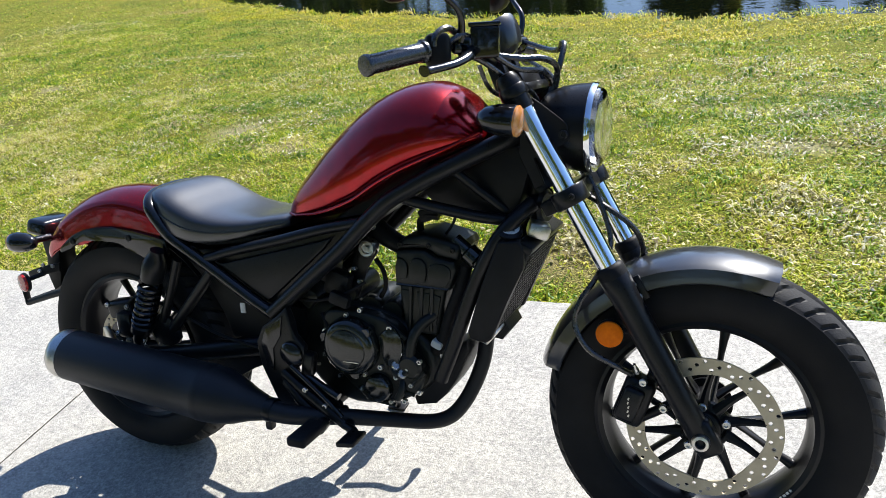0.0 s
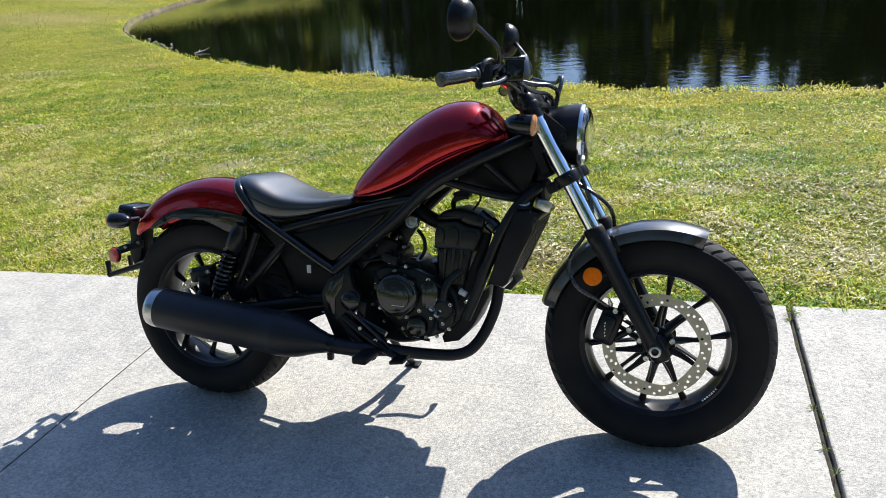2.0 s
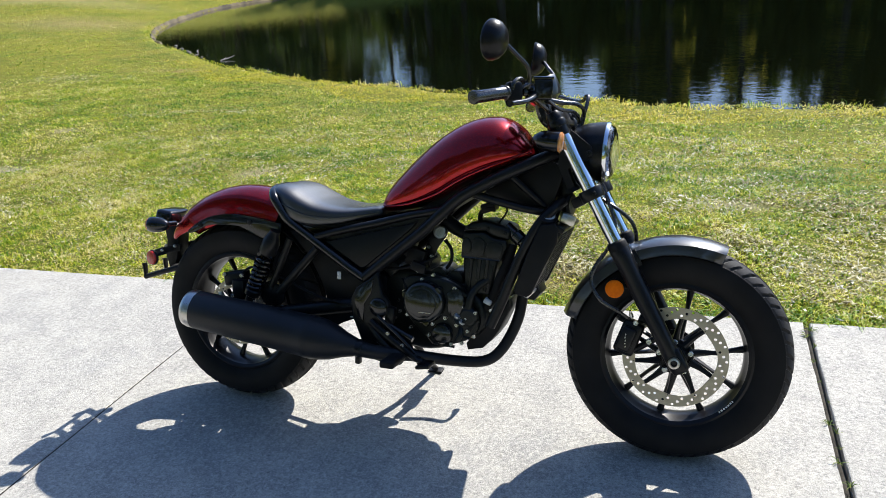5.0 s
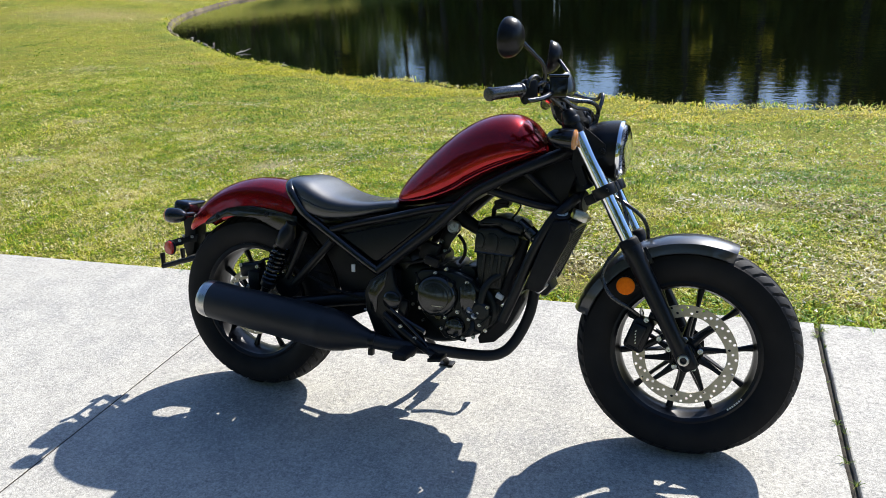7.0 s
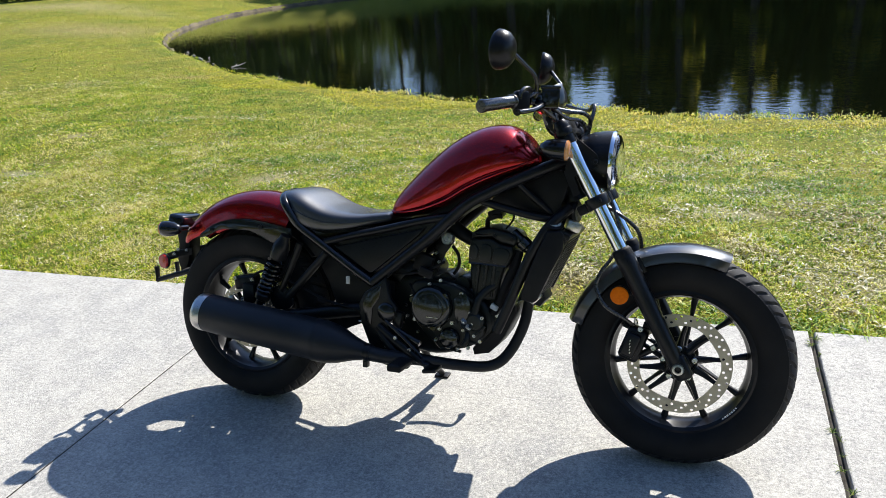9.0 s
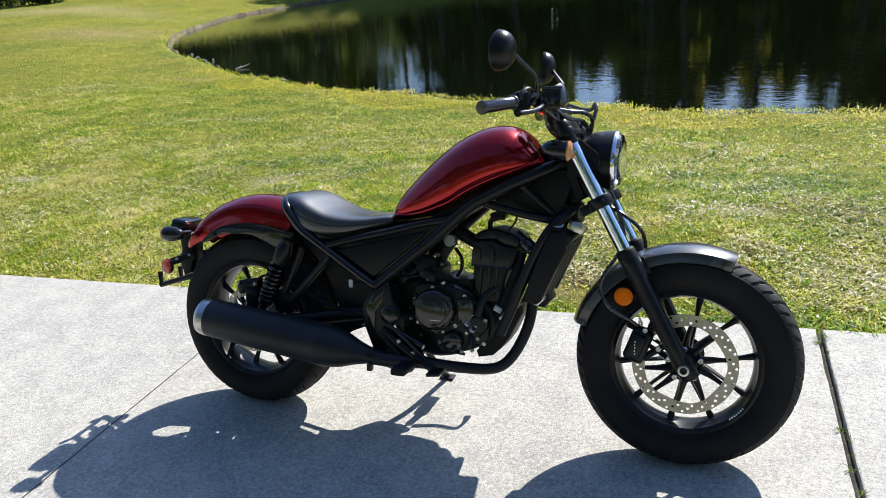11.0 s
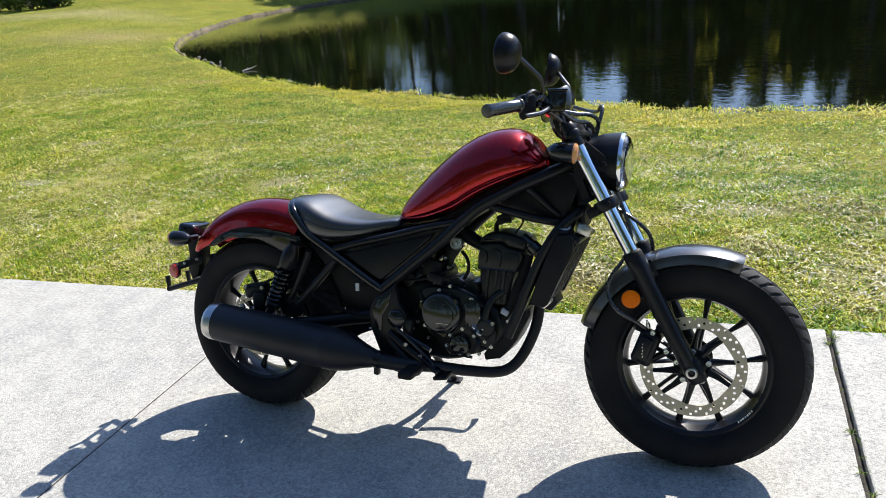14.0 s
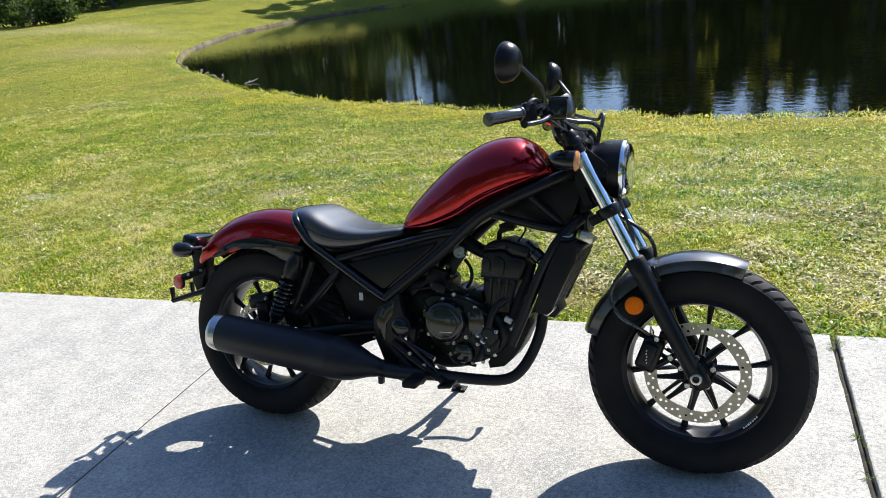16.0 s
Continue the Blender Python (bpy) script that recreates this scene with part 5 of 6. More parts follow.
part("hanger", b, STEEL, muffler)

# -- swingarm, shocks, rear brake, chain
for sgn in (-1, 1):
    b = bmesh.new()
    tube(b, [(0.59, 0.08 * sgn, 0.405), (0.45, 0.09 * sgn, 0.39), (0.30, 0.105 * sgn, 0.365), (0.12, 0.112 * sgn, 0.338), (0.0, 0.112 * sgn, 0.325), (-0.05, 0.112 * sgn, 0.322)], [0.026, 0.026, 0.024, 0.023, 0.024, 0.02], 16, 5, flat=0.8)
    sw = part("swingarm", b, BLACK_SATIN, bike, "black steel swingarm")
    b = bmesh.new()
    tube(b, [(0.205, 0.112 * sgn, 0.42), (0.27, 0.112 * sgn, 0.49), (0.36, 0.112 * sgn, 0.585)], [0.015, 0.014, 0.014], 12, 4)
    tube(b, [(0.175, 0.112 * sgn, 0.44), (0.205, 0.112 * sgn, 0.50), (0.255, 0.112 * sgn, 0.61)], [0.012, 0.012, 0.012], 12, 4)
    plate(b, [(0.13, 0.43), (0.17, 0.46), (0.215, 0.435), (0.225, 0.395), (0.19, 0.37), (0.14, 0.38)], 0.104 * sgn, 0.116 * sgn, 0.004, 2, 2)
    part("shock_bracket", b, BLACK_SATIN, bike, "black welded bracket behind the shock")
    lo, hi = Vector((0.095, 0.128 * sgn, 0.385)), Vector((0.205, 0.128 * sgn, 0.625))
    d = hi - lo
    b = bmesh.new()
    lathe(b, [(0.014, -0.012), (0.018, 0.0), (0.018, 0.02), (0.0275, 0.026), (0.028, 0.045), (0.024, 0.05), (0.012, 0.052), (0.012, d.length * 0.6)], lo, d, 24)
    lathe(b, [(0.028, d.length - 0.075), (0.0295, d.length - 0.07), (0.0295, d.length - 0.03), (0.024, d.length - 0.012), (0.018, d.length), (0.018, d.length + 0.012)], lo, d, 24)
    sk = part("shock_absorber", b, BLACK_SATIN, bike, "black twin rear shock absorber")
    b = bmesh.new()
    u = d.normalized()
    e1 = u.orthogonal().normalized()
    e2 = u.cross(e1)
    turns = 7.5
    hel = []
    for k in range(int(turns * 14) + 1):
        a = 2 * math.pi * k / 14
        hel.append(lo + u * (0.05 + (d.length - 0.135) * k / (turns * 14)) + 0.0255 * (math.cos(a) * e1 + math.sin(a) * e2))
    tube(b, hel, 0.0062, 8, 1)
    part("spring", b, BLACK_GLOSS, sk)
b = bmesh.new()
lathe(b, [(0.01, -0.15), (0.01, 0.15)], RW, (0, 1, 0), 16)
rax = part("rear_axle", b, STEEL, bike)
for y, s in ((-0.15, -1), (0.15, 1)):
    b = bmesh.new()
    lathe(b, [(0.017, 0), (0.0172, 0.004), (0.015, 0.013), (0.009, 0.014), (0.0005, 0.014)], (0, y, 0.323), (0, s, 0), 24)
    part("axle_nut", b, STEEL, rax)
b = bmesh.new()
block(b, (0.09, 0.05, 0.05), Matrix.Translation((0.02, -0.09, 0.455)) @ pose(0, 0, 0, 0, -10, 0), 0.012, 3)
block(b, (0.05, 0.045, 0.07), Matrix.Translation((0.05, -0.112, 0.42)), 0.008)
rc = part("rear_caliper", b, BLACK_SATIN, bike, "black rear brake caliper")
b = bmesh.new()
plate(b, [(-0.05, 0.40), (-0.03, 0.405), (-0.015, 0.375), (-0.012, 0.35), (-0.03, 0.348), (-0.045, 0.37)], -0.118, -0.108, 0.003, 2)
part("caliper_bracket", b, STEEL, rc, "bright steel caliper bracket")
for p in ((0.06, -0.118, 0.47), (-0.01, -0.118, 0.47), (0.11, -0.13, 0.385), (0.03, -0.135, 0.40)):
    bolt(rc, p, (0, -1, 0), 0.007, 0.008)
b = bmesh.new()
tube(b, [(0.05, -0.11, 0.47), (0.10, -0.105, 0.50), (0.22, -0.11, 0.47), (0.36, -0.115, 0.42), (0.50, -0.12, 0.40)], 0.0045, 8, 5)
part("rear_brake_hose", b, RUBBER, bike)
# chain run on the left and its guard
b = bmesh.new()
sp, fr = Vector((0, 0.105, 0.323)), Vector((0.62, 0.105, 0.41))
loop = [sp + Vector((0.085 * math.cos(a), 0, 0.085 * math.sin(a))) for a in np.linspace(radians(95), radians(272), 14)] + [fr + Vector((0.036 * math.cos(a), 0, 0.036 * math.sin(a))) for a in np.linspace(radians(-85), radians(95), 8)]
tube(b, loop, 0.0075, 8, 1, closed=True)
part("chain", b, CHAIN, bike, "greasy steel drive chain")
b = bmesh.new()
lathe(b, [(0.083, -0.003), (0.083, 0.003), (0.055, 0.004), (0.055, -0.004)], sp, (0, 1, 0), 44, caps=False, closed=True)
part("sprocket", b, STEEL, bike)
b = bmesh.new()
tube(b, [(-0.03, 0.11, 0.42), (0.1, 0.11, 0.435), (0.3, 0.108, 0.455), (0.5, 0.105, 0.475)], 0.014, 10, 4, flat=1.4)
part("chain_guard", b, PLASTIC, bike)
# plate added to close the gap, in place of dark rods and hoses
b = bmesh.new()
plate(b, [(0.22, 0.365), (0.40, 0.385), (0.56, 0.40), (0.50, 0.356), (0.44, 0.332), (0.36, 0.285), (0.25, 0.285)], -0.098, -0.088, 0.003, 2)
part("swingarm_filler", b, PLASTIC, bike, "black filler plate added under the swingarm")
b = bmesh.new()
tube(b, [(0.47, -0.095, 0.355), (0.56, -0.098, 0.362), (0.64, -0.1, 0.37)], 0.004, 8, 3)
part("brake_rod", b, STEEL, bike)
b = bmesh.new()
block(b, (0.014, 0.004, 0.026), Matrix.Translation((0.435, -0.105, 0.495)), 0.001)
part("frame_label", b, WHITE_LABEL, bike)

# -- foot peg plate, peg, brake pedal
b = bmesh.new()
plate(b, [(0.595, 0.525), (0.565, 0.50), (0.52, 0.47), (0.498, 0.43), (0.505, 0.37), (0.535, 0.295), (0.565, 0.238), (0.60, 0.230), (0.655, 0.242), (0.70, 0.262), (0.66, 0.29), (0.61, 0.325), (0.602, 0.37), (0.632, 0.395), (0.632, 0.430), (0.61, 0.455), (0.605, 0.48)], -0.150, -0.126, 0.006, 3)
pl = part("peg_plate", b, BLACK_SATIN, bike, "black cast foot peg plate")
b = bmesh.new()
plate(b, [(0.595, 0.525), (0.52, 0.47), (0.498, 0.43), (0.44, 0.40), (0.43, 0.372), (0.52, 0.335), (0.535, 0.295), (0.565, 0.238), (0.655, 0.242), (0.70, 0.262), (0.66, 0.32), (0.632, 0.395), (0.61, 0.455)], 0.112, 0.132, 0.005, 2)
part("peg_plate", b, BLACK_SATIN, bike, "black cast foot peg plate")
b = bmesh.new()
lathe(b, [(0.030, 0.0), (0.030, 0.006), (0.024, 0.011), (0.0005, 0.012)], (0.600, -0.15, 0.412), (0, -1, 0), 32)
part("pivot_cap", b, BLACK_GLOSS, pl)
b = bmesh.new()
plate(b, [(0.585, 0.505), (0.535, 0.47), (0.515, 0.43), (0.525, 0.375), (0.545, 0.365), (0.55, 0.42), (0.575, 0.455)], -0.154, -0.148, 0.002, 2)
part("plate_rib", b, BLACK_GLOSS, pl)
b = bmesh.new()
tube(b, [(0.572, -0.158, 0.365), (0.63, -0.162, 0.325), (0.69, -0.168, 0.29), (0.74, -0.175, 0.262)], [0.011, 0.013, 0.013, 0.010], 12, 5, flat=0.7)
tube(b, [(0.575, -0.16, 0.345), (0.63, -0.165, 0.29), (0.68, -0.17, 0.262)], [0.009, 0.012, 0.01], 12, 5, flat=0.7)
tube(b, [(0.74, -0.175, 0.262), (0.775, -0.19, 0.262), (0.79, -0.215, 0.268)], [0.009, 0.009, 0.009], 10, 4)
block(b, (0.045, 0.06, 0.012), Matrix.Translation((0.795, -0.235, 0.27)) @ pose(0, 0, 0, 0, -8, 0), 0.004)
part("brake_pedal", b, BLACK_SATIN, bike, "black rear brake pedal")
for sgn in (-1, 1):
    b = bmesh.new()
    tube(b, [(0.68, 0.15 * sgn, 0.262), (0.69, 0.19 * sgn, 0.262), (0.695, 0.21 * sgn, 0.264)], 0.014, 12, 3)
    fp = part("foot_peg", b, BLACK_SATIN, bike, "folding foot peg with rubber pad")
    b = bmesh.new()
    block(b, (0.048, 0.095, 0.024), Matrix.Translation((0.695, 0.256 * sgn, 0.278)), 0.008, 3)
    part("peg_rubber", b, RUBBER, fp)
    bolt(fp, (0.68, 0.155 * sgn, 0.276), (0, 0, 1), 0.007, 0.006)
for p in ((0.64, -0.168, 0.335), (0.60, -0.152, 0.30), (0.69, -0.168, 0.30)):
    bolt(pl, p, (0, -1, 0), 0.0065, 0.007)
b = bmesh.new()
tube(b, [(0.70, -0.11, 0.265), (0.73, -0.14, 0.255), (0.75, -0.165, 0.25)], 0.012, 10, 3)
block(b, (0.07, 0.22, 0.03), Matrix.Translation((0.645, 0, 0.275)), 0.008)
part("under_bracket", b, BLACK_SATIN, bike)
# gear lever on the left
b = bmesh.new()
tube(b, [(0.70, 0.15, 0.275), (0.78, 0.165, 0.27), (0.85, 0.175, 0.285), (0.87, 0.21, 0.295), (0.87, 0.245, 0.30)], [0.008, 0.007, 0.007, 0.007, 0.012], 10, 5)
part("gear_lever", b, BLACK_SATIN, bike)

for pts, r in (([(0.585, -0.158, 0.335), (0.61, -0.162, 0.30), (0.655, -0.166, 0.275), (0.70, -0.17, 0.262)], 0.008), ([(0.60, -0.16, 0.385), (0.65, -0.165, 0.35), (0.70, -0.168, 0.31), (0.735, -0.172, 0.28)], 0.006), ([(0.62, -0.14, 0.36), (0.67, -0.15, 0.34), (0.72, -0.155, 0.32)], 0.010)):
    b = bmesh.new()
    tube(b, pts, r, 10, 4)
    part("pedal_link", b, BLACK_GLOSS, pl)
b = bmesh.new()
plate(b, [(0.545, 0.35), (0.602, 0.351), (0.655, 0.328), (0.690, 0.302), (0.705, 0.28), (0.69, 0.262), (0.655, 0.245), (0.60, 0.228), (0.553, 0.24)], -0.128, -0.112, 0.005, 2)
hg = part("heel_guard", b, BLACK_SATIN, bike, "black guard plate behind the brake pedal")
for x0, z0, x1, z1 in ((0.60, 0.315, 0.69, 0.277), (0.61, 0.280, 0.685, 0.268)):
    b = bmesh.new()
    tube(b, [(x0, -0.130, z0), (x1, -0.130, z1)], 0.006, 8)
    part("guard_rib", b, BLACK_GLOSS, hg)
bolt(hg, (0.645, -0.130, 0.292), (0, -1, 0), 0.005, 0.005)
b = bmesh.new()
block(b, (0.03, 0.03, 0.06), Matrix.Translation((0.635, -0.135, 0.385)) @ pose(0, 0, 0, 0, 12, 0), 0.008)
part("rear_master_cylinder", b, BLACK_SATIN, bike)
b = bmesh.new()
plate(b, [(0.862, 0.292), (0.868, 0.272), (0.918, 0.283), (0.948, 0.312), (0.972, 0.347), (1.007, 0.424), (1.005, 0.45), (0.985, 0.44), (0.93, 0.40)], -0.055, 0.055, 0.006, 2)
part("skid_plate", b, PLASTIC, bike, "dark plate ahead of the crankcase")

# -- side stand, resting on the concrete
foot = BIKE_POSE.inverted() @ Vector((0.622, 0.285, 0.012))
b = bmesh.new()
tube(b, [(0.60, 0.12, 0.245), (0.62, 0.16, 0.17), tuple(foot)], [0.014, 0.0125, 0.011], 12, 5)
st = part("side_stand", b, BLACK_SATIN, bike, "black side stand folded out onto the concrete")
b = bmesh.new()
block(b, (0.055, 0.035, 0.008), BIKE_POSE.inverted() @ pose(0.622, 0.288, 0.0045), 0.003)
part("stand_foot", b, PLASTIC, st)

# -- tail: lamp, plate bracket, reflectors, signals
b = bmesh.new()
block(b, (0.075, 0.12, 0.045), Matrix.Translation((-0.325, 0, 0.652)) @ pose(0, 0, 0, 0, 8, 0), 0.012, 3, 0.9)
tail = part("tail_lamp", b, BLACK_GLOSS, bike, "black-bodied tail lamp with red lens")
b = bmesh.new()
block(b, (0.010, 0.086, 0.028), Matrix.Translation((-0.364, 0, 0.646)) @ pose(0, 0, 0, 0, 8, 0), 0.005, 3)
part("lens", b, RED_LENS, tail)
b = bmesh.new()
plate(b, [(-0.30, 0.63), (-0.275, 0.60), (-0.285, 0.53), (-0.30, 0.47), (-0.33, 0.455), (-0.345, 0.50), (-0.335, 0.56), (-0.345, 0.62)], -0.03, 0.03, 0.006, 2)
plate(b, [(-0.245, 0.555), (-0.25, 0.528), (-0.33, 0.512), (-0.385, 0.50), (-0.385, 0.52), (-0.32, 0.54)], -0.062, -0.052, 0.003, 2)
plate(b, [(-0.245, 0.555), (-0.25, 0.528), (-0.33, 0.512), (-0.385, 0.50), (-0.385, 0.52), (-0.32, 0.54)], 0.052, 0.062, 0.003, 2)
tube(b, [(-0.25, -0.055, 0.468), (-0.33, -0.055, 0.446), (-0.42, -0.055, 0.418), (-0.425, -0.055, 0.47)], 0.010, 8, 1)
tube(b, [(-0.25, 0.055, 0.468), (-0.33, 0.055, 0.446), (-0.42, 0.055, 0.418), (-0.425, 0.055, 0.47)], 0.010, 8, 1)
tube(b, [(-0.42, -0.06, 0.420), (-0.42, 0.06, 0.420)], 0.010, 8, 1)
brk = part("plate_bracket", b, PLASTIC, bike, "black plate bracket behind the wheel")
for k, (x, z) in enumerate(((-0.31, 0.545), (-0.27, 0.545), (-0.33, 0.525))):
    bolt(brk, (x, -0.062, z), (0, -1, 0), 0.006, 0.006)
for sgn in (-1, 1):
    b = bmesh.new()
    o = Vector((-0.328, 0.118 * sgn, 0.508))
    lathe(b, [(0.0255, 0.0), (0.0265, 0.004), (0.024, 0.009), (0.012, 0.011), (0.0005, 0.0112)], o, (-0.25, sgn, 0), 32)
    rr = part("reflector", b, RED_LENS, bike, "round red rear reflector")
    b = bmesh.new()
    lathe(b, [(0.026, -0.008), (0.0285, -0.004), (0.0275, 0.002)], o, (-0.25, sgn, 0), 32)
    tube(b, [tuple(o), (-0.34, 0.09 * sgn, 0.51), (-0.32, 0.055 * sgn, 0.518)], 0.007, 8, 3)
    part("reflector_bracket", b, PLASTIC, rr)
    b = bmesh.new()
    s0 = Vector((-0.285, 0.128 * sgn, 0.632))
    axv = Vector((-1, 0.1 * sgn, 0.02)).normalized()
    lathe(b, [(0.006, -0.045), (0.016, -0.038), (0.0255, -0.015), (0.0285, 0.012), (0.027, 0.028), (0.0255, 0.03)], s0, axv, 28)
    tube(b, [(-0.275, 0.05 * sgn, 0.628), (-0.275, 0.09 * sgn, 0.63), tuple(s0 - axv * 0.01)], 0.010, 10, 3)
    sg = part("turn_signal", b, BLACK_GLOSS, bike, "black bullet rear turn signal")
    b = bmesh.new()
    lathe(b, [(0.0258, 0.029), (0.024, 0.036), (0.012, 0.041), (0.0005, 0.042)], s0, axv, 28)
    part("lens", b, AMBER, sg, "amber lens")

DROP = Matrix.Translation((0.0, 0, -0.005)) @ Matrix.Diagonal((1, 0.9, 1, 1))


def hpart(name, bm, mat, parent, label="", sharp=38.0):
    """A part of the handlebar set."""
    bmesh.ops.transform(bm, matrix=DROP, verts=bm.verts[:])
    return fpart(name, bm, mat, parent, label, sharp)


# -- handlebar and controls
def bar_points(s):
    return [(1.095, 0.0, 1.045), (1.092, 0.05 * s, 1.047), (1.088, 0.10 * s, 1.062), (1.075, 0.16 * s, 1.084), (1.055, 0.215 * s, 1.083), (1.02, 0.29 * s, 1.072), (0.972, 0.385 * s, 1.058)]


b = bmesh.new()
left_half = bar_points(1)
tube(b, bar_points(-1)[::-1] + left_half[1:], 0.0112, 16, 6)
bars = hpart("handlebar", b, BLACK_SATIN, bike, "black tubular handlebar")
for s in (-1, 1):
    b = bmesh.new()
    block(b, (0.036, 0.03, 0.06), Matrix.Translation((1.105, 0.05 * s, 1.02)) @ pose(0, 0, 0, 0, -20, 0), 0.008)
    hpart("riser", b, BLACK_SATIN, bars)
    g0, g1 = Vector((1.03, 0.268 * s, 1.0755)), Vector((0.97, 0.388 * s, 1.0575))
    gd = g1 - g0
    L_ = gd.length
    b = bmesh.new()
    prof = [(0.019, 0.0), (0.0195, 0.006), (0.0165, 0.01)] + [(0.0162 + 0.0006 * (k % 2), 0.012 + (L_ - 0.02) * k / 26) for k in range(27)] + [(0.0185, L_ - 0.006), (0.0188, L_), (0.0175, L_ + 0.004), (0.008, L_ + 0.005), (0.0005, L_ + 0.005)]
    lathe(b, prof, g0, gd, 28)
    hpart("grip", b, GRIP_RUBBER, bike, "black ribbed rubber hand grip")
    b = bmesh.new()
    sc = Vector((1.045, 0.24 * s, 1.079))
    block(b, (0.045, 0.048, 0.062), Matrix.Translation(sc + Vector((0.0, 0, -0.004))) @ pose(0, 0, 0, 0, 0, -26 * s), 0.012, 3)
    block(b, (0.03, 0.03, 0.016), Matrix.Translation(sc + Vector((-0.026, -0.01 * s, 0.01))) @ pose(0, 0, 0, 0, 0, -26 * s), 0.005, 2)
    sw = hpart("switch_box", b, PLASTIC, bike, "black handlebar switch housing")
    b = bmesh.new()
    block(b, (0.008, 0.014, 0.012), Matrix.Translation(sc + Vector((-0.024, 0, -0.012))) @ pose(0, 0, 0, 0, 0, -26 * s), 0.002)
    hpart("switch", b, RED_LENS if s < 0 else WHITE_LABEL, sw)
    # lever and its perch
    b = bmesh.new()
    block(b, (0.04, 0.04, 0.03), Matrix.Translation((1.075, 0.195 * s, 1.083)) @ pose(0, 0, 0, 0, 0, -20 * s), 0.008, 3)
    tube(b, [(1.085, 0.20 * s, 1.073), (1.10, 0.225 * s, 1.066), (1.092, 0.27 * s, 1.054), (1.078, 0.305 * s, 1.048), (1.062, 0.335 * s, 1.044), (1.057, 0.345 * s, 1.043)], [0.010, 0.009, 0.0072, 0.0068, 0.007, 0.010], 12, 5, flat=1.3)
    lv = hpart("lever", b, BLACK_GLOSS, bike, "black brake lever" if s < 0 else "black clutch lever")
    # mirror: stalk and shell
    b = bmesh.new()
    tube(b, [(1.075, 0.205 * s, 1.09), (1.083, 0.212 * s, 1.12), (1.079, 0.225 * s, 1.147), (1.058, 0.248 * s, 1.172), (1.035, 0.272 * s, 1.197), (1.022, 0.288 * s, 1.208)], [0.0085, 0.0065, 0.006, 0.006, 0.006, 0.007], 12, 6)
    lathe(b, [(0.011, 0.0), (0.012, 0.004), (0.012, 0.016), (0.008, 0.02)], (1.075, 0.205 * s, 1.085), (0.15, 0.1 * s, 1), 12)
    ms = hpart("mirror", b, BLACK_GLOSS, bike, "round black mirror on a bent stalk")
    mc = Vector((1.0, 0.303 * s, 1.212))
    way = Vector((-1, -0.24 * s, 0.12)).normalized()
    b = bmesh.new()
    lathe(b, [(0.0005, -0.038), (0.02, -0.036), (0.038, -0.028), (0.050, -0.014), (0.0545, 0.0), (0.055, 0.008), (0.053, 0.011), (0.0515, 0.008)], mc, way, 40)
    hpart("mirror_shell", b, BLACK_SATIN, ms)
    b = bmesh.new()
    lathe(b, [(0.0515, 0.0075), (0.0005, 0.0080)], mc, way, 40)
    hpart("mirror_glass", b, MIRROR, ms)
# master cylinder on the right
b = bmesh.new()
block(b, (0.05, 0.066, 0.056), Matrix.Translation((1.112, -0.165, 1.086)) @ pose(0, 0, 0, 0, 0, 14), 0.006, 2, 1.06)
tube(b, [(1.10, -0.175, 1.072), (1.085, -0.215, 1.07)], 0.014, 12)
mcy = hpart("master_cylinder", b, BLACK_GLOSS, bike, "black brake fluid reservoir")
b = bmesh.new()
block(b, (0.058, 0.074, 0.008), Matrix.Translation((1.112, -0.165, 1.117)) @ pose(0, 0, 0, 0, 0, 14), 0.003)
hpart("reservoir_lid", b, BLACK_GLOSS, mcy)
# meter
b = bmesh.new()
MT = Matrix.Translation((1.078, 0.0, 1.098)) @ pose(0, 0, 0, 0, -32, 0)
loop0 = [(0.056 * math.cos(t), 0.056 * math.sin(t)) for t in (2 * math.pi * k / 40 for k in range(40))]
rings(b, [[MT @ Vector((x * f, y * f, z)) for x, y in loop0] for f, z in ((0.35, -0.05), (0.75, -0.042), (0.95, -0.02), (1.0, 0.0), (1.0, 0.012), (0.96, 0.018), (0.90, 0.016))])
meter = hpart("meter", b, FENDER_BLACK, bike, "round black instrument meter")
b = bmesh.new()
lathe(b, [(0.051, 0.0165), (0.0005, 0.0175)], MT.translation, MT.to_3x3() @ Vector((0, 0, 1)), 40)
hpart("meter_glass", b, GAUGE_FACE, meter)
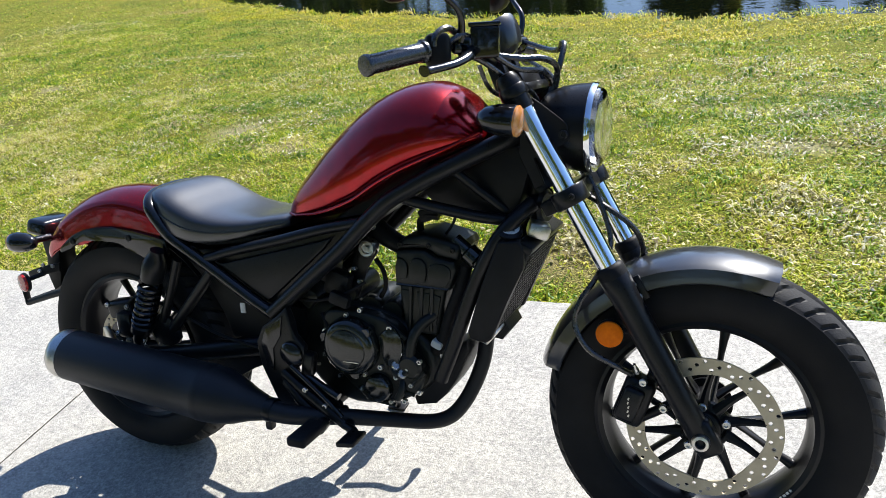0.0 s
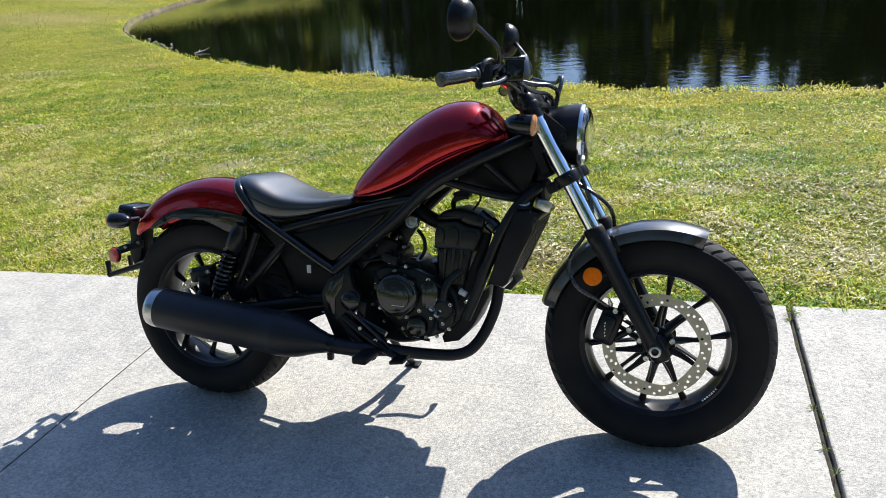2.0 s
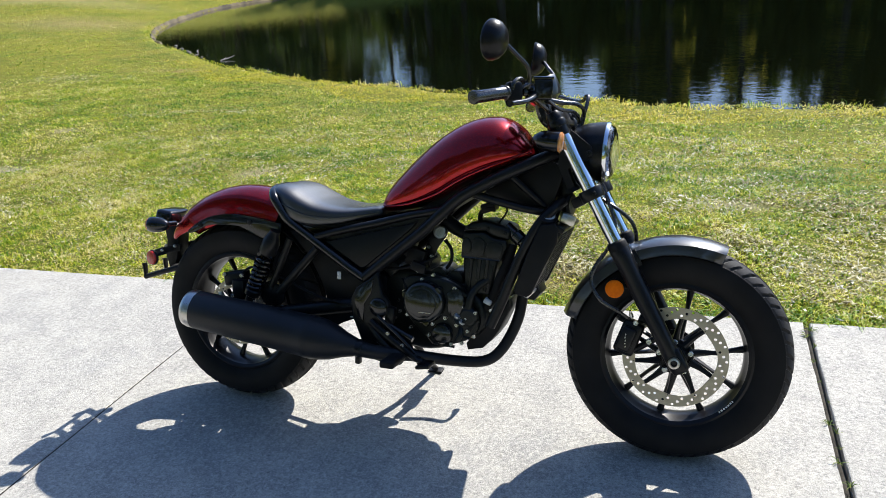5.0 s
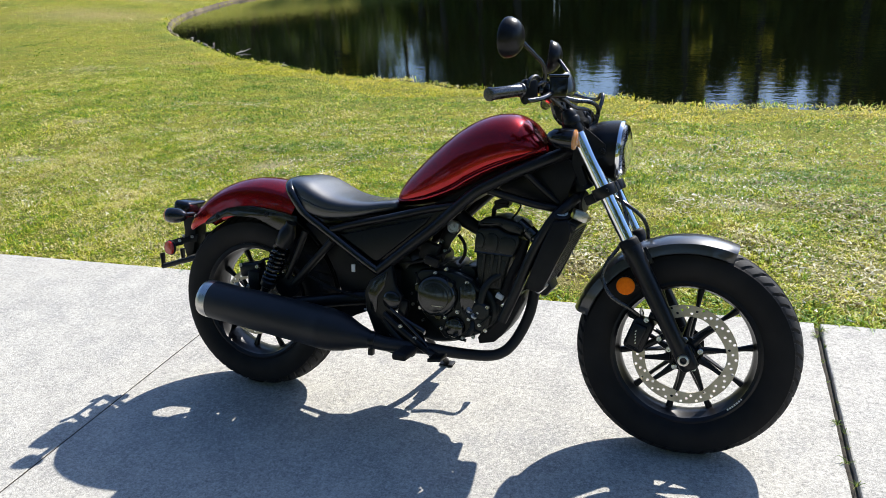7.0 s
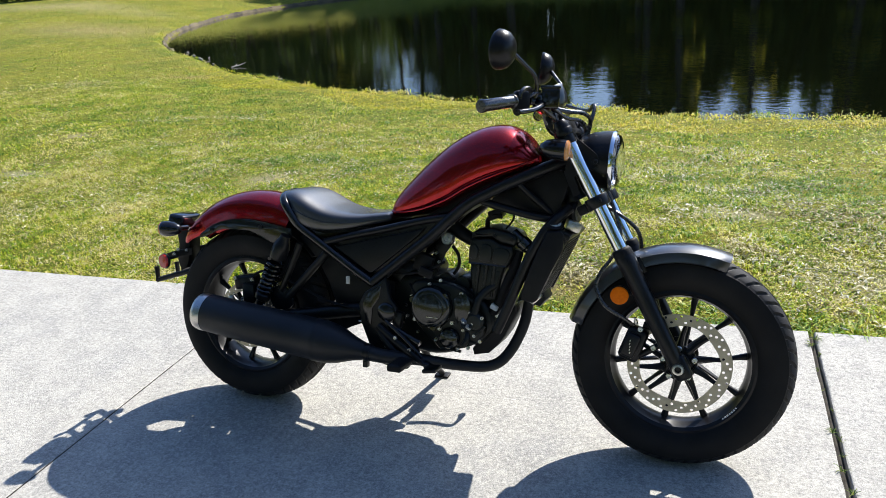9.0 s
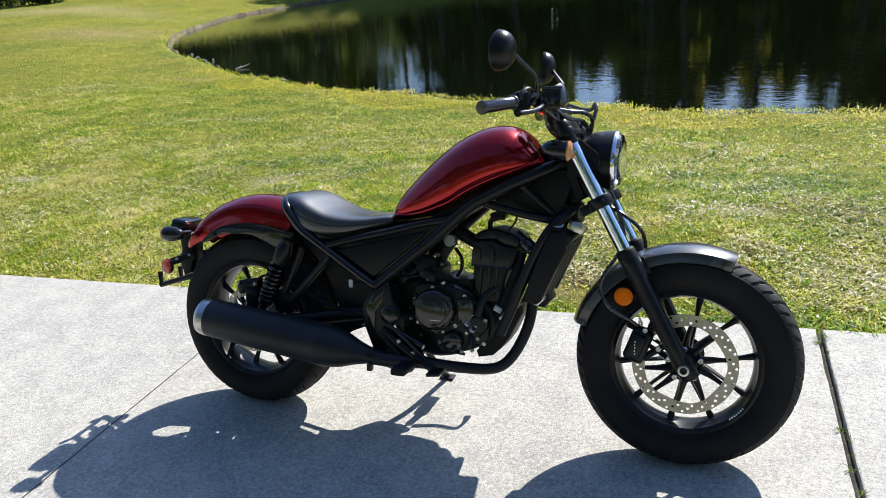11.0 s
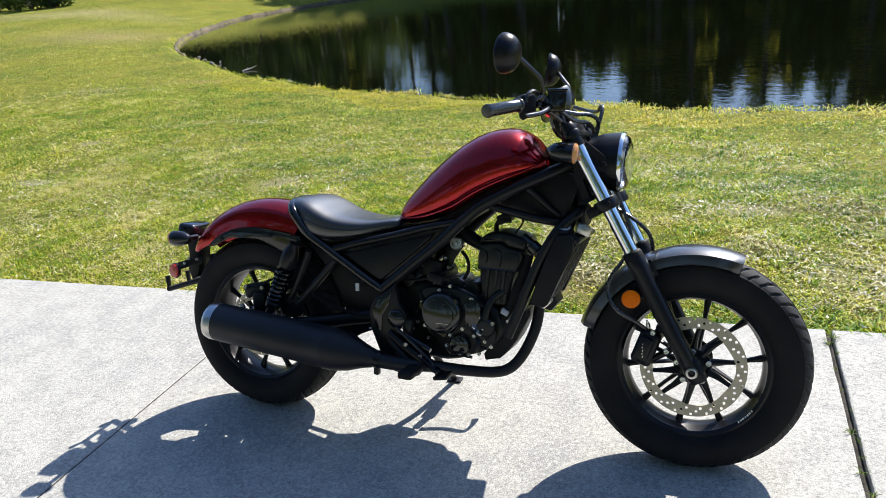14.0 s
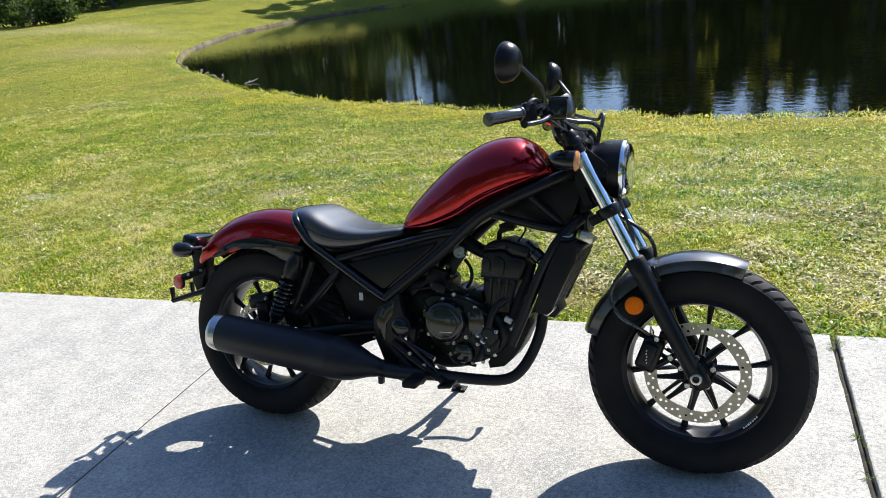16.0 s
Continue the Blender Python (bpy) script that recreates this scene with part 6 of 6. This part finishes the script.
# cables from the bar to the head
for pts, r, mat in (([(1.046, -0.262, 1.082), (1.050, -0.258, 1.102), (1.063, -0.225, 1.113), (1.080, -0.167, 1.085), (1.113, -0.133, 1.064), (1.155, -0.089, 1.054), (1.194, -0.044, 1.050), (1.208, 0.0, 1.025), (1.19, 0.0, 0.95)], 0.0062, CABLE),
                    ([(1.060, -0.235, 1.085), (1.085, -0.205, 1.100), (1.112, -0.150, 1.070), (1.150, -0.10, 1.036), (1.185, -0.05, 1.028), (1.195, 0.0, 1.0), (1.17, 0.03, 0.95)], 0.0055, CABLE),
                    ([(1.075, -0.205, 1.07), (1.10, -0.165, 1.055), (1.135, -0.11, 1.018), (1.17, -0.05, 0.985), (1.18, -0.01, 0.93)], 0.0055, CABLE),
                    ([(1.085, 0.19, 1.09), (1.15, 0.14, 1.07), (1.19, 0.09, 1.065), (1.205, 0.06, 1.078), (1.214, 0.035, 1.072), (1.210, 0.01, 1.035), (1.195, 0.0, 0.99), (1.18, -0.02, 0.95)], 0.0058, CABLE),
                    ([(1.06, 0.22, 1.065), (1.12, 0.16, 1.04), (1.18, 0.08, 1.01), (1.19, 0.03, 0.96)], 0.005, CABLE),
                    ([(1.09, -0.14, 1.045), (1.10, -0.12, 1.005), (1.115, -0.08, 0.985), (1.13, -0.03, 0.99)], 0.0045, CABLE)):
    b = bmesh.new()
    tube(b, pts, r, 8, 6)
    hpart("cable", b, mat, bike)
b = bmesh.new()
block(b, (0.05, 0.14, 0.05), Matrix.Translation((1.135, 0, 1.005)) @ pose(0, 0, 0, 0, -28, 0), 0.012)
hpart("bar_clamp", b, BLACK_SATIN, bike)

# ---- trees round the pond ----


def leaf_cloud(name, centres, per, spread, size, mat, parent, seed):
    """A crown of single bent leaves gathered in clumps."""
    rng = np.random.default_rng(seed)
    c = np.repeat(np.array(centres), per, 0)
    off = rng.normal(size=c.shape)
    off /= np.linalg.norm(off, axis=1)[:, None]
    p = c + off * (spread * rng.random((len(c), 1)) ** 0.45) * np.array([1, 1, 0.75])
    u = rng.normal(size=p.shape)
    u /= np.linalg.norm(u, axis=1)[:, None]
    w = np.cross(u, rng.normal(size=p.shape))
    w /= np.linalg.norm(w, axis=1)[:, None]
    k = size * rng.uniform(0.6, 1.3, (len(p), 1))
    co = np.stack([p - u * k, p + w * k * 0.45, p + u * k, p - w * k * 0.45], 1).reshape(-1, 3)
    me = bpy.data.meshes.new(name)
    me.from_pydata(co, [], np.arange(len(co)).reshape(-1, 4).tolist())
    me.materials.append(mat)
    ob = new(name, me)
    ob.parent = parent
    return ob


def tree(x, y, height, wide, seed, label, bare=0.3, leaf=LEAF):
    rnd = random.Random(seed)
    z = float(ground_height(np.array([x]), np.array([y]))[0])
    t = tagged(new("tree"), label, "tree", "trees round the pond")
    t.matrix_world = pose(x, y, z - 0.05)
    b = bmesh.new()
    lean = (rnd.uniform(-0.4, 0.4), rnd.uniform(-0.4, 0.4))
    spine = [(lean[0] * (h / height) ** 1.5 + rnd.uniform(-0.06, 0.06), lean[1] * h / height, h) for h in np.linspace(0, height * 0.92, 7)]
    tube(b, spine, [height * 0.018 * (1.25 - s) for s in np.linspace(0, 1.05, 7)], 9, 3)
    tips = []
    for k in range(int(9 + height)):
        f = rnd.uniform(bare, 0.97)
        s = Vector(spine[min(6, int(f * 6.5))])
        a = rnd.uniform(0, 6.283)
        reach = wide * (0.35 + 0.65 * math.sin(math.pi * min(1, (f - bare) / (1 - bare) * 0.85 + 0.15))) * rnd.uniform(0.6, 1.0)
        tip = s + Vector((math.cos(a) * reach, math.sin(a) * reach, rnd.uniform(0.1, 0.5) * reach))
        mid = s.lerp(tip, 0.5) + Vector((0, 0, -0.06 * reach))
        tube(b, [s, mid, tip], [height * 0.006, height * 0.004, height * 0.0015], 6, 3)
        tips += [tuple(tip), tuple(mid.lerp(tip, 0.5) + Vector((rnd.uniform(-0.4, 0.4), rnd.uniform(-0.4, 0.4), 0.2)))]
    part("trunk", b, BARK, t, "rough grey-brown trunk with bare limbs")
    leaf_cloud("crown", tips, 70, wide * 0.4, 0.27, leaf, t, seed)
    return t


GAPS = [(-25.2, 4.4, 3.9), (-8.9, 2.6, 6.9), (1.5, 4.1, 8.5)]
rnd = random.Random(5)
LABELS = ["tall broadleaf tree with a dense dark green crown", "slim pine-like tree with a thin high crown", "spreading oak-like tree standing on the pond bank"]
for row, n, y0, tall in ((0, 30, 49.5, 12.5), (1, 26, 55.0, 16.5)):
    for k in range(n):
        x = -32 + 90 * (k + 0.5 * row) / n + rnd.uniform(-1.0, 1.0)
        y = y0 + 2.0 * math.sin(x * 0.11) + rnd.uniform(-1.2, 1.2)
        if any(abs(x - g) < wide for g, wide, f in GAPS):
            continue
        near_gap = any(abs(x - g) < wide + 3 for g, wide, f in GAPS)
        tree(x, y, tall * rnd.uniform(0.86, 1.12), rnd.uniform(2.7, 3.9) * (0.62 if near_gap else 1.0), 100 + 40 * row + k, LABELS[(k + row) % 3], 0.03)


# slim trees beside the gaps, their sunlit look painted into the leaf colour
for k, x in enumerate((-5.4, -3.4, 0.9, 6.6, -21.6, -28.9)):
    tree(x, 48.6, 13.5, 1.15, 700 + k, "slim tall tree on the pond bank, crown coloured as if sunlit", 0.05, SUNLIT_LEAF)


def woods(name, line, height, n, seed, label):
    """A thick belt of understorey along a line of plan points."""
    rng = np.random.default_rng(seed)
    path = np.array(smooth_line(line, 12))
    k = rng.integers(0, len(path) - 1, n)
    f = rng.random((n, 1))
    p = path[k] * (1 - f) + path[k + 1] * f + rng.normal(0, 0.9, (n, 2))
    top = height * (0.87 + 0.08 * np.sin(p[:, 0] * 0.9 + 1.0) + 0.05 * np.sin(p[:, 0] * 2.3))
    for g, wide, cut in GAPS:
        top = np.where((np.abs(p[:, 0] - g) < wide + 0.6) & (p[:, 1] > 40), cut * (1 + 0.07 * np.sin(p[:, 0] * 2.9)), top)
    z = rng.random(n) ** 0.8 * top + 0.1
    c = np.stack([p[:, 0], p[:, 1], z], -1)
    u = rng.normal(size=c.shape)
    u /= np.linalg.norm(u, axis=1)[:, None]
    w = np.cross(u, rng.normal(size=c.shape))
    w /= np.linalg.norm(w, axis=1)[:, None]
    s = rng.uniform(0.3, 0.65, (n, 1))
    co = np.stack([c - u * s, c + w * s * 0.55, c + u * s, c - w * s * 0.55], 1).reshape(-1, 3)
    me = bpy.data.meshes.new(name)
    me.from_pydata(co, [], np.arange(len(co)).reshape(-1, 4).tolist())
    me.materials.append(LEAF)
    tagged(new(name, me), label, "woods", kind="stuff")


woods("far_woods", [(-36, 55), (-20, 54), (0, 54), (20, 54), (40, 52), (60, 46)], 11.5, 60000, 801, "dense dark understorey woods along the far pond bank")
woods("side_woods", [(-64, 28), (-56, 36), (-46, 46), (-36, 55)], 8.0, 12000, 802, "dense dark understorey woods beside the lawn")


def shrub(x, y, height, wide, seed):
    rnd = random.Random(seed)
    z = float(ground_height(np.array([x]), np.array([y]))[0])
    t = tagged(new("shrub"), "wild green shrub at the edge of the lawn", "shrub", "shrubs at the far edge of the lawn")
    t.matrix_world = pose(x, y, z - 0.03)
    b = bmesh.new()
    tips = []
    for k in range(9):
        a, r = rnd.uniform(0, 6.283), rnd.uniform(0.3, 1) * wide
        tip = (math.cos(a) * r, math.sin(a) * r, height * rnd.uniform(0.35, 1))
        tube(b, [(0, 0, 0), (tip[0] * 0.35, tip[1] * 0.35, tip[2] * 0.55), tip], [0.05, 0.03, 0.01], 6, 3)
        tips += [tip, (tip[0] * 0.8, tip[1] * 0.8, tip[2] * 0.45)]
    part("trunk", b, BARK, t)
    leaf_cloud("crown", tips, 70, wide * 0.5, 0.13, LEAF, t, seed)


for k in range(16):
    a = k / 15
    shrub(-52 + 30 * a + rnd.uniform(-1, 1), 26 + 24 * a + rnd.uniform(-1.5, 2.5), rnd.uniform(2.8, 4.8), rnd.uniform(1.7, 2.8), 300 + k)
for k in range(14):
    a = k / 13
    tree(-58 + 34 * a + rnd.uniform(-1, 1), 32 + 24 * a + rnd.uniform(-1, 4), rnd.uniform(9, 13), rnd.uniform(2.6, 3.6), 400 + k, LABELS[(k + 1) % 3], 0.12)
for k in range(13):
    a = k / 12
    tree(-22 + 46 * a + rnd.uniform(-1.0, 1.0), -13 - 2 * math.sin(a * 3.1) + rnd.uniform(-1.2, 1.2), rnd.uniform(12, 16), rnd.uniform(3.4, 4.4), 500 + k, "broadleaf tree across the far side of the pavement", 0.12)
for k, (x, y, high, wide) in enumerate(((-40.5, 29.0, 2.6, 1.7), (-37.6, 28.4, 2.4, 1.5), (-35.6, 28.2, 2.0, 1.3), (-34.2, 28.4, 1.5, 1.1))):
    shrub(x, y, high, wide, 340 + k)
# ---- lawn grass, clippings and weeds ----


def blades(name, pts, h, w, mat, seed, lie=1.15):
    """Bent tapering blades rooted at pts."""
    rng = np.random.default_rng(seed)
    n = len(pts)
    z = ground_height(pts[:, 0], pts[:, 1])
    root = np.stack([pts[:, 0], pts[:, 1], z - 0.003], -1)
    a = rng.uniform(0, 2 * np.pi, n)
    out = np.stack([np.cos(a), np.sin(a), np.zeros(n)], -1)
    side = np.stack([-np.sin(a), np.cos(a), np.zeros(n)], -1)
    x, y = pts[:, 0], pts[:, 1]
    clump = np.sin(x * 9.1 + 2.1 * np.sin(y * 5.3)) * np.sin(y * 11.3 + 1.7 * np.sin(x * 6.1)) + 0.6 * np.sin(x * 23 + y * 17) * np.sin(y * 29 - x * 13)
    hh = (h * rng.uniform(0.4, 1.2, n) * np.clip(0.85 + 0.45 * clump, 0.35, 1.5))[:, None]
    ll = (rng.uniform(0.5 * lie, lie, n))[:, None]
    ww = (w * rng.uniform(0.6, 1.3, n))[:, None]
    up = np.array([0, 0, 1.0])
    mid = root + hh * (0.6 * up * (1.15 - 0.5 * ll) + 0.42 * ll * out)
    tip = root + hh * (up * (1.1 - 0.85 * ll) + 1.15 * ll * out)
    co = np.stack([root - side * ww * 0.35, root + side * ww * 0.35, mid + side * ww * 0.5, tip, mid - side * ww * 0.5], 1).reshape(-1, 3)
    i = np.arange(n)[:, None] * 5
    quads = (i + np.array([0, 1, 2, 4]))
    tris = (i + np.array([4, 2, 3]))
    me = bpy.data.meshes.new(name)
    me.vertices.add(len(co))
    me.vertices.foreach_set("co", co.ravel())
    me.loops.add(7 * n)
    me.loops.foreach_set("vertex_index", np.concatenate([quads, tris], 1).ravel())
    me.polygons.add(2 * n)
    me.polygons.foreach_set("loop_start", (np.arange(n)[:, None] * 7 + np.array([0, 4])).ravel())
    me.update(calc_edges=True)
    me.materials.append(mat)
    return new(name, me)


def scatter(n, x0, x1, y0, y1, seed, margin=0.0):
    rng = np.random.default_rng(seed)
    p = np.stack([rng.uniform(x0, x1, n), rng.uniform(y0, y1, n)], -1)
    v = -PS * p[:, 0] + PC * p[:, 1] - PAVE_EDGE
    p = p[v > 0.012 + margin]
    d = shore_distance(p[:, 0], p[:, 1]) + 0.045 * np.sin(p[:, 0] * 3.1 + p[:, 1] * 2.3)
    return p[d > 0.05]


def thinned(p, seed, least=0.25):
    """Thin the sward in bare, dry patches."""
    rng = np.random.default_rng(seed)
    f = np.array([noise.noise(Vector((x * 1.5, y * 2.0, 3.7))) + 0.5 * noise.noise(Vector((x * 5, y * 6, 9.1))) for x, y in p])
    bare = sum(np.exp(-((((p[:, 0] - cx) / rx) ** 2 + ((p[:, 1] - cy) / ry) ** 2) ** 1.5)) for cx, cy, rx, ry, tan in BARE)
    keep = np.clip(0.75 + 1.2 * f, least, 1) * (1 - 0.6 * np.clip(bare, 0, 1))
    return p[rng.random(len(p)) < keep]


near = thinned(scatter(240000, -4.2, 4.8, 0.6, 3.6, 11), 12)
middle = thinned(scatter(240000, -10.5, 6.5, 3.6, 11.0, 13), 14)
fade = np.clip((middle[:, 0] + 10.5) / 3.5, 0, 1) * np.clip((11.0 - middle[:, 1]) / 3.0, 0, 1)
middle = middle[np.random.default_rng(19).random(len(middle)) < fade]
on_bank = shore_distance(middle[:, 0], middle[:, 1]) < 0.85 + 0.25 * np.sin(middle[:, 0] * 1.7)
bank_strip, middle = middle[on_bank], middle[~on_bank]
left = thinned(scatter(60000, -12, -4.2, 0.2, 3.6, 15), 16)
far = thinned(scatter(100000, -44, -6, 1.5, 42, 17), 18, 0.5)


def shaded(p, seed):
    """Split off darker blades, greener sward and painted shadow, more towards the lawn's open end."""
    rng = np.random.default_rng(seed)
    f = np.array([noise.noise(Vector((x * 0.8, y * 0.9, 8.3))) for x, y in p])
    deep = rng.random(len(p)) < np.clip((-0.8 - p[:, 0]) / 5 + 1.1 * f, 0, 0.85)
    return p[~deep], p[deep]


near, near_deep = shaded(near, 21)
middle, middle_deep = shaded(np.concatenate([middle, left]), 22)
GRASS_ROWS = [(near, 0.040, 0.0058, GRASS), (middle, 0.040, 0.0100, GRASS), (far, 0.055, 0.02, FAR_GRASS), (near_deep, 0.046, 0.0060, FAR_GRASS), (middle_deep, 0.045, 0.0105, FAR_GRASS)]
obs = [blades("grass", p, h, w, mat, 20 + k) for k, (p, h, w, mat) in enumerate(GRASS_ROWS)]
tagged(blades("bank_lawn", bank_strip, 0.05, 0.009, BANK_LAWN, 29), "yellowed lawn grass along the top of the pond bank", "grass", kind="stuff")
for ob in obs:
    tagged(ob, "short mown lawn grass, green and yellow with dry blades", "grass", kind="stuff")
edge_n = 2600
rng = np.random.default_rng(31)
ex = rng.uniform(-5, 5, edge_n)
ev = PAVE_EDGE + np.abs(rng.normal(0, 0.035, edge_n))
edge_pts = np.stack([PC * ex - PS * ev, PS * ex + PC * ev], -1)
tagged(blades("edge_grass", edge_pts, 0.05, 0.005, GRASS, 32, 1.1), "ragged grass fringe along the concrete edge", "grass", kind="stuff")
k = rng.integers(0, len(SHORE), 9000)
tt = rng.random((9000, 1))
sp = SHORE[k] * (1 - tt) + np.roll(SHORE, -1, 0)[k] * tt + rng.normal(0, 0.10, (9000, 2))
sp = sp[(sp[:, 1] < 20) & (sp[:, 0] < 8) & (sp[:, 0] > -19)]
sp = sp[shore_distance(sp[:, 0], sp[:, 1]) > 0.0]
tagged(blades("bank_grass", sp, 0.085, 0.008, GRASS, 33, 0.8), "longer unmown grass along the pond bank", "grass", kind="stuff")


def clippings(pts, seed):
    rng = np.random.default_rng(seed)
    n = len(pts)
    z = ground_height(pts[:, 0], pts[:, 1]) + rng.uniform(0.006, 0.03, n)
    c = np.stack([pts[:, 0], pts[:, 1], z], -1)
    a = rng.uniform(0, 2 * np.pi, n)
    u = np.stack([np.cos(a), np.sin(a), rng.uniform(-0.35, 0.35, n)], -1) * rng.uniform(0.006, 0.02, n)[:, None]
    w = np.stack([-np.sin(a), np.cos(a), rng.uniform(-0.5, 0.5, n)], -1) * rng.uniform(0.002, 0.0075, n)[:, None]
    co = np.stack([c - u, c + w, c + u + np.array([0, 0, 0.006]), c - w], 1).reshape(-1, 3)
    me = bpy.data.meshes.new("dry_clippings")
    me.from_pydata(co, [], np.arange(4 * n).reshape(-1, 4).tolist())
    me.materials.append(DRY)
    return tagged(new("dry_clippings", me), "pale dry grass clippings and leaf litter on the lawn", "clippings", kind="stuff")




def drifts(p, seed):
    """Keep more of the litter where it gathers in drifts."""
    rng = np.random.default_rng(seed)
    f = np.array([noise.noise(Vector((x * 1.9, y * 2.6, 1.3))) + 0.6 * noise.noise(Vector((x * 6, y * 7, 5.1))) for x, y in p])
    return p[rng.random(len(p)) < np.clip(0.45 + 1.5 * f, 0.06, 1)]


tagged(blades("dry_grass", drifts(scatter(70000, -4.2, 4.8, 0.6, 4.4, 51), 52), 0.036, 0.0055, DRY, 53), "withered straw-coloured grass among the green", "grass", kind="stuff")
clippings(drifts(np.concatenate([scatter(16000, -4.5, 5, 0.6, 3.4, 41), scatter(6000, -9, 6, 3.4, 5.6, 42), scatter(16000, 0.0, 4.8, 0.7, 3.2, 44), scatter(4500, -2.6, 5.0, 2.0, 3.8, 46), scatter(1800, 0.5, 1.2, 1.0, 1.5, 45), scatter(900, -10, -8, 7.2, 8.0, 47), scatter(1400, -5.2, -3.6, 4.6, 5.2, 48)]), 49), 43)


# weeds and dirt in the wide joint
b = bmesh.new()
tube(b, [(1.978, -4.1, -0.034), (1.979, -1.5, -0.030), (1.977, 0.0, -0.032), (1.978, PAVE_EDGE - 0.01, -0.030)], 0.0115, 8, 12, flat=0.95)
joint = part("joint_filler", b, SOIL, pavement, "dark soil and old fibre board in the wide joint")


def weed(u, v, size, seed):
    rnd = random.Random(seed)
    x, y = PC * u - PS * v, PS * u + PC * v
    b = bmesh.new()
    for k in range(rnd.randint(6, 11)):
        a, reach, rise = rnd.uniform(0, 6.283), size * rnd.uniform(0.5, 1.1), size * rnd.uniform(0.2, 0.8)
        d, s = Vector((math.cos(a), math.sin(a), 0)), Vector((-math.sin(a), math.cos(a), 0))
        w = size * 0.06
        line = [Vector((0, 0, -0.006)) + d * reach * t + Vector((0, 0, rise * math.sin(t * 2.4))) for t in (0, 0.35, 0.7, 1.0)]
        ws = (w * 0.6, w, w * 0.7, w * 0.05)
        low = [[b.verts.new(p - s * q + Vector((0, 0, q * 0.5))), b.verts.new(p), b.verts.new(p + s * q + Vector((0, 0, q * 0.5)))] for p, q in zip(line, ws)]
        for p, q in zip(low, low[1:]):
            for i in range(2):
                b.faces.new((p[i], p[i + 1], q[i + 1], q[i]))
    ob = finish(b, "weed", WEED)
    ob.matrix_world = pose(x, y, 0.0)
    tagged(ob, "small green weed growing out of the concrete joint", "weed", "weeds in the joint")


for k, (v, size) in enumerate(((-0.02, 0.06), (0.13, 0.045), (0.17, 0.055), (-0.12, 0.05), (0.42, 0.03), (0.30, 0.03), (0.55, 0.035), (0.66, 0.045), (0.74, 0.06), (0.79, 0.07), (-0.22, 0.05), (0.05, 0.035))):
    weed(1.978 + (0.008 if k % 2 else -0.008), v, size * 0.5, 60 + k)


def stick(x, y, z, length, r, turn, seed):
    rnd = random.Random(seed)
    b = bmesh.new()
    pts = [(length * (f - 0.5), rnd.uniform(-0.03, 0.03) * length * 2, rnd.uniform(-0.01, 0.02) + 0.12 * length * f) for f in (0, 0.3, 0.65, 1.0)]
    tube(b, pts, [r, r * 0.9, r * 0.7, r * 0.35], 7, 4)
    tube(b, [pts[1], (pts[1][0] + 0.12 * length, pts[1][1] + 0.1 * length, pts[1][2] + 0.12 * length)], [r * 0.6, r * 0.25], 6)
    ob = finish(b, "stick", DRIFTWOOD)
    ob.matrix_world = pose(x, y, z, 0, 0, turn)
    tagged(ob, "bleached dead stick lying at the pond's edge", "stick", "sticks at the waterline")


def stone(x, y, z, size, seed):
    rnd = random.Random(seed)
    b = bmesh.new()
    bmesh.ops.create_icosphere(b, subdivisions=2, radius=size)
    off = Vector((rnd.uniform(0, 9), rnd.uniform(0, 9), rnd.uniform(0, 9)))
    for v in b.verts:
        v.co *= 1 + 0.35 * noise.noise(v.co / size * 1.3 + off)
        v.co.z *= 0.55
    ob = finish(b, "stone", STONE)
    ob.matrix_world = pose(x, y, z, 0, 0, rnd.uniform(0, 360))
    tagged(ob, "small pale stone at the water's edge", "stone", "stones at the waterline")


DRIFTWOOD = material("bleached_driftwood", (0.42, 0.38, 0.32), 0.85, 0.0, (0.25, 0.22, 0.18), 20, bump=0.5, bump_scale=90)
STONE = material("pale_stone", (0.26, 0.24, 0.2), 0.85, 0.0, (0.15, 0.14, 0.11), 12, bump=0.6, bump_scale=60)
for k, (x, y, z, length, r, turn) in enumerate(((-6.55, 9.62, -0.41, 0.5, 0.022, -30), (-9.0, 11.7, -0.41, 0.35, 0.016, 60), (-11.0, 13.15, -0.41, 0.35, 0.015, -50))):
    stick(x, y, z, length, r, turn, 900 + k)
for k, (x, y, size) in enumerate(((-10.6, 12.62, 0.035), (-11.2, 13.1, 0.05), (-11.5, 13.4, 0.04), (-12.1, 13.9, 0.05), (-10.1, 12.2, 0.03), (-12.9, 14.6, 0.05))):
    stone(x, y, WATER_Z + 0.01, size, 930 + k)
